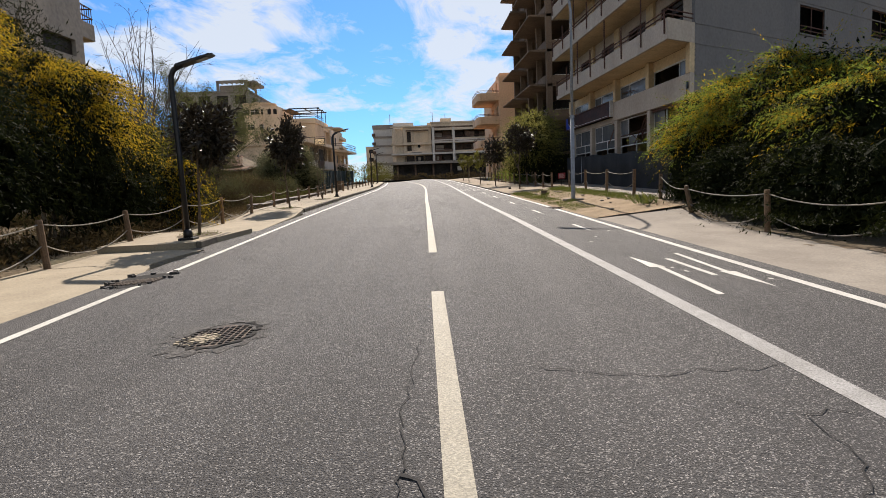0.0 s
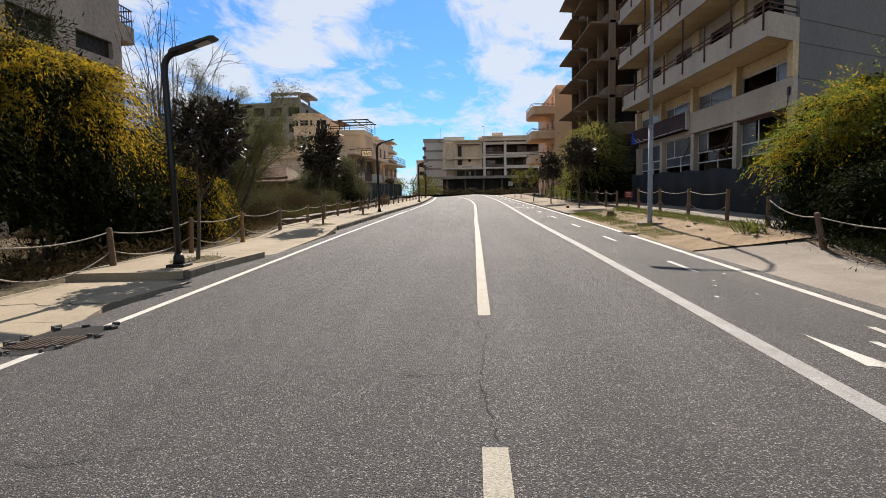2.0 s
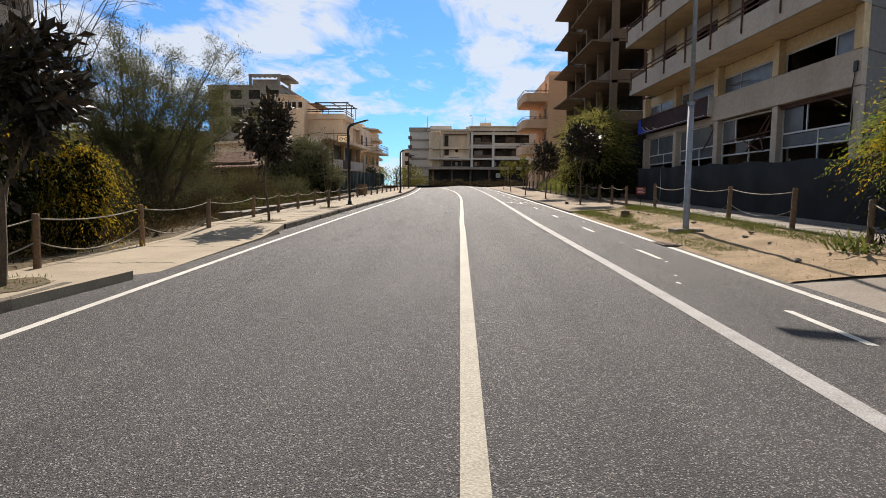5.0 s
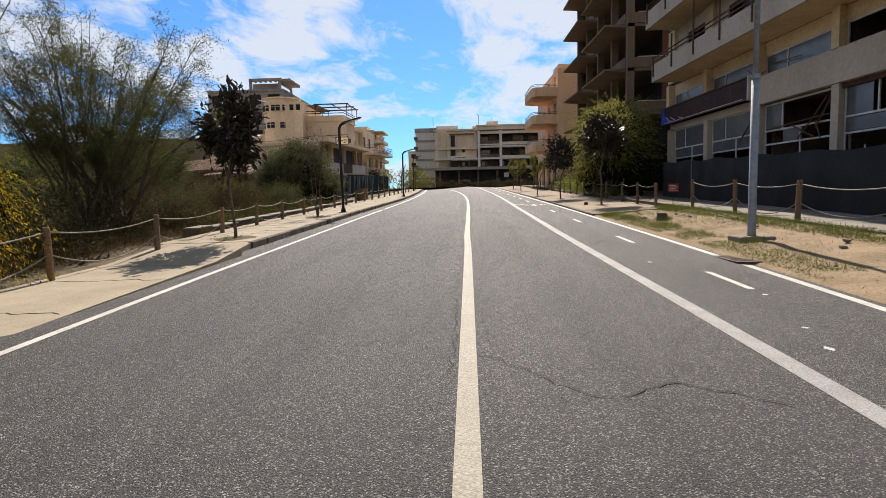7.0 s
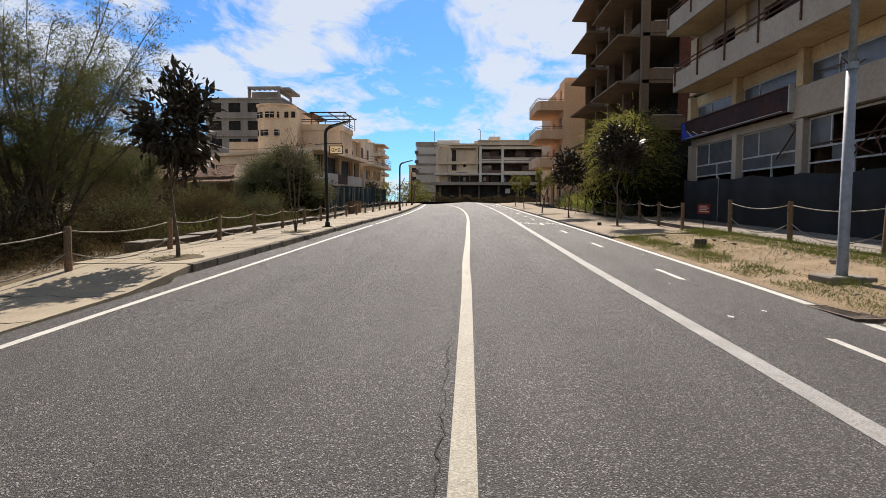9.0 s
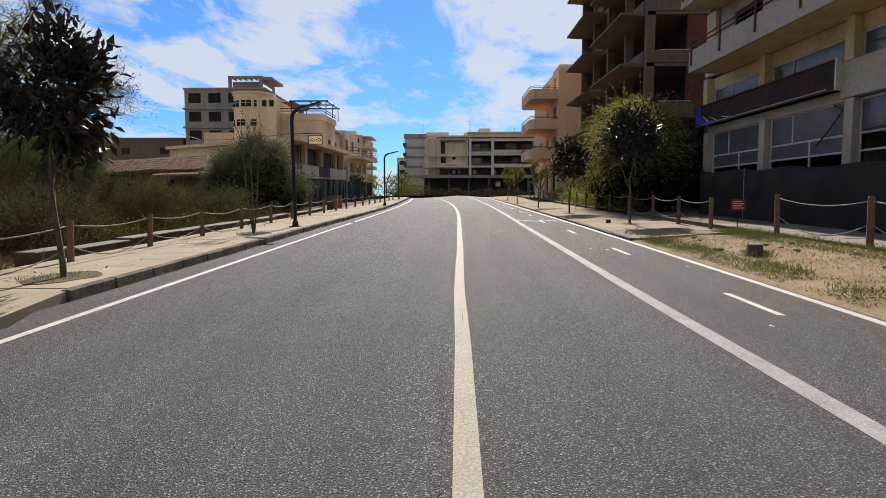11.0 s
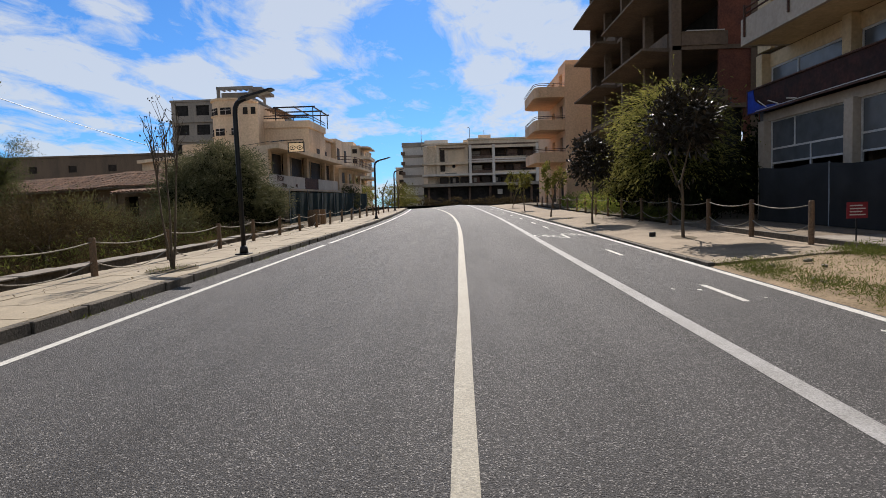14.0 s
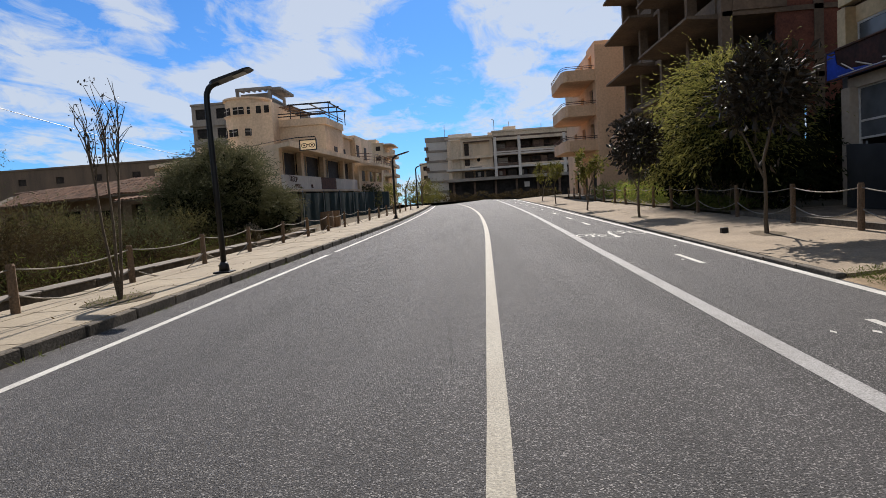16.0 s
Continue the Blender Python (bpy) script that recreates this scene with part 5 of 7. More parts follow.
for y, z in ((74.6, 5.15), (79.6, 5.3)):
    xw = -13.4 if y < 78 else -13.9
    w = part("upper_window", boxes((xw - 0.02, xw + 0.03, y, y + 1.1, z, z + 1.05)), BROWNGLASS, cb, shear=True)
    part("sill", boxes((xw, xw + 0.1, y - 0.1, y + 1.2, z - 0.1, z)), CREAM, w, shear=True)
part("wall_vent", boxes((-18.0, -17.2, 71.8, 71.85, 5.9, 6.2)), BROWNGLASS, cb, shear=True)
for x in (-16.4, -13.0):
    for y in (72.2, 75.0, 77.8):
        bm = bmesh.new()
        tube(bm, [(x, y, 8.4), (x, y, 9.75)], 0.045, sides=5)
        part("pergola_post", bm, BLACK, cb, "thin dark steel post", shear=True)
for a, b in [((-16.6, y), (-12.8, y)) for y in (72.2, 75.0, 77.8)] + [((x, 72.0), (x, 78.0)) for x in (-16.4, -14.7, -13.0)]:
    bm = bmesh.new()
    tube(bm, [(a[0], a[1], 9.75), (b[0], b[1], 9.75)], 0.07, sides=5)
    part("pergola_beam", bm, BLACK, cb, "dark steel beam", shear=True)
for i in range(9):
    bm = bmesh.new()
    tube(bm, [(-18.4, 72.3 + i * 0.7, 9.62 - 0.02 * i), (-16.2, 72.3 + i * 0.7, 9.68)], 0.06, sides=4)
    part("pergola_slat", bm, WOOD, cb, "weathered wooden slat", shear=True)
for z in (8.75, 8.98):
    bm = bmesh.new()
    tube(bm, [(-18.5, 71.9, z), (-13.3, 71.9, z), (-13.3, 78.0, z)], 0.045, sides=5)
    part("terrace_rail", bm, BLACK, cb, shear=True)
# round stair tower
RX, RY, RR = -20.1, 72.2, 1.9
bm = bmesh.new()
bmesh.ops.create_cone(bm, cap_ends=True, segments=64, radius1=RR, radius2=RR, depth=10.7, matrix=Matrix.Translation((RX, RY, 4.95)))
part("stair_tower", bm, CREAM, cb, "rounded cream stair tower", shear=True, smooth=False)
part("tower_block", boxes((RX, -17.4, RY - 1.75, RY + 6.0, -0.4, 9.9)), CREAM, cb, shear=True)
bm = bmesh.new()
bmesh.ops.create_cone(bm, cap_ends=True, segments=64, radius1=RR + 0.15, radius2=RR + 0.15, depth=0.16, matrix=Matrix.Translation((RX, RY, 10.35)))
part("tower_cap", bm, CREAM, cb, shear=True)
for z, angles in ((9.0, (-2.95, -2.3, -1.62, -1.08, -0.68)), (7.2, (-2.95, -2.62, -1.95, -1.15))):
    for a in angles:
        wide = 0.30 if a in (-2.95, -2.62, -0.68, -1.08) else 0.46
        turn = pose(*(Vector((RX, RY)) + Vector((math.cos(a), math.sin(a))) * (RR - 0.02)), 0, 0, 0, math.degrees(a) + 90)
        bm = boxes((-wide, wide, -0.07, 0.05, z, z + 0.6))
        bmesh.ops.transform(bm, matrix=turn, verts=bm.verts)
        w = part("stair_window", bm, DARKIN, cb, shear=True)
        bm = boxes((-wide - 0.08, wide + 0.08, -0.13, 0.02, z - 0.1, z - 0.02))
        bmesh.ops.transform(bm, matrix=turn, verts=bm.verts)
        part("sill", bm, CREAM, w, shear=True)
        bm = boxes((-0.02, 0.02, -0.085, -0.072, z, z + 0.6), (-wide, wide, -0.085, -0.072, z + 0.36, z + 0.4))
        bmesh.ops.transform(bm, matrix=turn, verts=bm.verts)
        part("window_frame", bm, PALE, w, shear=True)
for x in (-18.5, -17.8):
    part("tower_window", boxes((x - 0.2, x + 0.2, RY - 1.81, RY - 1.75, 9.0, 9.6)), DARKIN, cb, shear=True)
part("lean_to", boxes((-26.0, -20.5, 74.0, 80.0, -0.4, 6.9)), CREAM, cb, shear=True)

# second house in the row: shops below, a railed balcony, and a set-back upper wall
h2 = thing("balcony_house", (-11.9, 77.2, climb(77.2)), "cream house with a railed balcony over a shuttered shop", "building")
part("near_wall", boxes((-18.0, -11.9, 77.2, 77.5, -0.5, 4.45)), CREAM, h2, shear=True)
part("upper_wall", boxes((-18.0, -13.4, 83.3, 92.0, 4.7, 8.0)), CREAM, h2, shear=True)
bm = bmesh.new()
wall_with_holes(bm, "x", -12.2, 0.3, 77.5, 90.0, -0.5, 4.45, [(78.6, 81.4, -0.4, 2.0), (82.4, 85.4, -0.4, 2.0), (86.2, 89.2, -0.4, 2.0), (78.6, 81.4, 3.0, 4.1), (82.4, 85.4, 3.0, 4.1), (86.2, 89.2, 3.0, 4.1)])
part("street_wall", bm, CREAM, h2, shear=True)
part("shaded_rooms", boxes((-13.4, -13.2, 77.5, 90.0, -0.5, 4.4)), DARKIN, h2, shear=True)
part("balcony_slab", prisms(([(-12.2, 77.2), (-10.9, 78.0), (-10.5, 80.0), (-10.5, 90.0), (-12.2, 90.0)], 4.45, 4.7)), CREAM, h2, shear=True)
edge = [(-12.1, 77.3), (-10.95, 78.1), (-10.55, 80.0), (-10.55, 90.0)]
for z in (5.0, 5.3, 5.6):
    bm = bmesh.new()
    tube(bm, [(x, y, z) for x, y in edge], 0.03, sides=4)
    part("balcony_rail", bm, RAILM, h2, "rusty rail", shear=True)
for k in range(13):
    bm = bmesh.new()
    tube(bm, [(-10.55, 78.6 + k * 0.95, 4.7), (-10.55, 78.6 + k * 0.95, 5.62)], 0.025, sides=4)
    part("rail_post", bm, RAILM, h2, shear=True)
sg2 = part("sign_board", boxes((-11.92, -11.84, 79.2, 83.0, 2.3, 2.85)), CREAM, h2, "small faded shop board", shear=True)
for k in range(5):
    part("sign_bar", boxes((-11.84, -11.825, 80.0 + k * 0.42, 80.3 + k * 0.42, 2.45, 2.7)), RAILM, sg2, "worn brown lettering", shear=True)
for y in (82.2, 86.0):
    w = part("upper_window", boxes((-13.42, -13.37, y + 1.5, y + 2.7, 5.6, 7.0)), BROWNGLASS, h2, shear=True)

# lettering on the sign band
for word, y, z, s in (("TREOP", 57.9, 2.72, 0.50), ("OPTICA", 58.9, 2.33, 0.34), ("MR", 62.2, 2.33, 0.34)):
    cu = bpy.data.curves.new("sign_word", "FONT")
    cu.body, cu.size, cu.extrude = word, s, 0.01
    me = bpy.data.meshes.new_from_object(new("word_source", cu))
    bpy.data.objects.remove(bpy.data.objects["word_source"])
    ob = link("sign_word", me, RAILM, cb, "worn brown capital letters")
    ob.matrix_basis = pose(CX + 0.16, y, z + climb(y), 90, 0, 90)
SY = 56.4
sgn = thing("hanging_sign", (-10.0, SY, climb(SY) + 4.4), "small flat shop sign with a pair of spectacles on a bracket", "sign")
part("panel", boxes((-10.6, -9.68, SY, SY + 0.02, 4.42, 4.95)), ACRYL, sgn, shear=True)
bm = bmesh.new()
frame_of(bm, "y", SY - 0.06, -10.66, -9.62, 4.37, 5.0, 0.05, 0.1)
part("panel_frame", bm, BLACK, sgn, shear=True)
for c in (-10.37, -9.91):
    bm = bmesh.new()
    tube(bm, [(c + 0.17 * math.cos(q * 0.5236), SY - 0.02, 4.66 + 0.12 * math.sin(q * 0.5236)) for q in range(13)], 0.022, sides=5, cap=False)
    part("spectacle_rim", bm, BLACK, sgn, shear=True)
    part("eye_dot", boxes((c - 0.05, c + 0.05, SY - 0.016, SY - 0.008, 4.62, 4.7)), BLACK, sgn, shear=True)
part("spectacle_bridge", boxes((-10.2, -10.08, SY - 0.03, SY - 0.01, 4.68, 4.72)), BLACK, sgn, shear=True)
bm = bmesh.new()
tube(bm, [(-12.0, SY + 0.8, 5.15), (-10.9, SY + 0.05, 5.15), (-9.7, SY + 0.05, 5.15), (-9.7, SY + 0.05, 4.98)], 0.03, sides=5)
part("bracket", bm, BLACK, sgn, shear=True)

# green cloth fence before it
gf = thing("screen_fence", (CX + 1.4, 60, climb(60)), "low fence of dark green cloth before the shops", "fence")
bm = bmesh.new()
rows = [[bm.verts.new((CX + 1.3 + 0.03 * math.sin(i * 1.7) + dx, 56.5 + i * 0.6, z)) for dx, z in ((0, -0.1), (0, 1.9), (0.02, 1.9), (0.02, -0.1))] for i in range(52)]
for a, b in zip(rows, rows[1:]):
    for k in range(3):
        bm.faces.new((a[k], a[k + 1], b[k + 1], b[k]))
part("cloth", bm, CLOTHG, gf, shear=True)
for i in range(8):
    bm = bmesh.new()
    tube(bm, [(CX + 1.35, 56.6 + i * 4.3, -0.2), (CX + 1.35, 56.6 + i * 4.3, 2.05)], 0.03, sides=6)
    part("fence_pole", bm, GALV, gf, shear=True)


# ---------------------------------------------------------------- plain blocks with storeys


def block(name, x0, x1, y0, y1, z0, h, storeys, mat_w, label, face="y", cols=5, win=(1.2, 1.3), pane=None, balcony=False, shear=False, base=0.0, both=True, mat_b=None):
    """A block with rows of deep windows on its near side and on the side to the street."""
    e = thing(name, (x0, y0, z0 + (climb(y0) if shear else 0)), label, "building")
    st = h / storeys
    street = x1 if x1 < 0 else x0
    holes_n, holes_s = [], []
    for s in range(storeys):
        z = z0 + s * st
        for c in range(cols):
            w = (x1 - x0) / cols
            holes_n.append((x0 + c * w + w / 2 - win[0] / 2, x0 + c * w + w / 2 + win[0] / 2, z + st * 0.3, z + st * 0.3 + min(win[1], st * 0.6)))
        for c in range(cols):
            w = (y1 - y0 - 0.5) / cols
            holes_s.append((y0 + 0.4 + c * w + w / 2 - win[0] / 2, y0 + 0.4 + c * w + w / 2 + win[0] / 2, z + st * 0.3, z + st * 0.3 + min(win[1], st * 0.6)))
    bm = bmesh.new()
    wall_with_holes(bm, "y", y0, 0.3, x0, x1, z0, z0 + h, holes_n)
    part("near_wall", bm, mat_w, e, shear=shear)
    bm = bmesh.new()
    wall_with_holes(bm, "x", street - (0.3 if x1 < 0 else 0), 0.3, y0 + 0.3, y1, z0, z0 + h, holes_s)
    part("street_wall", bm, mat_w, e, shear=shear)
    # near-black block stands for the shade in the rooms
    part("shaded_rooms", boxes((x0 + 0.35, x1 - 0.35, y0 + 0.5, y1, z0, z0 + h - 0.05)), DARKIN, e, shear=shear)
    part("roof", boxes((x0 - 0.15, x1 + 0.15, y0 - 0.15, y1, z0 + h, z0 + h + 0.35)), mat_b or mat_w, e, shear=shear)
    for a, b, c, d in holes_n:
        w = part("window", boxes((a, b, y0 + 0.2, y0 + 0.22, c, d)), pane or BROWNGLASS, e, shear=shear)
    for a, b, c, d in holes_s:
        w = part("window", boxes((street + (-0.22 if x1 < 0 else 0.2), street + (-0.2 if x1 < 0 else 0.22), a, b, c, d)), pane or BROWNGLASS, e, shear=shear)
    if balcony:
        for s in range(1, storeys):
            z = z0 + s * st
            xo = street + (1.4 if x1 < 0 else -1.4)
            part("balcony", boxes((min(street, xo), max(street, xo), y0 + 0.5, y0 + (y1 - y0) * 0.8, z - 0.2, z + 0.75)), mat_b or mat_w, e, shear=shear)
    return e


gbk = block("grey_block", -49.6, -35.0, 119.0, 145.0, 3.0, 20.0, 6, DULL, "grey-brown concrete block with broken dark windows", cols=4, win=(2.3, 1.75), pane=DARKIN)
for k in range(1, 6):
    part("floor_band", boxes((-49.9, -35.0, 118.7, 119.0, 3.0 + k * 3.333 - 0.2, 3.0 + k * 3.333 + 0.12)), DULL, gbk)
gb = thing("roof_pergola", (-41, 120, 23.4), "row of concrete fins over a flat roof", "pergola")
part("beam", boxes((-41.5, -35.2, 118.9, 119.4, 24.9, 25.4)), DULL, gb)
part("rear_wall", boxes((-41.5, -36.0, 121.0, 121.3, 23.2, 24.8)), DULL, gb)
part("post", boxes((-41.5, -41.0, 119.0, 119.4, 23.2, 24.9)), DULL, gb)
part("post", boxes((-35.9, -35.4, 119.0, 119.4, 23.2, 24.9)), DULL, gb)
for i in range(6):
    part("fin", boxes((-41.0 + i * 1.0, -40.7 + i * 1.0, 119.4, 121.0, 25.0, 25.4)), DULL, gb)
for i in range(9):
    part("fin", boxes((-35.8, -33.8, 119.8 + i * 0.78, 120.1 + i * 0.78, 24.9, 25.4)), DULL, gb)
part("side_beam", boxes((-36.0, -35.6, 119.4, 127.0, 24.5, 24.9)), DULL, gb)
part("side_post", boxes((-36.0, -35.6, 126.5, 127.0, 23.2, 24.5)), DULL, gb)
block("flat_roofed_house", -104.0, -52.0, 123.0, 140.0, 3.0, 11.6, 3, CONC, "low dark grey house with a flat roof", cols=7, win=(1.6, 1.2))
ab = block("apartment_block", -43.5, -33.5, 214.0, 240.0, 3.2, 23.2, 7, CREAM, "cream apartment block with stacked rounded balconies", cols=3, win=(1.6, 1.5))
for k in range(1, 8):
    z = 3.2 + k * 23.2 / 7
    part("balcony", prisms(([(-33.8, 213.6), (-32.0, 213.0), (-30.6, 213.6), (-30.0, 215.2), (-30.0, 226.0), (-33.8, 226.0)], z - 1.1 if k < 7 else z - 0.5, z - 0.1)), CREAM, ab, "rounded cream balcony")
part("roof_house", boxes((-41.0, -36.0, 216.0, 222.0, 26.7, 28.3)), CREAM, ab)
twh = block("tall_white_house", -36.0, -17.0, 18.5, 30.0, -0.5, 14.2, 4, DULL, "pale grey house with a railed corner balcony", cols=3, win=(2.5, 0.8), shear=True)
part("balcony", boxes((-18.4, -17.05, 30.0, 31.2, 9.9, 10.7)), DULL, twh, "grey corner balcony")
part("balcony_soffit", boxes((-18.35, -17.1, 30.0, 31.15, 9.86, 9.9)), SOFFIT, twh, "ochre underside")
for z in (11.0, 11.5):
    part("balcony_rail", boxes((-17.13, -17.08, 30.0, 31.2, z, z + 0.05)), RAILM, twh)
    part("balcony_rail", boxes((-18.4, -17.13, 31.12, 31.17, z, z + 0.05)), RAILM, twh)
for k in range(6):
    part("baluster", boxes((-17.12, -17.09, 30.1 + k * 0.2, 30.13 + k * 0.2, 10.7, 11.5)), RAILM, twh)
gs = block("grey_slab_block", -14.5, -8.6, 170.0, 190.0, 3.2, 17.2, 5, SLABGREY, "pale grey slab block with horizontal bands", cols=1, win=(0.1, 0.1))
for k in range(5):
    part("floor_band", boxes((-14.6, -8.5, 169.8, 170.0, 7.2 + k * 2.6, 7.75 + k * 2.6)), DULL, gs, "dark grey floor band")
part("roof_band", boxes((-14.7, -8.5, 169.8, 170.0, 20.2, 21.4)), DULL, gs)
for k in range(5):
    part("balcony", boxes((-14.9, -13.9, 169.3, 169.8, 7.75 + k * 2.6, 8.6 + k * 2.6)), DEEPBROWN, gs)
block("tall_thin_block", -20.8, -17.2, 210.0, 225.0, 3.2, 15.0, 5, CREAM, "narrow cream block far down the street", cols=1, win=(1.6, 1.4))

# the long front at the end of the street: a plain left wing, and a right wing of open balconies between piers
fb = thing("corner_block", (0, 160, 3.2), "long four-storey block with deep dark balconies and shops at the bottom", "building")
part("wing_wall", boxes((-7.6, 2.3, 160.6, 178.0, 9.0, 19.2)), TAN, fb, "stained tan rendered wall")
part("turned_wall", prisms(([(-5.2, 160.2), (-5.2, 164.0), (-8.7, 168.0), (-8.7, 163.6)], 9.0, 19.3)), TAN, fb)
part("wing_frame", boxes((-5.3, -4.7, 160.0, 160.6, 11.6, 19.3), (1.7, 2.4, 160.0, 160.6, 11.6, 19.3), (-4.7, 1.7, 160.0, 160.6, 18.6, 19.3)), TAN, fb)
part("wing_ledge", boxes((-8.8, 2.4, 159.5, 160.6, 14.5, 14.95)), TAN, fb)
part("wing_cornice", boxes((-8.9, 2.4, 159.4, 160.0, 19.3, 19.7)), TAN, fb)
part("dark_strip", boxes((-4.6, 1.6, 159.97, 160.0, 18.3, 18.58)), DEEPBROWN, fb, "dark strip under the cornice")
part("wing_balcony", boxes((-4.4, 2.3, 159.0, 160.6, 11.5, 12.75)), TAN, fb)
part("wing_balcony_gap", boxes((-3.3, -0.4, 158.96, 159.0, 11.9, 12.45)), DULL, fb)
for x, z, w, h in ((-4.4, 15.3, 1.1, 2.9), (-4.4, 12.9, 1.2, 1.5), (-7.8, 15.2, 0.7, 2.6), (-7.8, 12.4, 0.7, 1.9)):
    y = 160.55 if x > -5 else 162.9
    wd = part("window", boxes((x, x + w, y, y + 0.1, z, z + h)), BROWNGLASS, fb)
    part("window_frame", boxes((x - 0.12, x, y - 0.1, y + 0.05, z, z + h), (x + w, x + w + 0.12, y - 0.1, y + 0.05, z, z + h)), TAN, wd)
part("paler_panel", boxes((-2.4, 1.6, 160.55, 160.6, 15.2, 18.3)), CREAM, fb, "paler cream panel")
bm = bmesh.new()
bmesh.ops.create_cone(bm, cap_ends=True, segments=20, radius1=0.42, radius2=0.42, depth=0.1, matrix=pose(-1.1, 160.55, 14.15, 90, 0, 0))
part("round_hole", bm, DARKIN, fb)
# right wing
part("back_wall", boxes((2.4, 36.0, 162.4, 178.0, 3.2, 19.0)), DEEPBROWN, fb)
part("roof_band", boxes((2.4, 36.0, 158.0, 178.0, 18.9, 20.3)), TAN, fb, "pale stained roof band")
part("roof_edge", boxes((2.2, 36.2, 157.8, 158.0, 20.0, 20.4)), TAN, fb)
part("dark_strip", boxes((2.6, 36.0, 157.97, 158.0, 18.75, 19.15)), DEEPBROWN, fb, "dark strip under the roof")
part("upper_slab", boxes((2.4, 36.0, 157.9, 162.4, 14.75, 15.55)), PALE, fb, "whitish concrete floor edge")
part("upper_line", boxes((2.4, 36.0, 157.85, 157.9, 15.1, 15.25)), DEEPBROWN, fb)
part("middle_slab", boxes((-8.8, 36.0, 157.9, 162.4, 11.65, 12.1)), PALE, fb, "whitish concrete floor edge")
part("lower_slab", boxes((-8.8, 36.0, 157.4, 162.4, 9.05, 9.75)), DULL, fb, "grey canopy over the shops")
rg = random.Random(17)
for i, x in enumerate((2.6, 8.2, 18.6, 29.0)):
    part("pier", boxes((x, x + 0.65, 157.8, 162.4, 9.7, 18.9)), PALE, fb, "whitish concrete pier")
    x1 = (8.2, 18.6, 29.0, 36.0)[i]
    for z0, z1 in ((15.55, 18.1), (12.1, 14.6)):
        part("lintel", boxes((x + 0.65, x1, 158.0, 158.4, z1, z1 + (0.8 if z1 > 15 else 0.15))), TAN, fb)
        part("balcony_parapet", boxes((x + 0.65, x1, 158.0, 158.2, z0, z0 + (0.45 if i else 0.7))), DEEPBROWN if i == 0 else TAN, fb)
        q = x + 0.9
        while q < x1 - 0.8:
            w = rg.uniform(1.2, 2.6)
            part("balcony_screen", boxes((q, min(q + w, x1 - 0.1), 160.2 + rg.uniform(-0.8, 0.8), 160.9, z0 + 0.05, z1 - rg.uniform(0.0, 0.5))), rg.choice((DEEPBROWN, BROWNGLASS, DULL, RAILM, BROWNGLASS)), fb, "brown screen on a balcony")
            q += w + rg.uniform(0.1, 0.6)
        bm = bmesh.new()
        tube(bm, [(x + 0.65, 158.05, z0 + 1.0), (x1, 158.05, z0 + 1.0)], 0.05, sides=4)
        part("balcony_rail", bm, RAILM, fb)
# mezzanine and shops
for k in range(16):
    x = -4.6 + k * 2.55
    w = part("shop_pane", boxes((x, x + 2.1, 159.4, 159.5, 9.95, 11.4)), (BROWNGLASS, DARKIN, BROWNGLASS, RAILM)[k % 4], fb)
    if k % 2:
        part("window_frame", boxes((x + 0.6, x + 1.3, 159.3, 159.4, 10.1, 11.1)), DULL, w)
# one near-black face paints the shade behind the shop fronts
part("shop_front", boxes((-8.6, 35.4, 160.2, 160.5, 3.2, 9.05)), DARKIN, fb, "empty shop fronts, near-black for the shade inside")
for k in range(9):
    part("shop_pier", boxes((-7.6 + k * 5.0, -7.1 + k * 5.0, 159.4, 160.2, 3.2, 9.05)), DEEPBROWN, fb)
part("lit_sign", boxes((9.4, 10.6, 159.3, 159.4, 7.0, 8.2)), PALE, fb, "small pale shop notice")
for x0, x1, y0, z0, z1 in ((5.2, 8.2, 163.0, 20.3, 21.9), (8.4, 10.4, 164.0, 20.3, 21.1), (1.4, 5.0, 164.0, 20.3, 20.9), (-8.6, -2.6, 168.0, 19.6, 21.6)):
    part("roof_hut", boxes((x0, x1, y0, y0 + 5.0, z0, z1)), SLABGREY if x0 < -5 else TAN, fb)
for x, y, h in ((2.9, 158.4, 2.9), (-9.4, 168.4, 4.2), (6.6, 164.0, 3.2), (14.0, 160.0, 1.6)):
    bm = bmesh.new()
    tube(bm, [(x, y, 19.2), (x, y, 20.0 + h)] + ([(x - 0.3, y, 20.25 + h), (x - 0.6, y, 20.1 + h)] if x == 2.9 else []), 0.06, sides=6)
    part("roof_mast", bm, DULL, fb)

# ---------------------------------------------------------------- tiled hut in the field
HM = pose(-16.9, 53.2, climb(53.2) - 0.02, 0, 0, -22)       # its front turns a little to the street
ht = thing("tiled_hut", tuple(HM @ Vector((-9, 2, -0.5))), "low brown hut with a sagging clay-tile roof", "hut")


def hut_part(name, bm, material, parent=None, label=""):
    bmesh.ops.transform(bm, matrix=HM, verts=bm.verts)
    return part(name, bm, material, parent or ht, label)


bm = bmesh.new()
wall_with_holes(bm, "y", 0.85, 0.3, -19.0, -0.8, -0.8, 2.9, [(-18.2, -16.8, -0.4, 1.9), (-15.4, -13.9, -0.4, 1.9), (-11.8, -9.6, -0.4, 1.9), (-8.2, -6.6, 0.5, 1.8), (-4.6, -3.4, -0.4, 2.0)])
hut_part("front_wall", bm, HUTWALL, label="ochre-brown plastered wall")
hut_part("street_wall", boxes((-1.1, -0.8, 1.15, 4.2, -0.8, 2.6)), HUTWALL)
hut_part("end_wall", boxes((-19.3, -19.0, 0.85, 5.0, -0.8, 2.6)), HUTWALL)
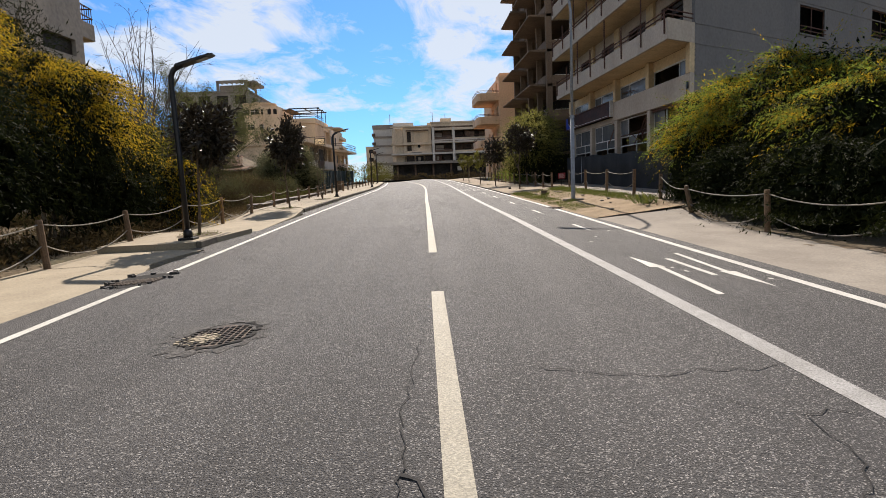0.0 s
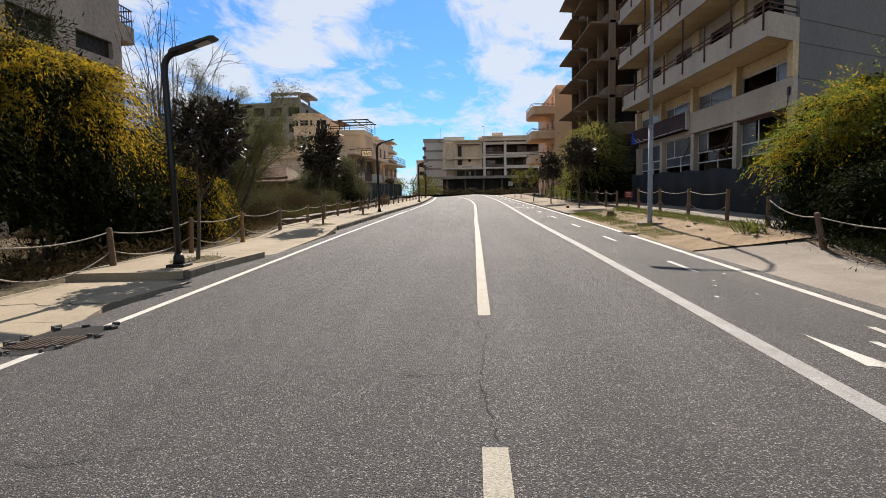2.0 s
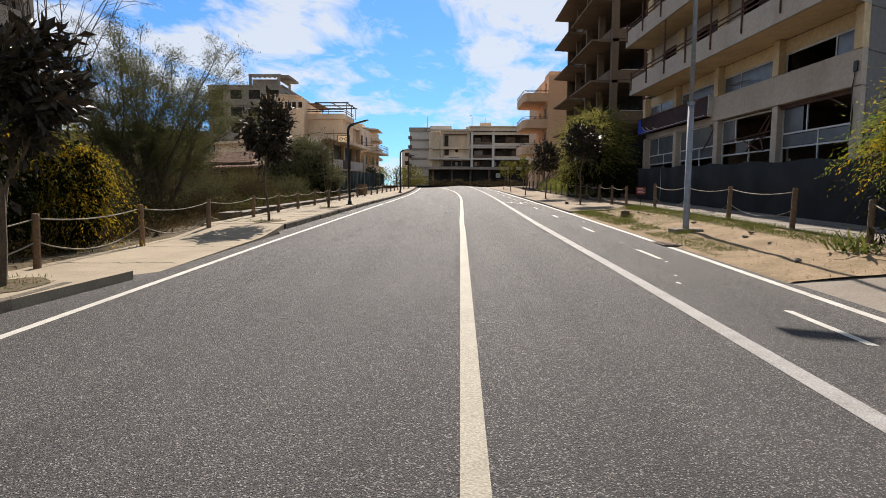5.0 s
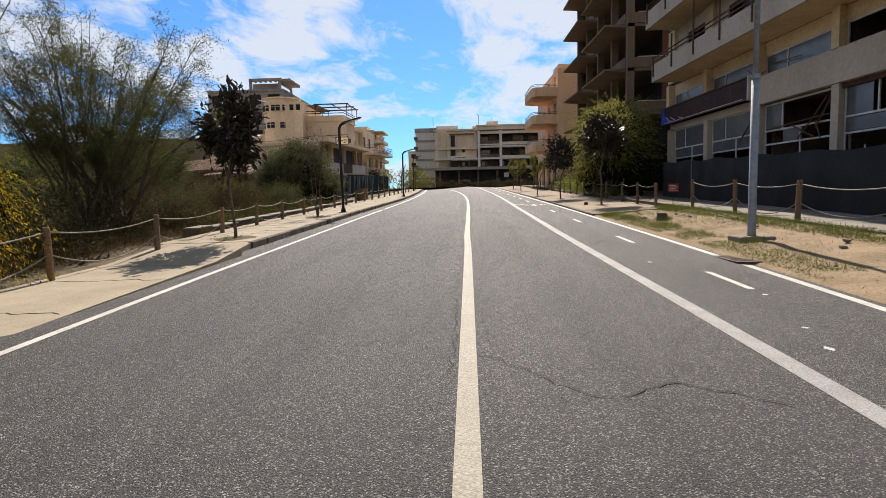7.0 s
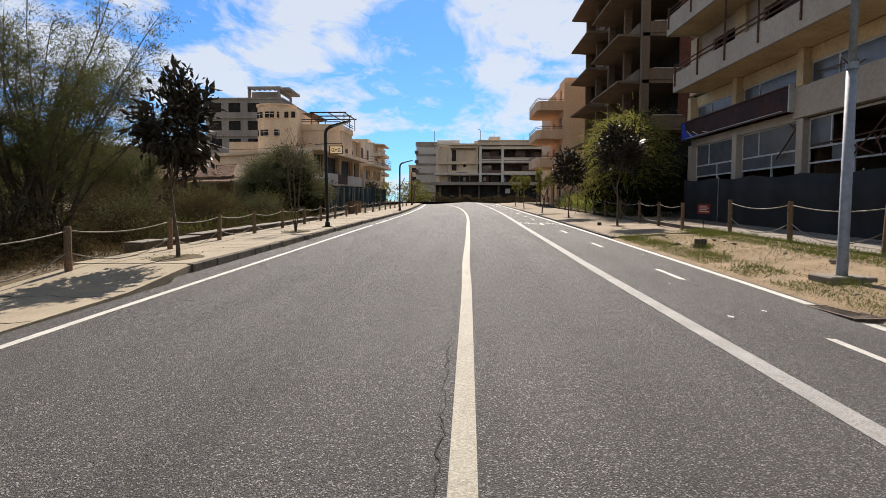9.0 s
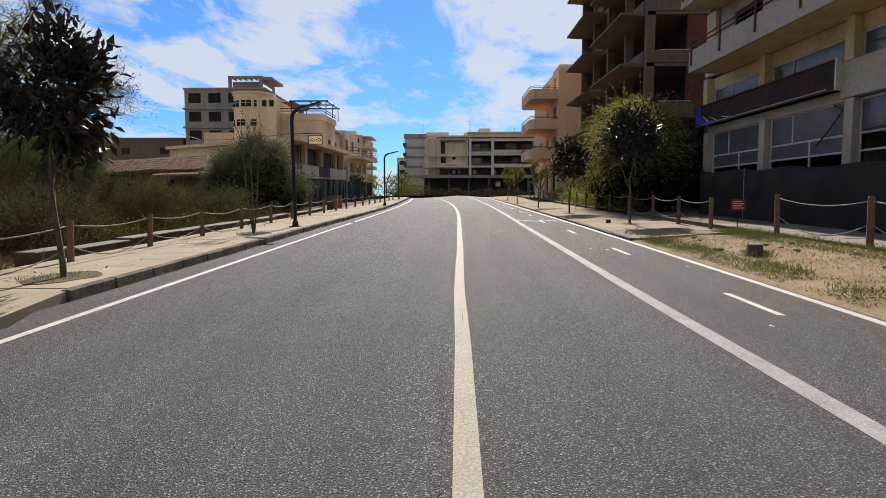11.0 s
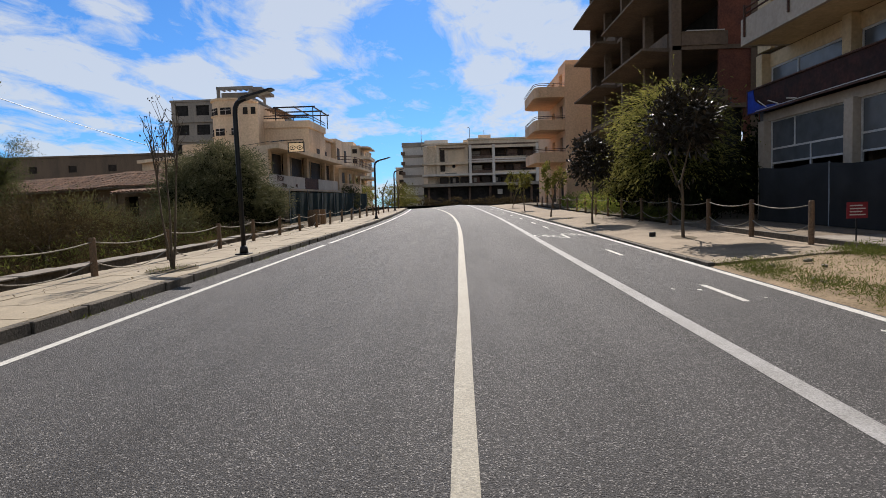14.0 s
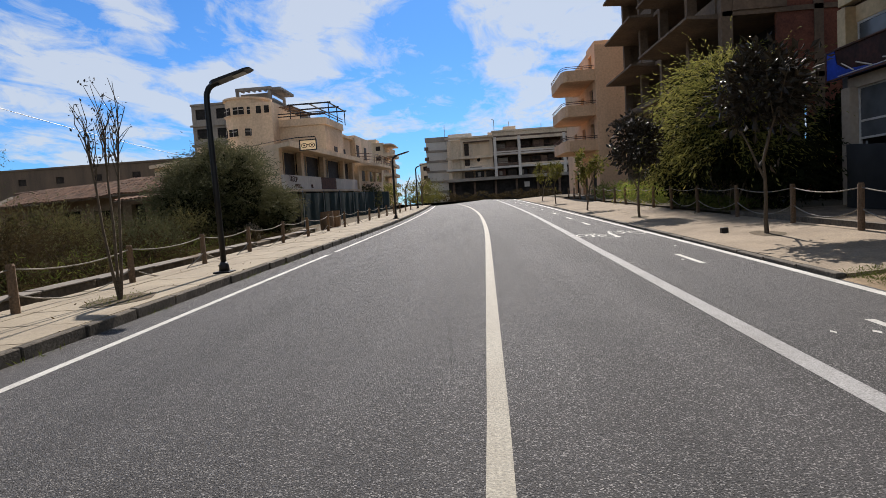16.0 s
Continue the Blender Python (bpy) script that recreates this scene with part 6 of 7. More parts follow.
# near-black wall as the shade inside the hut
hut_part("shaded_room", boxes((-18.9, -1.1, 3.6, 3.7, -0.8, 2.6)), DARKIN)
bm = bmesh.new()
vs = [bm.verts.new(p) for p in ((-19.6, 0.0, 2.46), (0.0, 0.0, 2.46), (-1.7, 2.3, 3.5), (-19.6, 2.3, 3.5), (-19.6, 5.0, 2.4), (-0.4, 5.0, 2.4))]
up_ = [bm.verts.new((v.co.x, v.co.y, v.co.z + 0.08)) for v in vs]
for f in ((0, 1, 2, 3), (3, 2, 5, 4), (1, 5, 2)):
    bm.faces.new([vs[i] for i in f][::-1]); bm.faces.new([up_[i] for i in f])
for i, j in ((0, 1), (1, 5), (5, 4)):
    bm.faces.new((vs[i], vs[j], up_[j], up_[i]))
roof = hut_part("roof_deck", bm, STONE)
bm = bmesh.new()
pts = [(0.11 * math.cos(math.pi * k / 4), 0.075 * math.sin(math.pi * k / 4)) for k in range(5)]
va = [bm.verts.new((p[0], 0.0, p[1])) for p in pts]
vb = [bm.verts.new((p[0] * 0.82, 0.44, p[1] * 0.82 + 0.012)) for p in pts]
for k in range(4):
    bm.faces.new((va[k], va[k + 1], vb[k + 1], vb[k]))
bm.faces.new(va)
TILE = bpy.data.meshes.new("tile")
bm.to_mesh(TILE); bm.free()
TILE.materials.append(TILEM)
rng = random.Random(3)
pitch = math.degrees(math.atan2(1.04, 2.3))
for r in range(6):
    for c in range(50):
        x = -0.25 - r * 0.28 - c * 0.34
        if x < -19.5:
            continue
        v = -0.06 + r * 0.39
        sag = 0.07 * noise.noise(Vector((c * 0.12, 0.0, 4.0)))
        t = link("tile", TILE, None, roof)
        t.matrix_basis = HM @ pose(x, v, 2.56 + v * 1.04 / 2.3 + sag + rng.uniform(0, 0.04), pitch, 0, rng.uniform(-6, 6)) @ Matrix.Diagonal((1.5, 1, 1.3, 1))
bm = bmesh.new()
tube(bm, [(-19.6, 2.3, 3.62), (-10, 2.3, 3.56), (-1.7, 2.3, 3.62), (0.0, 0.05, 2.6)], 0.11, sides=8)
hut_part("ridge_tiles", bm, TILEM, roof)
bm = bmesh.new()
vs = [bm.verts.new(p) for p in ((-3.6, -0.9, 2.05), (1.1, -0.9, 2.05), (1.1, 0.8, 2.4), (-3.6, 0.8, 2.4), (-3.6, -0.9, 2.12), (1.1, -0.9, 2.12), (1.1, 0.8, 2.47), (-3.6, 0.8, 2.47))]
for f in ((3, 2, 1, 0), (4, 5, 6, 7), (0, 1, 5, 4), (1, 2, 6, 5), (2, 3, 7, 6), (3, 0, 4, 7)):
    bm.faces.new([vs[i] for i in f])
porch = hut_part("porch_roof", bm, STONE, label="low lean-to roof of broken tiles")
for r in range(4):
    for c in range(13):
        t = link("tile", TILE, None, porch)
        t.matrix_basis = HM @ pose(-3.4 + c * 0.35, -0.95 + r * 0.4, 2.13 + r * 0.082 + rng.uniform(0, 0.03), 11.6, 0, rng.uniform(-6, 6)) @ Matrix.Diagonal((1.5, 1, 1.3, 1))
for x in (-3.3, 0.8):
    hut_part("porch_post", boxes((x, x + 0.13, -0.8, -0.67, -0.8, 2.1)), WOOD)

# ---------------------------------------------------------------- plants


def branch_tree(bm, base, h, seed, spread=0.45, forks=3, levels=3, r0=0.05, lean=(0, 0), first=0.4):
    """A trunk that forks; returns the ends of its twigs."""
    rg = random.Random(seed)
    tips = []

    def grow(p, d, length, r, lv):
        q = [p]
        n = 4
        for i in range(n):
            d = (d + Vector((rg.uniform(-1, 1), rg.uniform(-1, 1), rg.uniform(-0.3, 0.6))) * 0.09).normalized()
            q.append(q[-1] + d * length / n)
        tube(bm, q, [r * (1 - 0.45 * i / n) for i in range(n + 1)], sides=6 if lv < 2 else 4, cap=False)
        if lv >= levels:
            tips.extend(q[1:])
            return
        for k in range(forks):
            a = 2 * math.pi * (k + rg.random() * 0.7) / forks
            nd = (d + Vector((math.cos(a), math.sin(a), rg.uniform(-0.1, 0.3))) * spread * rg.uniform(0.7, 1.4)).normalized()
            grow(q[-1 - (k % 2)], nd, length * rg.uniform(0.55, 0.85), r * 0.55, lv + 1)
        tips.append(q[-1])

    grow(Vector(base), Vector((lean[0], lean[1], 1)).normalized(), h * first, r0, 0)
    return tips


def street_tree(x, y, z, h, crown, material, n, leaf, seed, label, name="street_tree", aspect=0.42, trunk_r=0.05, dense=0.5, lean=(0, 0)):
    e = thing(name, (x, y, z), label, "tree")
    bm = bmesh.new()
    tips = branch_tree(bm, (x, y, z - 0.1), h * 0.84, seed, r0=trunk_r, first=0.5, levels=2, spread=0.42, lean=(lean[0] / h, lean[1] / h))
    part("trunk", bm, BARK, e, smooth=True)
    rg = np.random.default_rng(seed)
    c = (x + lean[0], y + lean[1], z + h - crown[2] * 0.95)
    p = blob_points(rg, c, crown, n, shell=dense)
    t = np.array([tuple(v) for v in tips])
    extra = t[rg.integers(0, len(t), n // 5)] + rg.normal(size=(n // 5, 3)) * 0.12
    leaves("crown", material, e, np.concatenate([p, extra]), leaf, aspect=aspect, seed=seed, out=c)
    return e


street_tree(-5.72, 14.1, lp(-5.72, 14.1, 0.06), 3.2, (0.72, 0.72, 0.66), L_MAG, 1700, 0.17, 11, "young magnolia tree with dark glossy leaves at the kerb", lean=(0.34, 0.0))
street_tree(-5.88, 24.4, lp(-5.88, 24.4, 0.06), 3.75, (0.72, 0.72, 1.0), L_MAG, 1700, 0.19, 12, "young magnolia tree with dark glossy leaves at the kerb")
street_tree(6.1, 36.6, rp(6.1, 36.6), 4.1, (0.74, 0.74, 0.98), L_MAG, 1900, 0.19, 13, "dark-leaved magnolia tree on the pavement")
street_tree(5.6, 45.0, rp(5.6, 45.0), 3.6, (0.85, 0.85, 0.85), L_MAG, 1700, 0.20, 14, "dark-leaved magnolia tree on the pavement")
for i, (y, h) in enumerate(((53.2, 3.2), (66.0, 3.2), (76.0, 3.4))):
    street_tree(5.15, y, rp(5.15, y), h, (0.5, 0.5, 0.8), L_YNG, 620, 0.17, 20 + i, "thin young street tree with light green leaves")

street_tree(-12.8, 19.2, climb(19.2), 7.4, (0.9, 0.9, 1.5), L_MIMD, 2600, 0.16, 27, "dark conifer rising behind the mimosa", name="conifer_tree", aspect=0.16, trunk_r=0.09, dense=0.2)

# bare sapling of several stems
sp = thing("bare_sapling", (-5.85, 32.2, lp(-5.85, 32.2, 0.06)), "bare sapling with three thin stems and a few dead leaves", "tree")
rng = random.Random(9)
tips = []
for k, (dx, dy, hh) in enumerate(((-0.32, 0.0, 3.6), (-0.12, 0.15, 3.75), (0.25, -0.05, 3.7))):
    bm = bmesh.new()
    b = Vector((-5.85, 32.2, lp(-5.85, 32.2, 0.05)))
    q = [b + Vector((dx * f ** 0.8 + rng.uniform(-0.02, 0.02), dy * f, hh * 0.75 * f)) for f in (0, 0.2, 0.45, 0.7, 1.0)]
    tube(bm, q, [0.03, 0.025, 0.02, 0.016, 0.012], sides=6, cap=False)
    twigs_ = []
    for j in range(15):
        s = q[3].lerp(q[4], rng.random())
        tq = [s, s + Vector((rng.uniform(-0.12, 0.12), rng.uniform(-0.1, 0.1), rng.uniform(0.25, 0.4))), s + Vector((rng.uniform(-0.2, 0.2), rng.uniform(-0.2, 0.2), rng.uniform(0.5, 0.85)))]
        twigs_.append(tq)
        tips += tq[1:]
    stem = part("stem", bm, BARK, sp, smooth=True)
    for tq in twigs_:
        part("twig", tube(bmesh.new(), tq, [0.008, 0.006, 0.004], sides=4, cap=False), BARK, stem)
rg = np.random.default_rng(3)
t = np.array([tuple(v) for v in tips])
leaves("dead_leaves", L_MAG, sp, t[rg.integers(0, len(t), 170)] + rg.normal(size=(170, 3)) * 0.04, 0.055, seed=4)


def frond_points(rg, blobs, n_frond, per, length, sag, top=None, clump=None):
    """Points along drooping fronds that spring from the outer part of ellipsoids, and the way each runs.
    clump: fronds of one kind keep together, the higher the sparser."""
    tot = sum(b[6] for b in blobs)
    out, ways = [], []
    for b in blobs:
        k = int(n_frond * b[6] / tot)
        d = rg.normal(size=(k, 3)); d /= np.linalg.norm(d, axis=1, keepdims=True)
        d[:, 2] = np.where(d[:, 2] < -0.35, -d[:, 2], d[:, 2])
        if top is not None:
            d = d[d[:, 2] > rg.normal(top, 0.25, len(d))]
        k = len(d)
        lump = np.array([0.82 + 0.34 * noise.noise(Vector((v[0] * 2.2 + b[0], v[1] * 2.2 + b[1], v[2] * 2.2))) for v in d])[:, None]
        s = d * np.array(b[3:6]) * lump + np.array((b[0], b[1], climb(b[1]) + b[2]))
        if clump is not None:
            keep = np.array([noise.noise(Vector(v) * 1.5 + Vector((0, 0, b[0]))) for v in s]) > rg.normal(clump, 0.08, k)
            s, d = s[keep], d[keep]
            k = len(s)
        a = rg.random(k) * 6.283
        go = d * 0.8 + np.stack([np.cos(a), np.sin(a), np.zeros(k)], 1) * 0.7
        go[:, 2] += 0.25
        L = length * (0.6 + 0.8 * rg.random((k, 1)))
        f = np.linspace(0, 1, per)[None, :, None]
        p = s[:, None, :] + go[:, None, :] * f * L[:, None, :]
        p[:, :, 2] -= sag * (f[:, :, 0] * L) ** 2 / max(length, 0.01)
        w = np.gradient(p, axis=1)
        w = (w / (np.linalg.norm(w, axis=2, keepdims=True) + 1e-9)).reshape(-1, 3)
        p += rg.normal(size=p.shape) * 0.022
        p = p.reshape(-1, 3)
        p[:, 2] = np.maximum(p[:, 2], climb(b[1]) - 0.05 + rg.random(len(p)) * 0.15)
        out.append(p)
        ways.append(w)
    return np.concatenate(out), np.concatenate(ways)


def feathery(e, blobs, specs, seed):
    for pname, material, nf, per, size, length, sag, top, *clump in specs:
        rg = np.random.default_rng(seed + len(pname))
        p, w = frond_points(rg, blobs, nf, per, length, sag, top, *clump)
        leaves(pname, material, e, p, size, aspect=0.26, droop=0.15, seed=seed, dirs=w)


def bush(name, blobs, specs, label, seed, stems=0, category="bush", core=0):
    """blobs: (x, y, z, rx, ry, rz, share); specs: (part, material, leaves, size, aspect, droop)."""
    x, y, z = blobs[0][:3]
    base = climb(y)
    e = thing(name, (x, y, base), label, category)
    rg = np.random.default_rng(seed)
    if stems:
        r2 = random.Random(seed)
        for k in range(stems):
            bm = bmesh.new()
            b = r2.choice(blobs)
            q0 = Vector((b[0] + r2.uniform(-0.3, 0.3) * b[3], b[1] + r2.uniform(-0.3, 0.3) * b[4], climb(b[1]) - 0.1))
            q2 = Vector((b[0] + r2.uniform(-0.6, 0.6) * b[3], b[1] + r2.uniform(-0.6, 0.6) * b[4], climb(b[1]) + b[2] + r2.uniform(0, 0.6) * b[5]))
            tube(bm, [q0, q0.lerp(q2, 0.5) + Vector((r2.uniform(-0.15, 0.15), r2.uniform(-0.15, 0.15), 0)), q2], [0.045, 0.03, 0.012], sides=5, cap=False)
            part("stem", bm, BARK, e, smooth=True)
    tot = sum(b[6] for b in blobs)
    # near-black leaves in the middle paint the bush's inner shade
    if core:
        pts = []
        for b in blobs:
            q = rg.normal(size=(int(core * b[6] / tot), 3))
            q = q / np.linalg.norm(q, axis=1, keepdims=True) * (0.45 + 0.33 * rg.random((len(q), 1)))
            q = q * np.array(b[3:6]) + np.array((b[0], b[1], climb(b[1]) + b[2]))
            q[:, 2] = np.maximum(q[:, 2], climb(b[1]) - 0.1 + rg.random(len(q)) * 0.2)
            pts.append(q)
        leaves("shade_core", L_DARK, e, np.concatenate(pts), 0.34, aspect=0.6, seed=seed + 5)
    for pname, material, n, size, aspect, droop, top in specs:
        pts = []
        for b in blobs:
            k = int(n * b[6] / tot)
            p = blob_points(rg, (b[0], b[1], climb(b[1]) + b[2]), (b[3], b[4], b[5]), k)
            if top:          # blossom sits on the upper, outer side
                keep = (p[:, 2] - (climb(b[1]) + b[2])) / b[5] > rg.normal(top - 0.3, 0.35, len(p))
                p = p[keep]
            p[:, 2] = np.maximum(p[:, 2], climb(b[1]) - 0.1 + rg.random(len(p)) * 0.15)
            pts.append(p)
        leaves(pname, material, e, np.concatenate(pts), size, aspect=aspect, droop=droop, seed=seed + len(pname))
    return e


# flowering mimosa beside the left pavement, and on the right before the white building
B1 = [(-9.4, 14.6, 2.5, 1.5, 2.2, 2.2, 5), (-11.2, 13.2, 3.3, 2.0, 2.4, 2.6, 5), (-8.9, 10.4, 1.8, 1.2, 2.4, 2.0, 4), (-9.6, 6.5, 2.1, 1.7, 2.4, 2.2, 3), (-9.7, 18.2, 1.6, 1.4, 1.9, 1.7, 3), (-8.9, 16.4, 0.9, 0.9, 2.0, 1.2, 2)]
e = bush("mimosa_bush", B1, [("leaf_mass", L_DARK, 9000, 0.14, 0.4, 0.5, 0)], "large mimosa bush with yellow blossom over green darkened for shade", 31, stems=26, core=16000)
# shade-coloured fronds all over, sunlit olive ones only on the upper side
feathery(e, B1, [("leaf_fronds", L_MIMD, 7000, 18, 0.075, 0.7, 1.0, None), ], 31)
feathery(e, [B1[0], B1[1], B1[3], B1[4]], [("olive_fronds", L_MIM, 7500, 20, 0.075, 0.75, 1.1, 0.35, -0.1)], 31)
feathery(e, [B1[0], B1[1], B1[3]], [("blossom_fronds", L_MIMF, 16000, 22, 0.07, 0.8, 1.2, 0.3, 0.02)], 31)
B2 = [(-8.1, 18.9, 1.2, 0.55, 0.8, 0.85, 2), (-8.1, 18.7, 0.5, 0.6, 0.8, 0.7, 1)]
e = bush("mimosa_bush", B2, [("leaf_mass", L_DARK, 900, 0.14, 0.4, 0.5, 0)], "small mimosa bush with drooping yellow blossom", 32, stems=6, core=1100)
# same split: shade-dark fronds, sunlit olive towards the top
feathery(e, B2, [("leaf_fronds", L_MIMD, 500, 16, 0.07, 0.5, 1.1, None), ("olive_fronds", L_MIM, 350, 18, 0.07, 0.55, 1.4, 0.0), ("blossom_fronds", L_MIMF, 420, 20, 0.065, 0.6, 1.6, 0.1)], 32)
B3 = [(10.7, 15.6, 2.4, 2.1, 2.2, 1.95, 5), (9.7, 18.0, 2.25, 1.4, 1.6, 1.7, 4), (12.8, 13.4, 2.45, 2.6, 2.3, 2.05, 5), (9.6, 12.4, 1.6, 1.5, 2.2, 1.6, 3), (11.4, 9.4, 2.0, 2.2, 2.2, 2.0, 3), (8.6, 17.6, 1.7, 0.85, 1.2, 1.35, 3), (8.1, 14.6, 0.7, 0.75, 1.7, 1.1, 3), (8.0, 11.2, 0.7, 0.75, 2.0, 1.1, 3), (8.2, 6.5, 0.7, 0.8, 2.4, 1.2, 3), (8.0, 17.0, 0.5, 0.5, 0.9, 0.8, 1)]
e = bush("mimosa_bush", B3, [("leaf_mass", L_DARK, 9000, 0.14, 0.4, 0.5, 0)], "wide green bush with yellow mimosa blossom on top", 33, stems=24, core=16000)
# fronds darkened for the shaded foot; green and olive paint the lit top
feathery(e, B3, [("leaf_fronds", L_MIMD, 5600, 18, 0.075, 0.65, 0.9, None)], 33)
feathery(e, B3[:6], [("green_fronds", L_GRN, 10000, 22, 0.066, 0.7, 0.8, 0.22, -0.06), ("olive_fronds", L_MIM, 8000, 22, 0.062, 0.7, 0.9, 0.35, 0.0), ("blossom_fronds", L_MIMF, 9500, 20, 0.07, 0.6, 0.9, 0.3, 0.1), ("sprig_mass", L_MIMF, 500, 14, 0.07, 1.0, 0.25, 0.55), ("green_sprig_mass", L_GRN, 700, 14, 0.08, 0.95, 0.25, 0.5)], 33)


def wispy_tree(x, y, h, spread, n_stem, seed, label, leafn, material, name="wispy_tree", twigs=16, r0=0.04, wide=0.35, shoots=3, arch=1.6):
    """Many thin stems from one foot that arch outwards, with side shoots and fine drooping foliage."""
    e = thing(name, (x, y, climb(y)), label, "tree")
    rg = random.Random(seed)
    bm = bmesh.new()
    tips = []
    for k in range(n_stem):
        a, rr = rg.uniform(0, 2 * math.pi), rg.uniform(0.1, 1.0) ** 0.7
        q = [Vector((x + rg.uniform(-wide, wide), y + rg.uniform(-wide, wide), climb(y) - 0.15))]
        top = h * rg.uniform(0.55, 1.0)
        wob = [rg.uniform(-0.12, 0.12) for _ in range(4)]
        for i in range(1, 10):
            f = i / 9
            q.append(Vector((q[0].x + math.cos(a) * spread * rr * f ** arch + wob[0] * math.sin(f * 7) + wob[1] * f + rg.uniform(-0.04, 0.04),
                             q[0].y + math.sin(a) * spread * rr * f ** arch + wob[2] * math.sin(f * 6 + 1) + rg.uniform(-0.04, 0.04),
                             climb(y) + top * (f - 0.2 * rr * f * f))))
        tube(bm, q, [r0 * (1 - 0.9 * i / 9) + 0.003 for i in range(10)], sides=5, cap=False)
        for j in range(twigs):
            i = rg.randrange(3, 9)
            p = q[i].lerp(q[i + 1], rg.random())
            d = (q[i + 1] - q[i]).normalized() + Vector((rg.uniform(-1, 1), rg.uniform(-1, 1), rg.uniform(-0.3, 0.4))) * 0.8
            d.normalize()
            L = rg.uniform(0.4, 1.2)
            w = [p + d * L * g + Vector((0, 0, -0.35 * L * g * g)) for g in (0, 0.35, 0.7, 1.0)]
            tube(bm, w, [0.008, 0.006, 0.005, 0.003], sides=3, cap=False)
            tips += w[1:]
            for m in range(shoots):
                p2 = w[1].lerp(w[3], rg.random())
                d2 = (d + Vector((rg.uniform(-1, 1), rg.uniform(-1, 1), rg.uniform(-0.9, 0.5)))).normalized()
                l2 = rg.uniform(0.2, 0.5)
                w2 = [p2, p2 + d2 * l2 * 0.5, p2 + d2 * l2 + Vector((0, 0, -0.08))]
                tube(bm, w2, [0.004, 0.003, 0.002], sides=3, cap=False)
                tips += w2
    part("branch_mass", bm, TWIG, e)
    if leafn:
        r2 = np.random.default_rng(seed)
        t = np.array([tuple(v) for v in tips])
        leaves("foliage", material, e, t[r2.integers(0, len(t), leafn)] + r2.normal(size=(leafn, 3)) * 0.10, 0.09, aspect=0.15, droop=0.35, seed=seed)
    return e


wispy_tree(-9.8, 20.2, 8.2, 1.9, 30, 41, "tall bare shrub with thin upright whips", 0, L_TAM, name="bare_shrub", twigs=7, r0=0.026, shoots=2)
wispy_tree(-11.2, 27.2, 6.9, 4.2, 50, 42, "wide tamarisk with fine wispy branches", 120000, L_TMK, name="tamarisk_tree", twigs=20, wide=0.7, arch=1.15)
wispy_tree(-15.6, 37.6, 3.7, 1.8, 32, 43, "low wide tamarisk with fine drooping branches", 80000, L_TMK, name="tamarisk_tree", wide=0.8, arch=1.1)
OB = [(-10.9, 47.0, 1.9, 1.8, 2.6, 2.1, 5), (-11.6, 45.4, 1.2, 1.5, 1.8, 1.5, 3), (-9.9, 49.6, 0.9, 0.7, 1.6, 1.1, 3), (-12.4, 48.6, 1.8, 1.6, 2.0, 1.8, 3)]
e = bush("olive_bush", OB, [("leaf_mass", L_OLI, 34000, 0.12, 0.24, 0.1, 0)], "round grey-green olive bush in the field", 34, stems=16, core=3000)
feathery(e, OB, [("leaf_sprays", L_OLI, 3600, 12, 0.10, 0.5, 0.2, None), ("pale_leaf_sprays", L_OLP, 2600, 12, 0.10, 0.5, 0.2, 0.1)], 34)
GB = [(-33.0, 52.0, 2.3, 3.2, 3.0, 2.4, 4), (-24.0, 41.5, 0.6, 2.2, 2.6, 1.2, 3), (-29.0, 47.0, 1.6, 3.5, 3.0, 2.0, 3)]
e = bush("green_thicket", GB, [("leaf_mass", L_OLI, 26000, 0.14, 0.24, 0.1, 0)], "dull green thicket beside the hut", 44, stems=10, core=3000)
feathery(e, GB, [("leaf_sprays", L_TAM, 2600, 12, 0.12, 0.6, 0.3, None), ("green_leaf_sprays", L_GRN, 1200, 12, 0.11, 0.6, 0.3, 0.2)], 44)
B4 = [(8.8, 45.6, 3.0, 1.3, 2.6, 2.5, 5), (8.3, 43.4, 2.4, 0.9, 1.9, 1.9, 3), (9.3, 43.0, 1.3, 1.0, 2.0, 1.4, 2), (8.4, 48.6, 1.6, 1.2, 1.6, 1.6, 2)]
e = bush("climber_bush", B4, [("leaf_mass", L_DARK, 1500, 0.2, 0.35, 0.5, 0)], "tall green bamboo-like shrub before the tower", 35, stems=22, core=2500)
# shade painted as near-black fronds; bright bamboo only where sun reaches
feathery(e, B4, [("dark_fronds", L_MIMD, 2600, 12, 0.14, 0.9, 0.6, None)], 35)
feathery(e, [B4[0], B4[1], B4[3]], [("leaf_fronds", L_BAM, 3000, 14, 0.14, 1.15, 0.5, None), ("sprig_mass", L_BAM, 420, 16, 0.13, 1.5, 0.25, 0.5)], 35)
# added to close the bright alley gap, its shade put into the leaf colour
bush("alley_thicket", [(14.0, 46.5, 2.0, 2.2, 2.4, 2.6, 3), (19.0, 47.0, 2.6, 3.0, 2.5, 3.4, 3), (24.5, 47.0, 3.0, 3.4, 2.5, 3.8, 3)], [("leaf_mass", L_MIMD, 14000, 0.2, 0.4, 0.3, 0)], "thicket in the gap between two buildings, coloured as shade", 46, stems=10, core=5000)
bush("hedge", [(9.2, y, 0.5, 1.2, 2.4, 0.8, 1) for y in (53, 57, 61, 65, 69)], [("leaf_mass", L_GRN, 7000, 0.13, 0.3, 0.1, 0)], "low green hedge behind the rope fence", 36)
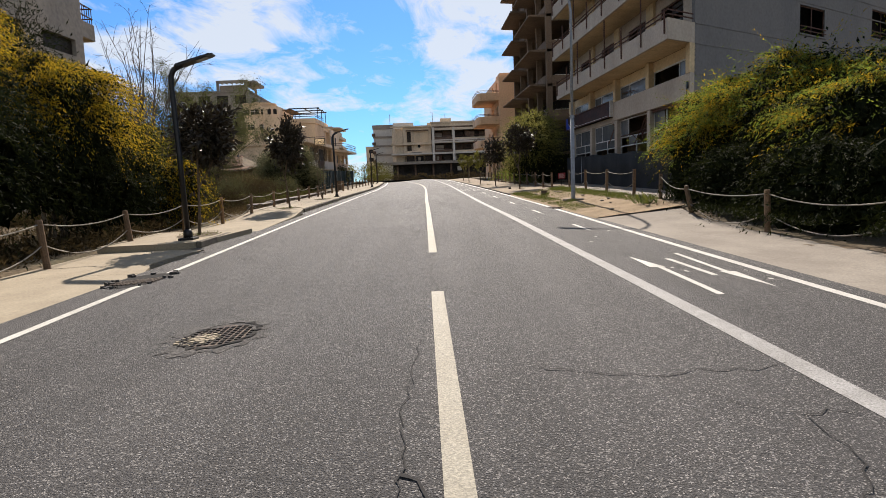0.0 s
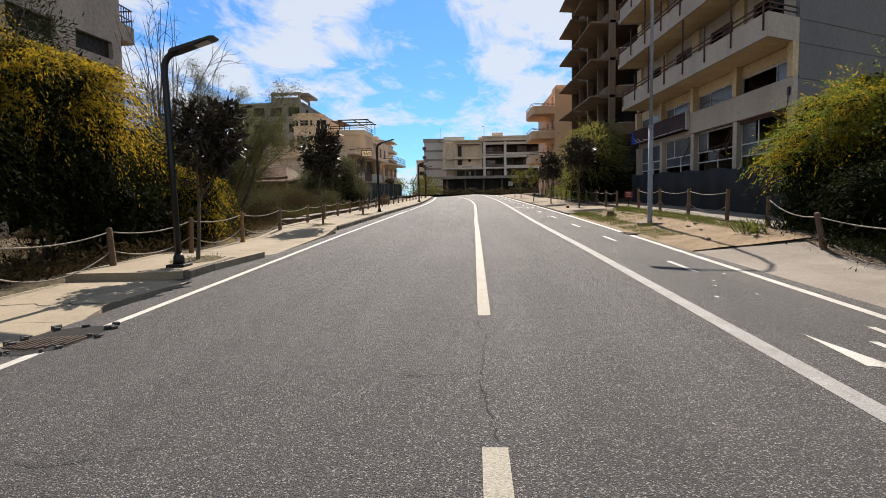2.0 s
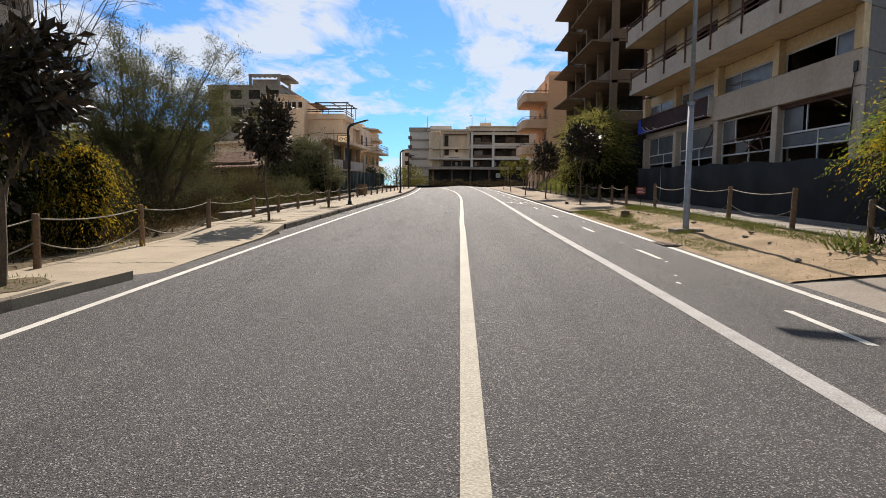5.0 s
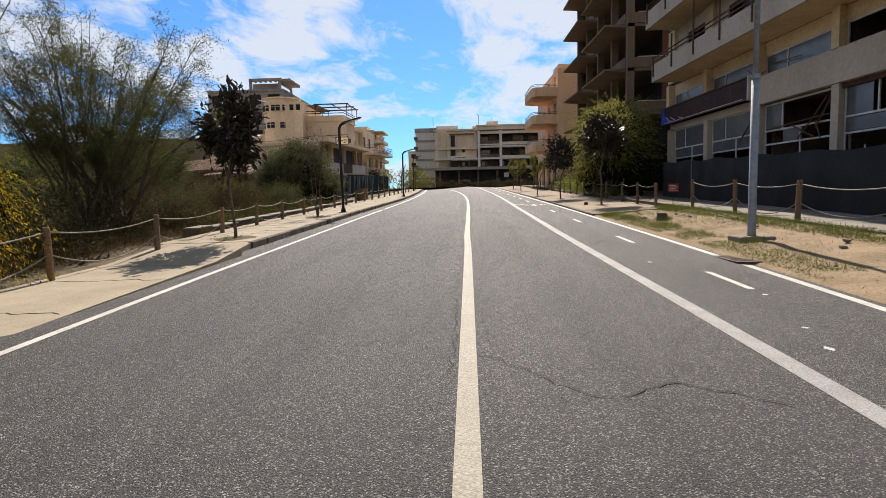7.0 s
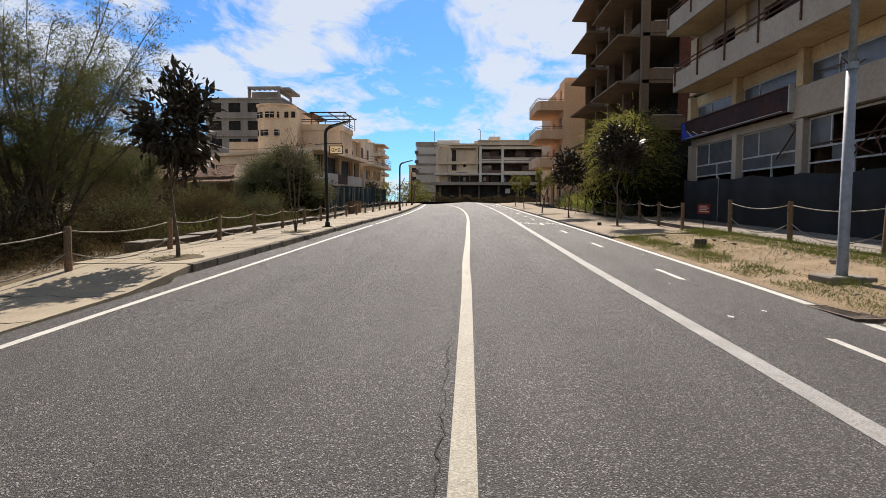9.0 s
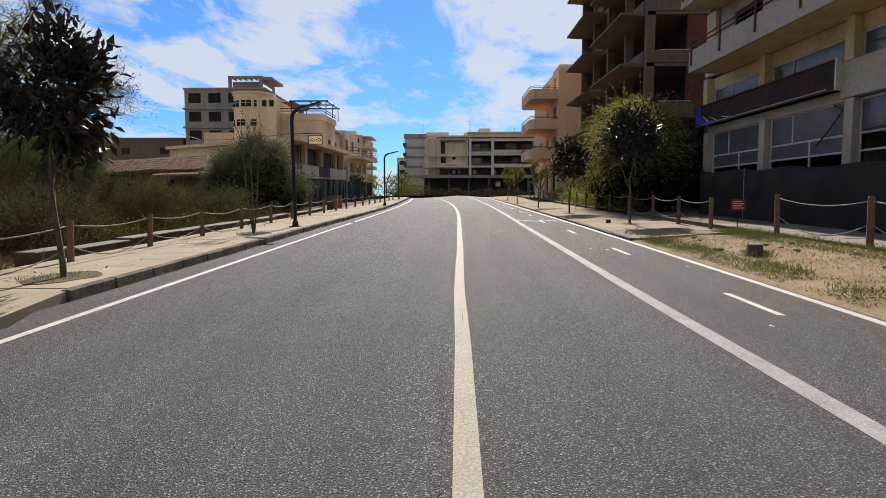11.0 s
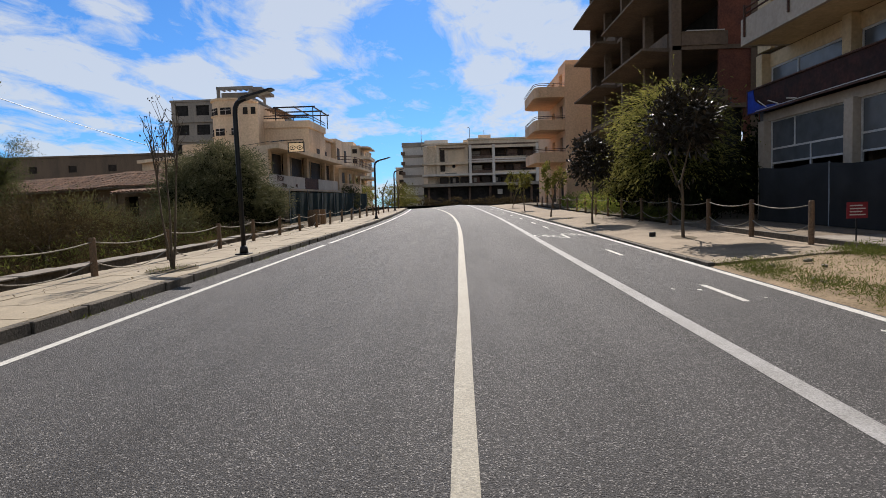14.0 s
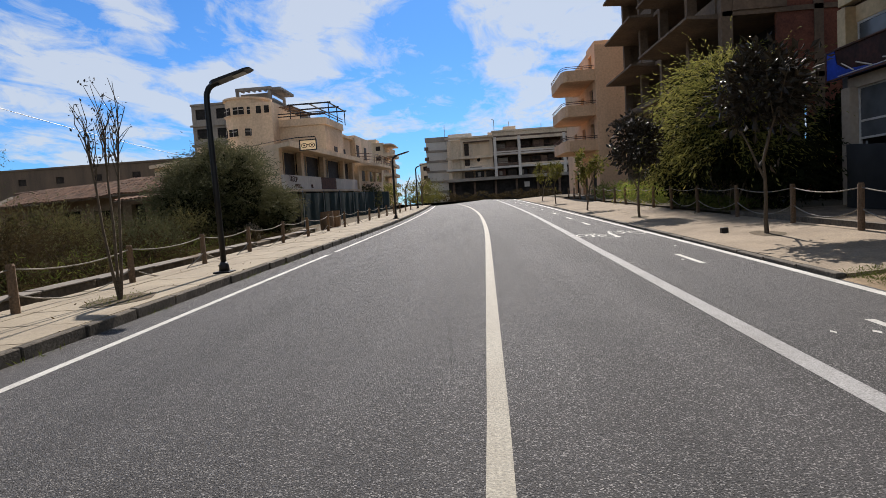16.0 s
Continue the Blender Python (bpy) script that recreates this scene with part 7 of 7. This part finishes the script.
bush("tree_row", [(-14.5, 100, 2.0, 3.0, 3.0, 2.2, 2), (-9.0, 104, 1.8, 3.0, 3.0, 1.9, 2), (-19, 96, 1.6, 3.0, 3.0, 2.2, 2)], [("leaf_mass", L_YNG, 9500, 0.26, 0.4, 0.1, 0)], "green shrubs on the island at the top of the street", 37)
bush("hedge", [(-10 + 2.4 * i, 108 - 0.1 * i, 0.9, 1.6, 1.6, 0.7, 1) for i in range(9)], [("leaf_mass", L_SCR, 6000, 0.25, 0.4, 0.1, 0)], "low clipped hedge on the island", 38)
bush("scrub_tree", [(-13.5, 88, 1.5, 2.2, 3.0, 2.0, 2), (-12, 80, 1.2, 1.6, 3.0, 1.5, 2)], [("leaf_mass", L_OLI, 4500, 0.25, 0.4, 0.1, 0)], "dark roadside shrub by the far houses", 39)


def scrub(name, x0, x1, y0, y1, n, h, material, seed, label, size=0.2, aspect=0.12, lift=0.0):
    """Standing blades and twigs over a stretch of ground."""
    rg = np.random.default_rng(seed)
    x = x0 + (x1 - x0) * rg.random(n)
    y = y0 + (y1 - y0) * rg.random(n)
    patch = np.array([0.5 + 0.5 * noise.noise(Vector((a * 0.7, b * 0.7, seed))) for a, b in zip(x, y)])
    keep = patch > 0.32
    x, y, patch = x[keep], y[keep], patch[keep]
    z = np.array([ground_z(a, b) if a < 0 else max(ground_z(a, b), climb(b) + cross(a) + rise(a) - 0.03) for a, b in zip(x, y)])
    z = z + rg.random(len(z)) ** 1.5 * h * patch * 1.6 + lift
    ob = leaves(name, material, None, np.stack([x, y, z], 1), size, aspect=aspect, droop=-0.7, seed=seed)
    return tagged(ob, label, "grass", kind="stuff")


bush("undergrowth_bush", [(-11.2, 25.6, 0.6, 2.3, 2.6, 1.1, 4), (-9.6, 22.4, 0.4, 1.2, 1.4, 0.9, 2), (-13.5, 35.5, 0.8, 2.2, 2.6, 1.3, 4), (-14.5, 30.0, 0.8, 2.0, 2.4, 1.2, 3)], [("leaf_mass", L_SCR, 15000, 0.11, 0.22, 0.1, 0), ("green_leaf_mass", L_OLI, 9000, 0.11, 0.22, 0.1, 0)], "dull brown-green undergrowth below the tamarisk", 61, stems=8)
scrub("dry_grass", -13.5, -7.5, 1, 27, 34000, 0.30, L_DRY, 51, "dry yellow grass over the waste land", size=0.14, aspect=0.09)
scrub("dry_grass", -13.5, -8.5, 27, 52, 30000, 0.30, L_DRY, 59, "dry yellow grass over the waste land", size=0.14, aspect=0.09)
scrub("scrub_plants", -16.0, -8.8, 21, 46, 42000, 0.6, L_SCR, 52, "knee-high dull brown scrub over the waste land", size=0.12, aspect=0.12)
scrub("scrub_plants", -26.0, -14.0, 22, 42, 20000, 0.6, L_SCR, 53, "knee-high dull brown scrub over the waste land", size=0.18, aspect=0.16)
scrub("weeds", -14.5, -8.6, 29, 46, 16000, 0.75, L_GRS, 67, "yellow-green weeds among the scrub", size=0.11, aspect=0.2)
scrub("green_grass", 4.72, 5.5, 18, 31.8, 14000, 0.07, L_GRS, 54, "short green grass on the sandy verge", size=0.05, aspect=0.14)
scrub("green_grass", 6.8, 7.62, 18, 31.8, 12000, 0.10, L_GRS, 64, "short green grass along the walkway edge", size=0.07, aspect=0.14)
scrub("green_grass", 4.7, 7.5, 24, 31.8, 7000, 0.05, L_GRS, 65, "short green grass on the sandy verge", size=0.05, aspect=0.14)
scrub("dry_grass", 4.7, 7.6, 15.5, 32, 2500, 0.02, L_DRY, 55, "thin dry grass on the sandy verge", size=0.06, aspect=0.10)
scrub("weeds", 7.6, 9.6, 42.5, 56, 7000, 0.45, L_GRS, 56, "green weeds behind the rope fence", size=0.14, aspect=0.2)
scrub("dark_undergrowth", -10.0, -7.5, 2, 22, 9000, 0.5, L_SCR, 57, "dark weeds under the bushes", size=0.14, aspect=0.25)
# both take the shade-dark leaf to paint the shadow beneath the bush
scrub("weeds", 6.7, 7.4, 7, 15.2, 2600, 0.12, L_MIMD, 68, "weeds at the foot of the rope fence, coloured as shade", size=0.09, aspect=0.25)
scrub("weeds", 7.3, 9.5, 5, 17.8, 9000, 0.4, L_MIMD, 58, "weeds under the bush, darkened for its shade", size=0.14, aspect=0.25)

for k, (x, y) in enumerate(((-5.72, 14.1), (-6.0, 24.3), (-5.85, 32.2))):
    rg = np.random.default_rng(70 + k)
    n = 260
    a, r = rg.random(n) * 6.283, 0.5 * rg.random(n) ** 0.7
    px, py = x + r * np.cos(a), y + 1.2 * r * np.sin(a)
    pz = np.array([lp(u, v, 0.165) for u, v in zip(px, py)])
    tagged(leaves("pit_weeds", L_GRS, None, np.stack([px, py, pz], 1), 0.055, aspect=0.14, droop=-0.9, seed=80 + k), "short weeds in a tree pit", "grass", kind="stuff")
rg = np.random.default_rng(90)
n = 1500
py = 23.5 + 40 * rg.random(n) ** 1.3
px = KL - 0.36 + 0.05 + 0.06 * rg.random(n)
keep = np.array([noise.noise(Vector((0, v * 0.9, 7))) > 0.12 for v in py])
px, py = px[keep], py[keep]
pz = np.array([rz(u, v) for u, v in zip(px, py)])
tagged(leaves("gutter_weeds", L_GRS, None, np.stack([px, py, pz], 1), 0.07, aspect=0.14, droop=-0.8, seed=91), "small weeds in the gutter along the kerb", "grass", kind="stuff")
n = 160                                  # fallen leaves and twigs on the pavement and in the gutter
px, py = -7.2 + 2.5 * rg.random(n), 24 + 26 * rg.random(n)
pz = np.array([lp(u, v, 0.165) for u, v in zip(px, py)])
tagged(leaves("fallen_leaves", L_DRY, None, np.stack([px, py, pz], 1), 0.045, aspect=0.4, droop=0.0, seed=92), "scattered dry leaves on the pavement", "leaves", kind="stuff")

# clumps of scrub over the waste land, up to breast height
rg = np.random.default_rng(97)
pts, twig = [], bmesh.new()
r2 = random.Random(97)
for k in range(210):
    x, y = -19.0 + 9.6 * rg.random(), 22 + 26 * rg.random()
    if x < -14.5 and y > 46:
        continue
    r = 0.4 + 0.6 * rg.random() ** 1.5
    hh = r * (0.5 + 0.55 * rg.random())
    n = int(2000 * r)
    q = rg.normal(size=(n, 3))
    q = q / np.linalg.norm(q, axis=1, keepdims=True) * (0.35 + 0.65 * rg.random((n, 1)) ** 0.6)
    q[:, 2] = np.abs(q[:, 2])
    g = ground_z(x, y) - 0.05
    pts.append(q * np.array((r, r, hh * 1.2)) + np.array((x, y, g)))
    for j in range(7):
        a, t = r2.uniform(0, 6.28), r2.uniform(0.3, 1.0)
        b = Vector((x, y, g))
        m = Vector((x + math.cos(a) * r * t * 0.5, y + math.sin(a) * r * t * 0.5, g + hh * 0.75))
        tube(twig, [b, m, m + Vector((math.cos(a) * r * 0.4, math.sin(a) * r * 0.4, hh * r2.uniform(0.3, 0.8)))], [0.008, 0.005, 0.003], sides=3, cap=False)
tagged(part("dry_stalks", twig, TWIG), "thin dry stalks standing out of the scrub", "scrub", kind="stuff")
pts = np.concatenate(pts)
half = rg.random(len(pts)) < 0.7
tagged(leaves("scrub_clumps", L_SCR, None, pts[half], 0.105, aspect=0.25, droop=-0.5, seed=98), "dull brown clumps of scrub on waste land", "scrub", kind="stuff")
tagged(leaves("scrub_clumps", L_TAM, None, pts[~half], 0.105, aspect=0.22, droop=-0.5, seed=99), "dry pale clumps of scrub on waste land", "scrub", kind="stuff")

for k, (x, y, r, h) in enumerate(((-10.2, 30.0, 1.0, 1.0), (-10.0, 34.2, 1.1, 1.1), (-11.8, 38.2, 1.5, 1.3), (-9.7, 39.3, 0.9, 0.9), (-13.2, 41.5, 1.5, 0.9), (-10.6, 42.6, 1.0, 1.0), (-15.5, 45.0, 1.5, 0.9), (-12.6, 32.6, 1.2, 1.2))):
    sb = [(x, y, h * 0.35, r, r * 1.15, h * 0.75, 2), (x - 0.5 * r, y + 0.6 * r, h * 0.3, r * 0.7, r * 0.7, h * 0.6, 1)]
    e = bush("scrub_bush", sb, [("leaf_mass", L_SCR, int(3600 * r), 0.09, 0.25, -0.2, 0)], "waist-high dull brown scrub bush on the waste land", 110 + k, stems=6)
    feathery(e, sb, [("leaf_sprays", (L_OLI, L_SCR, L_TAM)[k % 3], int(420 * r), 10, 0.085, 0.4, -0.3, -0.2)], 110 + k)

# soil pits round the street trees
for x, y, zf in ((-5.72, 14.1, lambda u, v: lp(u, v, 0.148)), (-5.88, 24.4, lambda u, v: lp(u, v, 0.168)), (-5.85, 32.2, lambda u, v: lp(u, v, 0.168)), (6.1, 36.6, lambda u, v: rp(u, v) + 0.036), (5.6, 45.0, lambda u, v: rp(u, v) + 0.036)):
    r3 = random.Random(int(y * 10))
    rad = 0.48 if x < 0 else 0.3
    rim = [(x + rad * math.cos(q * 0.449) * r3.uniform(0.85, 1.1), y + 0.62 * math.sin(q * 0.449) * r3.uniform(0.85, 1.1)) for q in range(14)]
    flat_shape("tree_pit", [rim], EARTH, "dark soil pit at the foot of a street tree", "tree pit", z=zf)
bm = boxes((5.5, 5.66, 37.5, 37.62, rp(5.55, 37.5) + 0.02, rp(5.55, 37.5) + 0.16), bevel=0.012)
tagged(part("valve_box", bm, BLACK), "small dark metal box on the pavement", "box")

# spiky palm clump
pl = thing("palm_clump", (6.7, 17.2, rp(6.7, 17.2)), "low spiky palm clump on the verge", "plant")
bm = bmesh.new()
rng = random.Random(2)
for k in range(46):
    a, s = rng.uniform(0, 2 * math.pi), rng.uniform(0.5, 2.2)
    d = Vector((math.cos(a) * s, math.sin(a) * s, 1)).normalized()
    L = rng.uniform(0.4, 0.65)
    b = Vector((6.7 + rng.uniform(-0.3, 0.3), 17.2 + rng.uniform(-0.4, 0.4), rp(6.7, 17.2)))
    w = d.cross(Vector((0, 0, 1))).normalized() * 0.022
    m, t = b + d * L * 0.55, b + d * L + Vector((0, 0, -0.12 * s))
    v = [bm.verts.new(p) for p in (b - w, b + w, m + w, m - w, t)]
    bm.faces.new((v[0], v[1], v[2], v[3])); bm.faces.new((v[3], v[2], v[4]))
part("fronds", bm, L_GRS, pl)

# stump and small notice on the verge
st = thing("tree_stump", (5.7, 27.3, rp(5.7, 27.3)), "short sawn tree stump in the verge", "stump")
bm = bmesh.new()
z = rp(5.7, 27.3)
tube(bm, [(5.7, 27.3, z - 0.05), (5.7, 27.3, z + 0.1), (5.7, 27.3, z + 0.2)], [0.19, 0.15, 0.14], sides=12)
part("wood", bm, BARK, st)
nt_ = thing("notice", (7.78, 32.3, climb(32.3) + 0.25), "small red notice on a thin dark stake", "sign")
bm = bmesh.new()
tube(bm, [(7.78, 32.3, climb(32.3) + 0.2), (7.78, 32.3, climb(32.3) + 0.75)], 0.015, sides=5)
part("stake", bm, BLACK, nt_)
z = climb(32.3)
part("plate", boxes((7.58, 7.98, 32.27, 32.29, z + 0.72, z + 1.04)), REDSIGN, nt_)
bm = bmesh.new()
for i in range(4):
    box(bm, 7.63, 7.93 - (i % 2) * 0.06, 32.263, 32.269, z + 0.78 + i * 0.06, z + 0.805 + i * 0.06)
part("text_bars", bm, PALE, nt_, "pale lines of writing")

for k in range(26):
    x, y, r_ = rng.uniform(4.9, 7.4), rng.uniform(16.5, 31.5), rng.uniform(0.02, 0.07)
    bm = bmesh.new()
    bmesh.ops.create_icosphere(bm, subdivisions=1, radius=r_, matrix=Matrix.Translation((x, y, rp(x, y) + r_ * 0.2)) @ Matrix.Diagonal((1.3, 1.0, 0.6, 1)))
    for v in bm.verts:
        v.co += Vector((rng.uniform(-1, 1), rng.uniform(-1, 1), rng.uniform(-1, 1))) * r_ * 0.18
    tagged(part("pebble", bm, SLAB_GREY), "small pale stone on the sandy verge", "stone", group="stones on the verge")
for k, (x, y, n, r_) in enumerate(((5.7, 27.2, 500, 0.32), (7.3, 31.3, 700, 0.5), (5.2, 25.6, 500, 0.5), (5.1, 28.6, 600, 0.5), (6.9, 29.5, 350, 0.4), (5.1, 23.4, 450, 0.45), (7.3, 21.4, 500, 0.6), (5.6, 21.6, 200, 0.25), (6.9, 24.0, 350, 0.4), (5.0, 30.4, 450, 0.4))):
    rg = np.random.default_rng(140 + k)
    a, q = rg.random(n) * 6.283, r_ * rg.random(n) ** 0.6
    px, py = x + q * np.cos(a) * 0.7, y + q * np.sin(a) * 1.6
    pz = np.array([rp(u, v) - 0.01 for u, v in zip(px, py)]) + 0.05 * rg.random(n)
    tagged(leaves("grass_tuft", L_GRS, None, np.stack([px, py, pz], 1), 0.085, aspect=0.12, droop=-0.9, seed=150 + k), "low green tuft of grass on the sandy verge", "grass", kind="stuff")

# low stone edging in the field and wooden barrels of rubble by the fence
lw = thing("low_wall", (-8.2, 36, climb(36)), "low crumbling stone edging behind the rope fence", "wall", kind="structure")
rng = random.Random(8)
y = 26.6
while y < 49:
    L = rng.uniform(0.9, 2.0)
    t = rng.uniform(-0.03, 0.04)
    bm = boxes((-8.35 + rng.uniform(-0.05, 0.05), -8.0 + rng.uniform(-0.03, 0.03), y, y + L - 0.02, -0.4, 0.10 + t), bevel=0.015)
    st_ = part("stone", bm, STONE, lw, shear=True)
    if rng.random() < 0.75:
        part("coping", boxes((-8.40, -7.96 + rng.uniform(-0.02, 0.03), y + 0.02, y + L - 0.05, 0.10 + t, 0.135 + t), bevel=0.008), SLAB_GREY, st_, "thin pale coping slab", shear=True)
    y += L
for y in (50.6, 51.9):
    bm = bmesh.new()
    zz = climb(y)
    tube(bm, [(-7.7, y, zz - 0.15), (-7.7, y, zz + 0.3), (-7.7, y, zz + 0.85)], [0.3, 0.34, 0.31], sides=14)
    tagged(part("barrel", bm, WOOD, None), "weathered wooden barrel beside the rope fence", "barrel")

# overhead cables
for p0, p1, sag in (((-20.5, 32.0, 9.3), (-20.0, 60.0, 7.1), 0.35), ((-20.0, 60.0, 7.1), (-13.0, 60.0, 7.6), 0.15)):
    bm = bmesh.new()
    a, b = Vector(p0), Vector(p1)
    tube(bm, [a.lerp(b, i / 14) - Vector((0, 0, sag * 4 * (i / 14) * (1 - i / 14))) for i in range(15)], 0.016, sides=4, cap=False)
    tagged(part("overhead_cable", bm, BLACK), "thin black overhead cable", "cable")

# bare pollarded stump trees and a planter at the far end
for x, y in ((-7.2, 88.0), (-9.6, 92.0)):
    e = thing("bare_tree", (x, y, climb(y)), "bare pollarded tree at the end of the street", "tree")
    bm = bmesh.new()
    branch_tree(bm, (x, y, climb(y) - 0.1), 4.0, int(y), forks=3, levels=1, r0=0.12, spread=0.6, first=0.55)
    part("trunk", bm, BARK, e, smooth=True)

# ---------------------------------------------------------------- laid pieces, nearest first
# kerb stones, left
kl = thing("kerb_left", (KL, 30, rz(KL, 30)), "dark worn kerb stones along the left pavement", "kerb", kind="structure")
bm = boxes((-0.13, 0.0, 0.01, 0.98, -0.25, 0.0), bevel=0.012)
KST = bpy.data.meshes.new("kerb_stone")
bm.to_mesh(KST); bm.free()
KST.materials.append(KERB)
rng = random.Random(6)
for y0, y1, d in LEFT_SEGS:
    if d == 0.0:
        continue
    y = y0
    while y < y1 - 0.9:
        k = link("kerb_stone", KST, None, kl)
        k.matrix_basis = Matrix.Translation((kerb_l(y) + rng.uniform(-0.012, 0.012), y, lp(KL, y, d) + 0.006 + rng.uniform(-0.01, 0.006))) @ pose(0, 0, 0, math.degrees(math.atan(SL)), 0, 0)
        y += 1.0
kr = thing("kerb_right", (KR, 40, rz(KR, 40)), "dark worn kerb stones along the right pavement", "kerb", kind="structure")
y = 31.6
while y < ROAD_END - 1:
    k = link("kerb_stone", KST, None, kr)
    k.matrix_basis = Matrix.Translation((KR + 0.13 + OFF_R(y) + rng.uniform(-0.012, 0.012), y, rp(KR + 0.13, y) + 0.035 + rng.uniform(-0.01, 0.006))) @ pose(0, 0, 0, math.degrees(math.atan(SL)), 0, 0)
    y += 1.0
# slabs, left pavement and walkway
bm = boxes((-0.345, 0.345, 0.0, 0.985, 0.0, 0.014))
SLM = bpy.data.meshes.new("paving_slab")
bm.to_mesh(SLM); bm.free()
SLM.materials.append(SLAB)
SLG = SLM.copy()
SLG.materials.clear(); SLG.materials.append(SLAB_GREY)
tilt = math.degrees(math.atan(SL))
for i in range(60):
    y = 23.5 + i
    for j in range(3):
        x = -5.55 - j * 0.78 + OFF_L(y) + 0.1 * (1 - flare(y, 15.3, 23.3))
        k = link("paving_slab", SLM, None, pav_l)
        k.matrix_basis = Matrix.Translation((x, y, lp(x, y, 0.15) - 0.006 + rng.uniform(-0.003, 0.003))) @ pose(0, 0, 0, tilt + rng.uniform(-0.15, 0.15), -math.degrees(math.atan(0.012)) + rng.uniform(-0.15, 0.15), 0) @ Matrix.Diagonal((1.11, 1, 1, 1))
for i in range(20):
    y = 14.0 + i
    for j in range(4):
        x = 8.12 + j * 0.70
        k = link("paving_slab", SLG, None, walk_r)
        k.matrix_basis = Matrix.Translation((x, y, climb(y) + 0.232 + rng.uniform(-0.004, 0.004))) @ pose(0, 0, 0, tilt + rng.uniform(-0.3, 0.3), rng.uniform(-0.3, 0.3), 0)
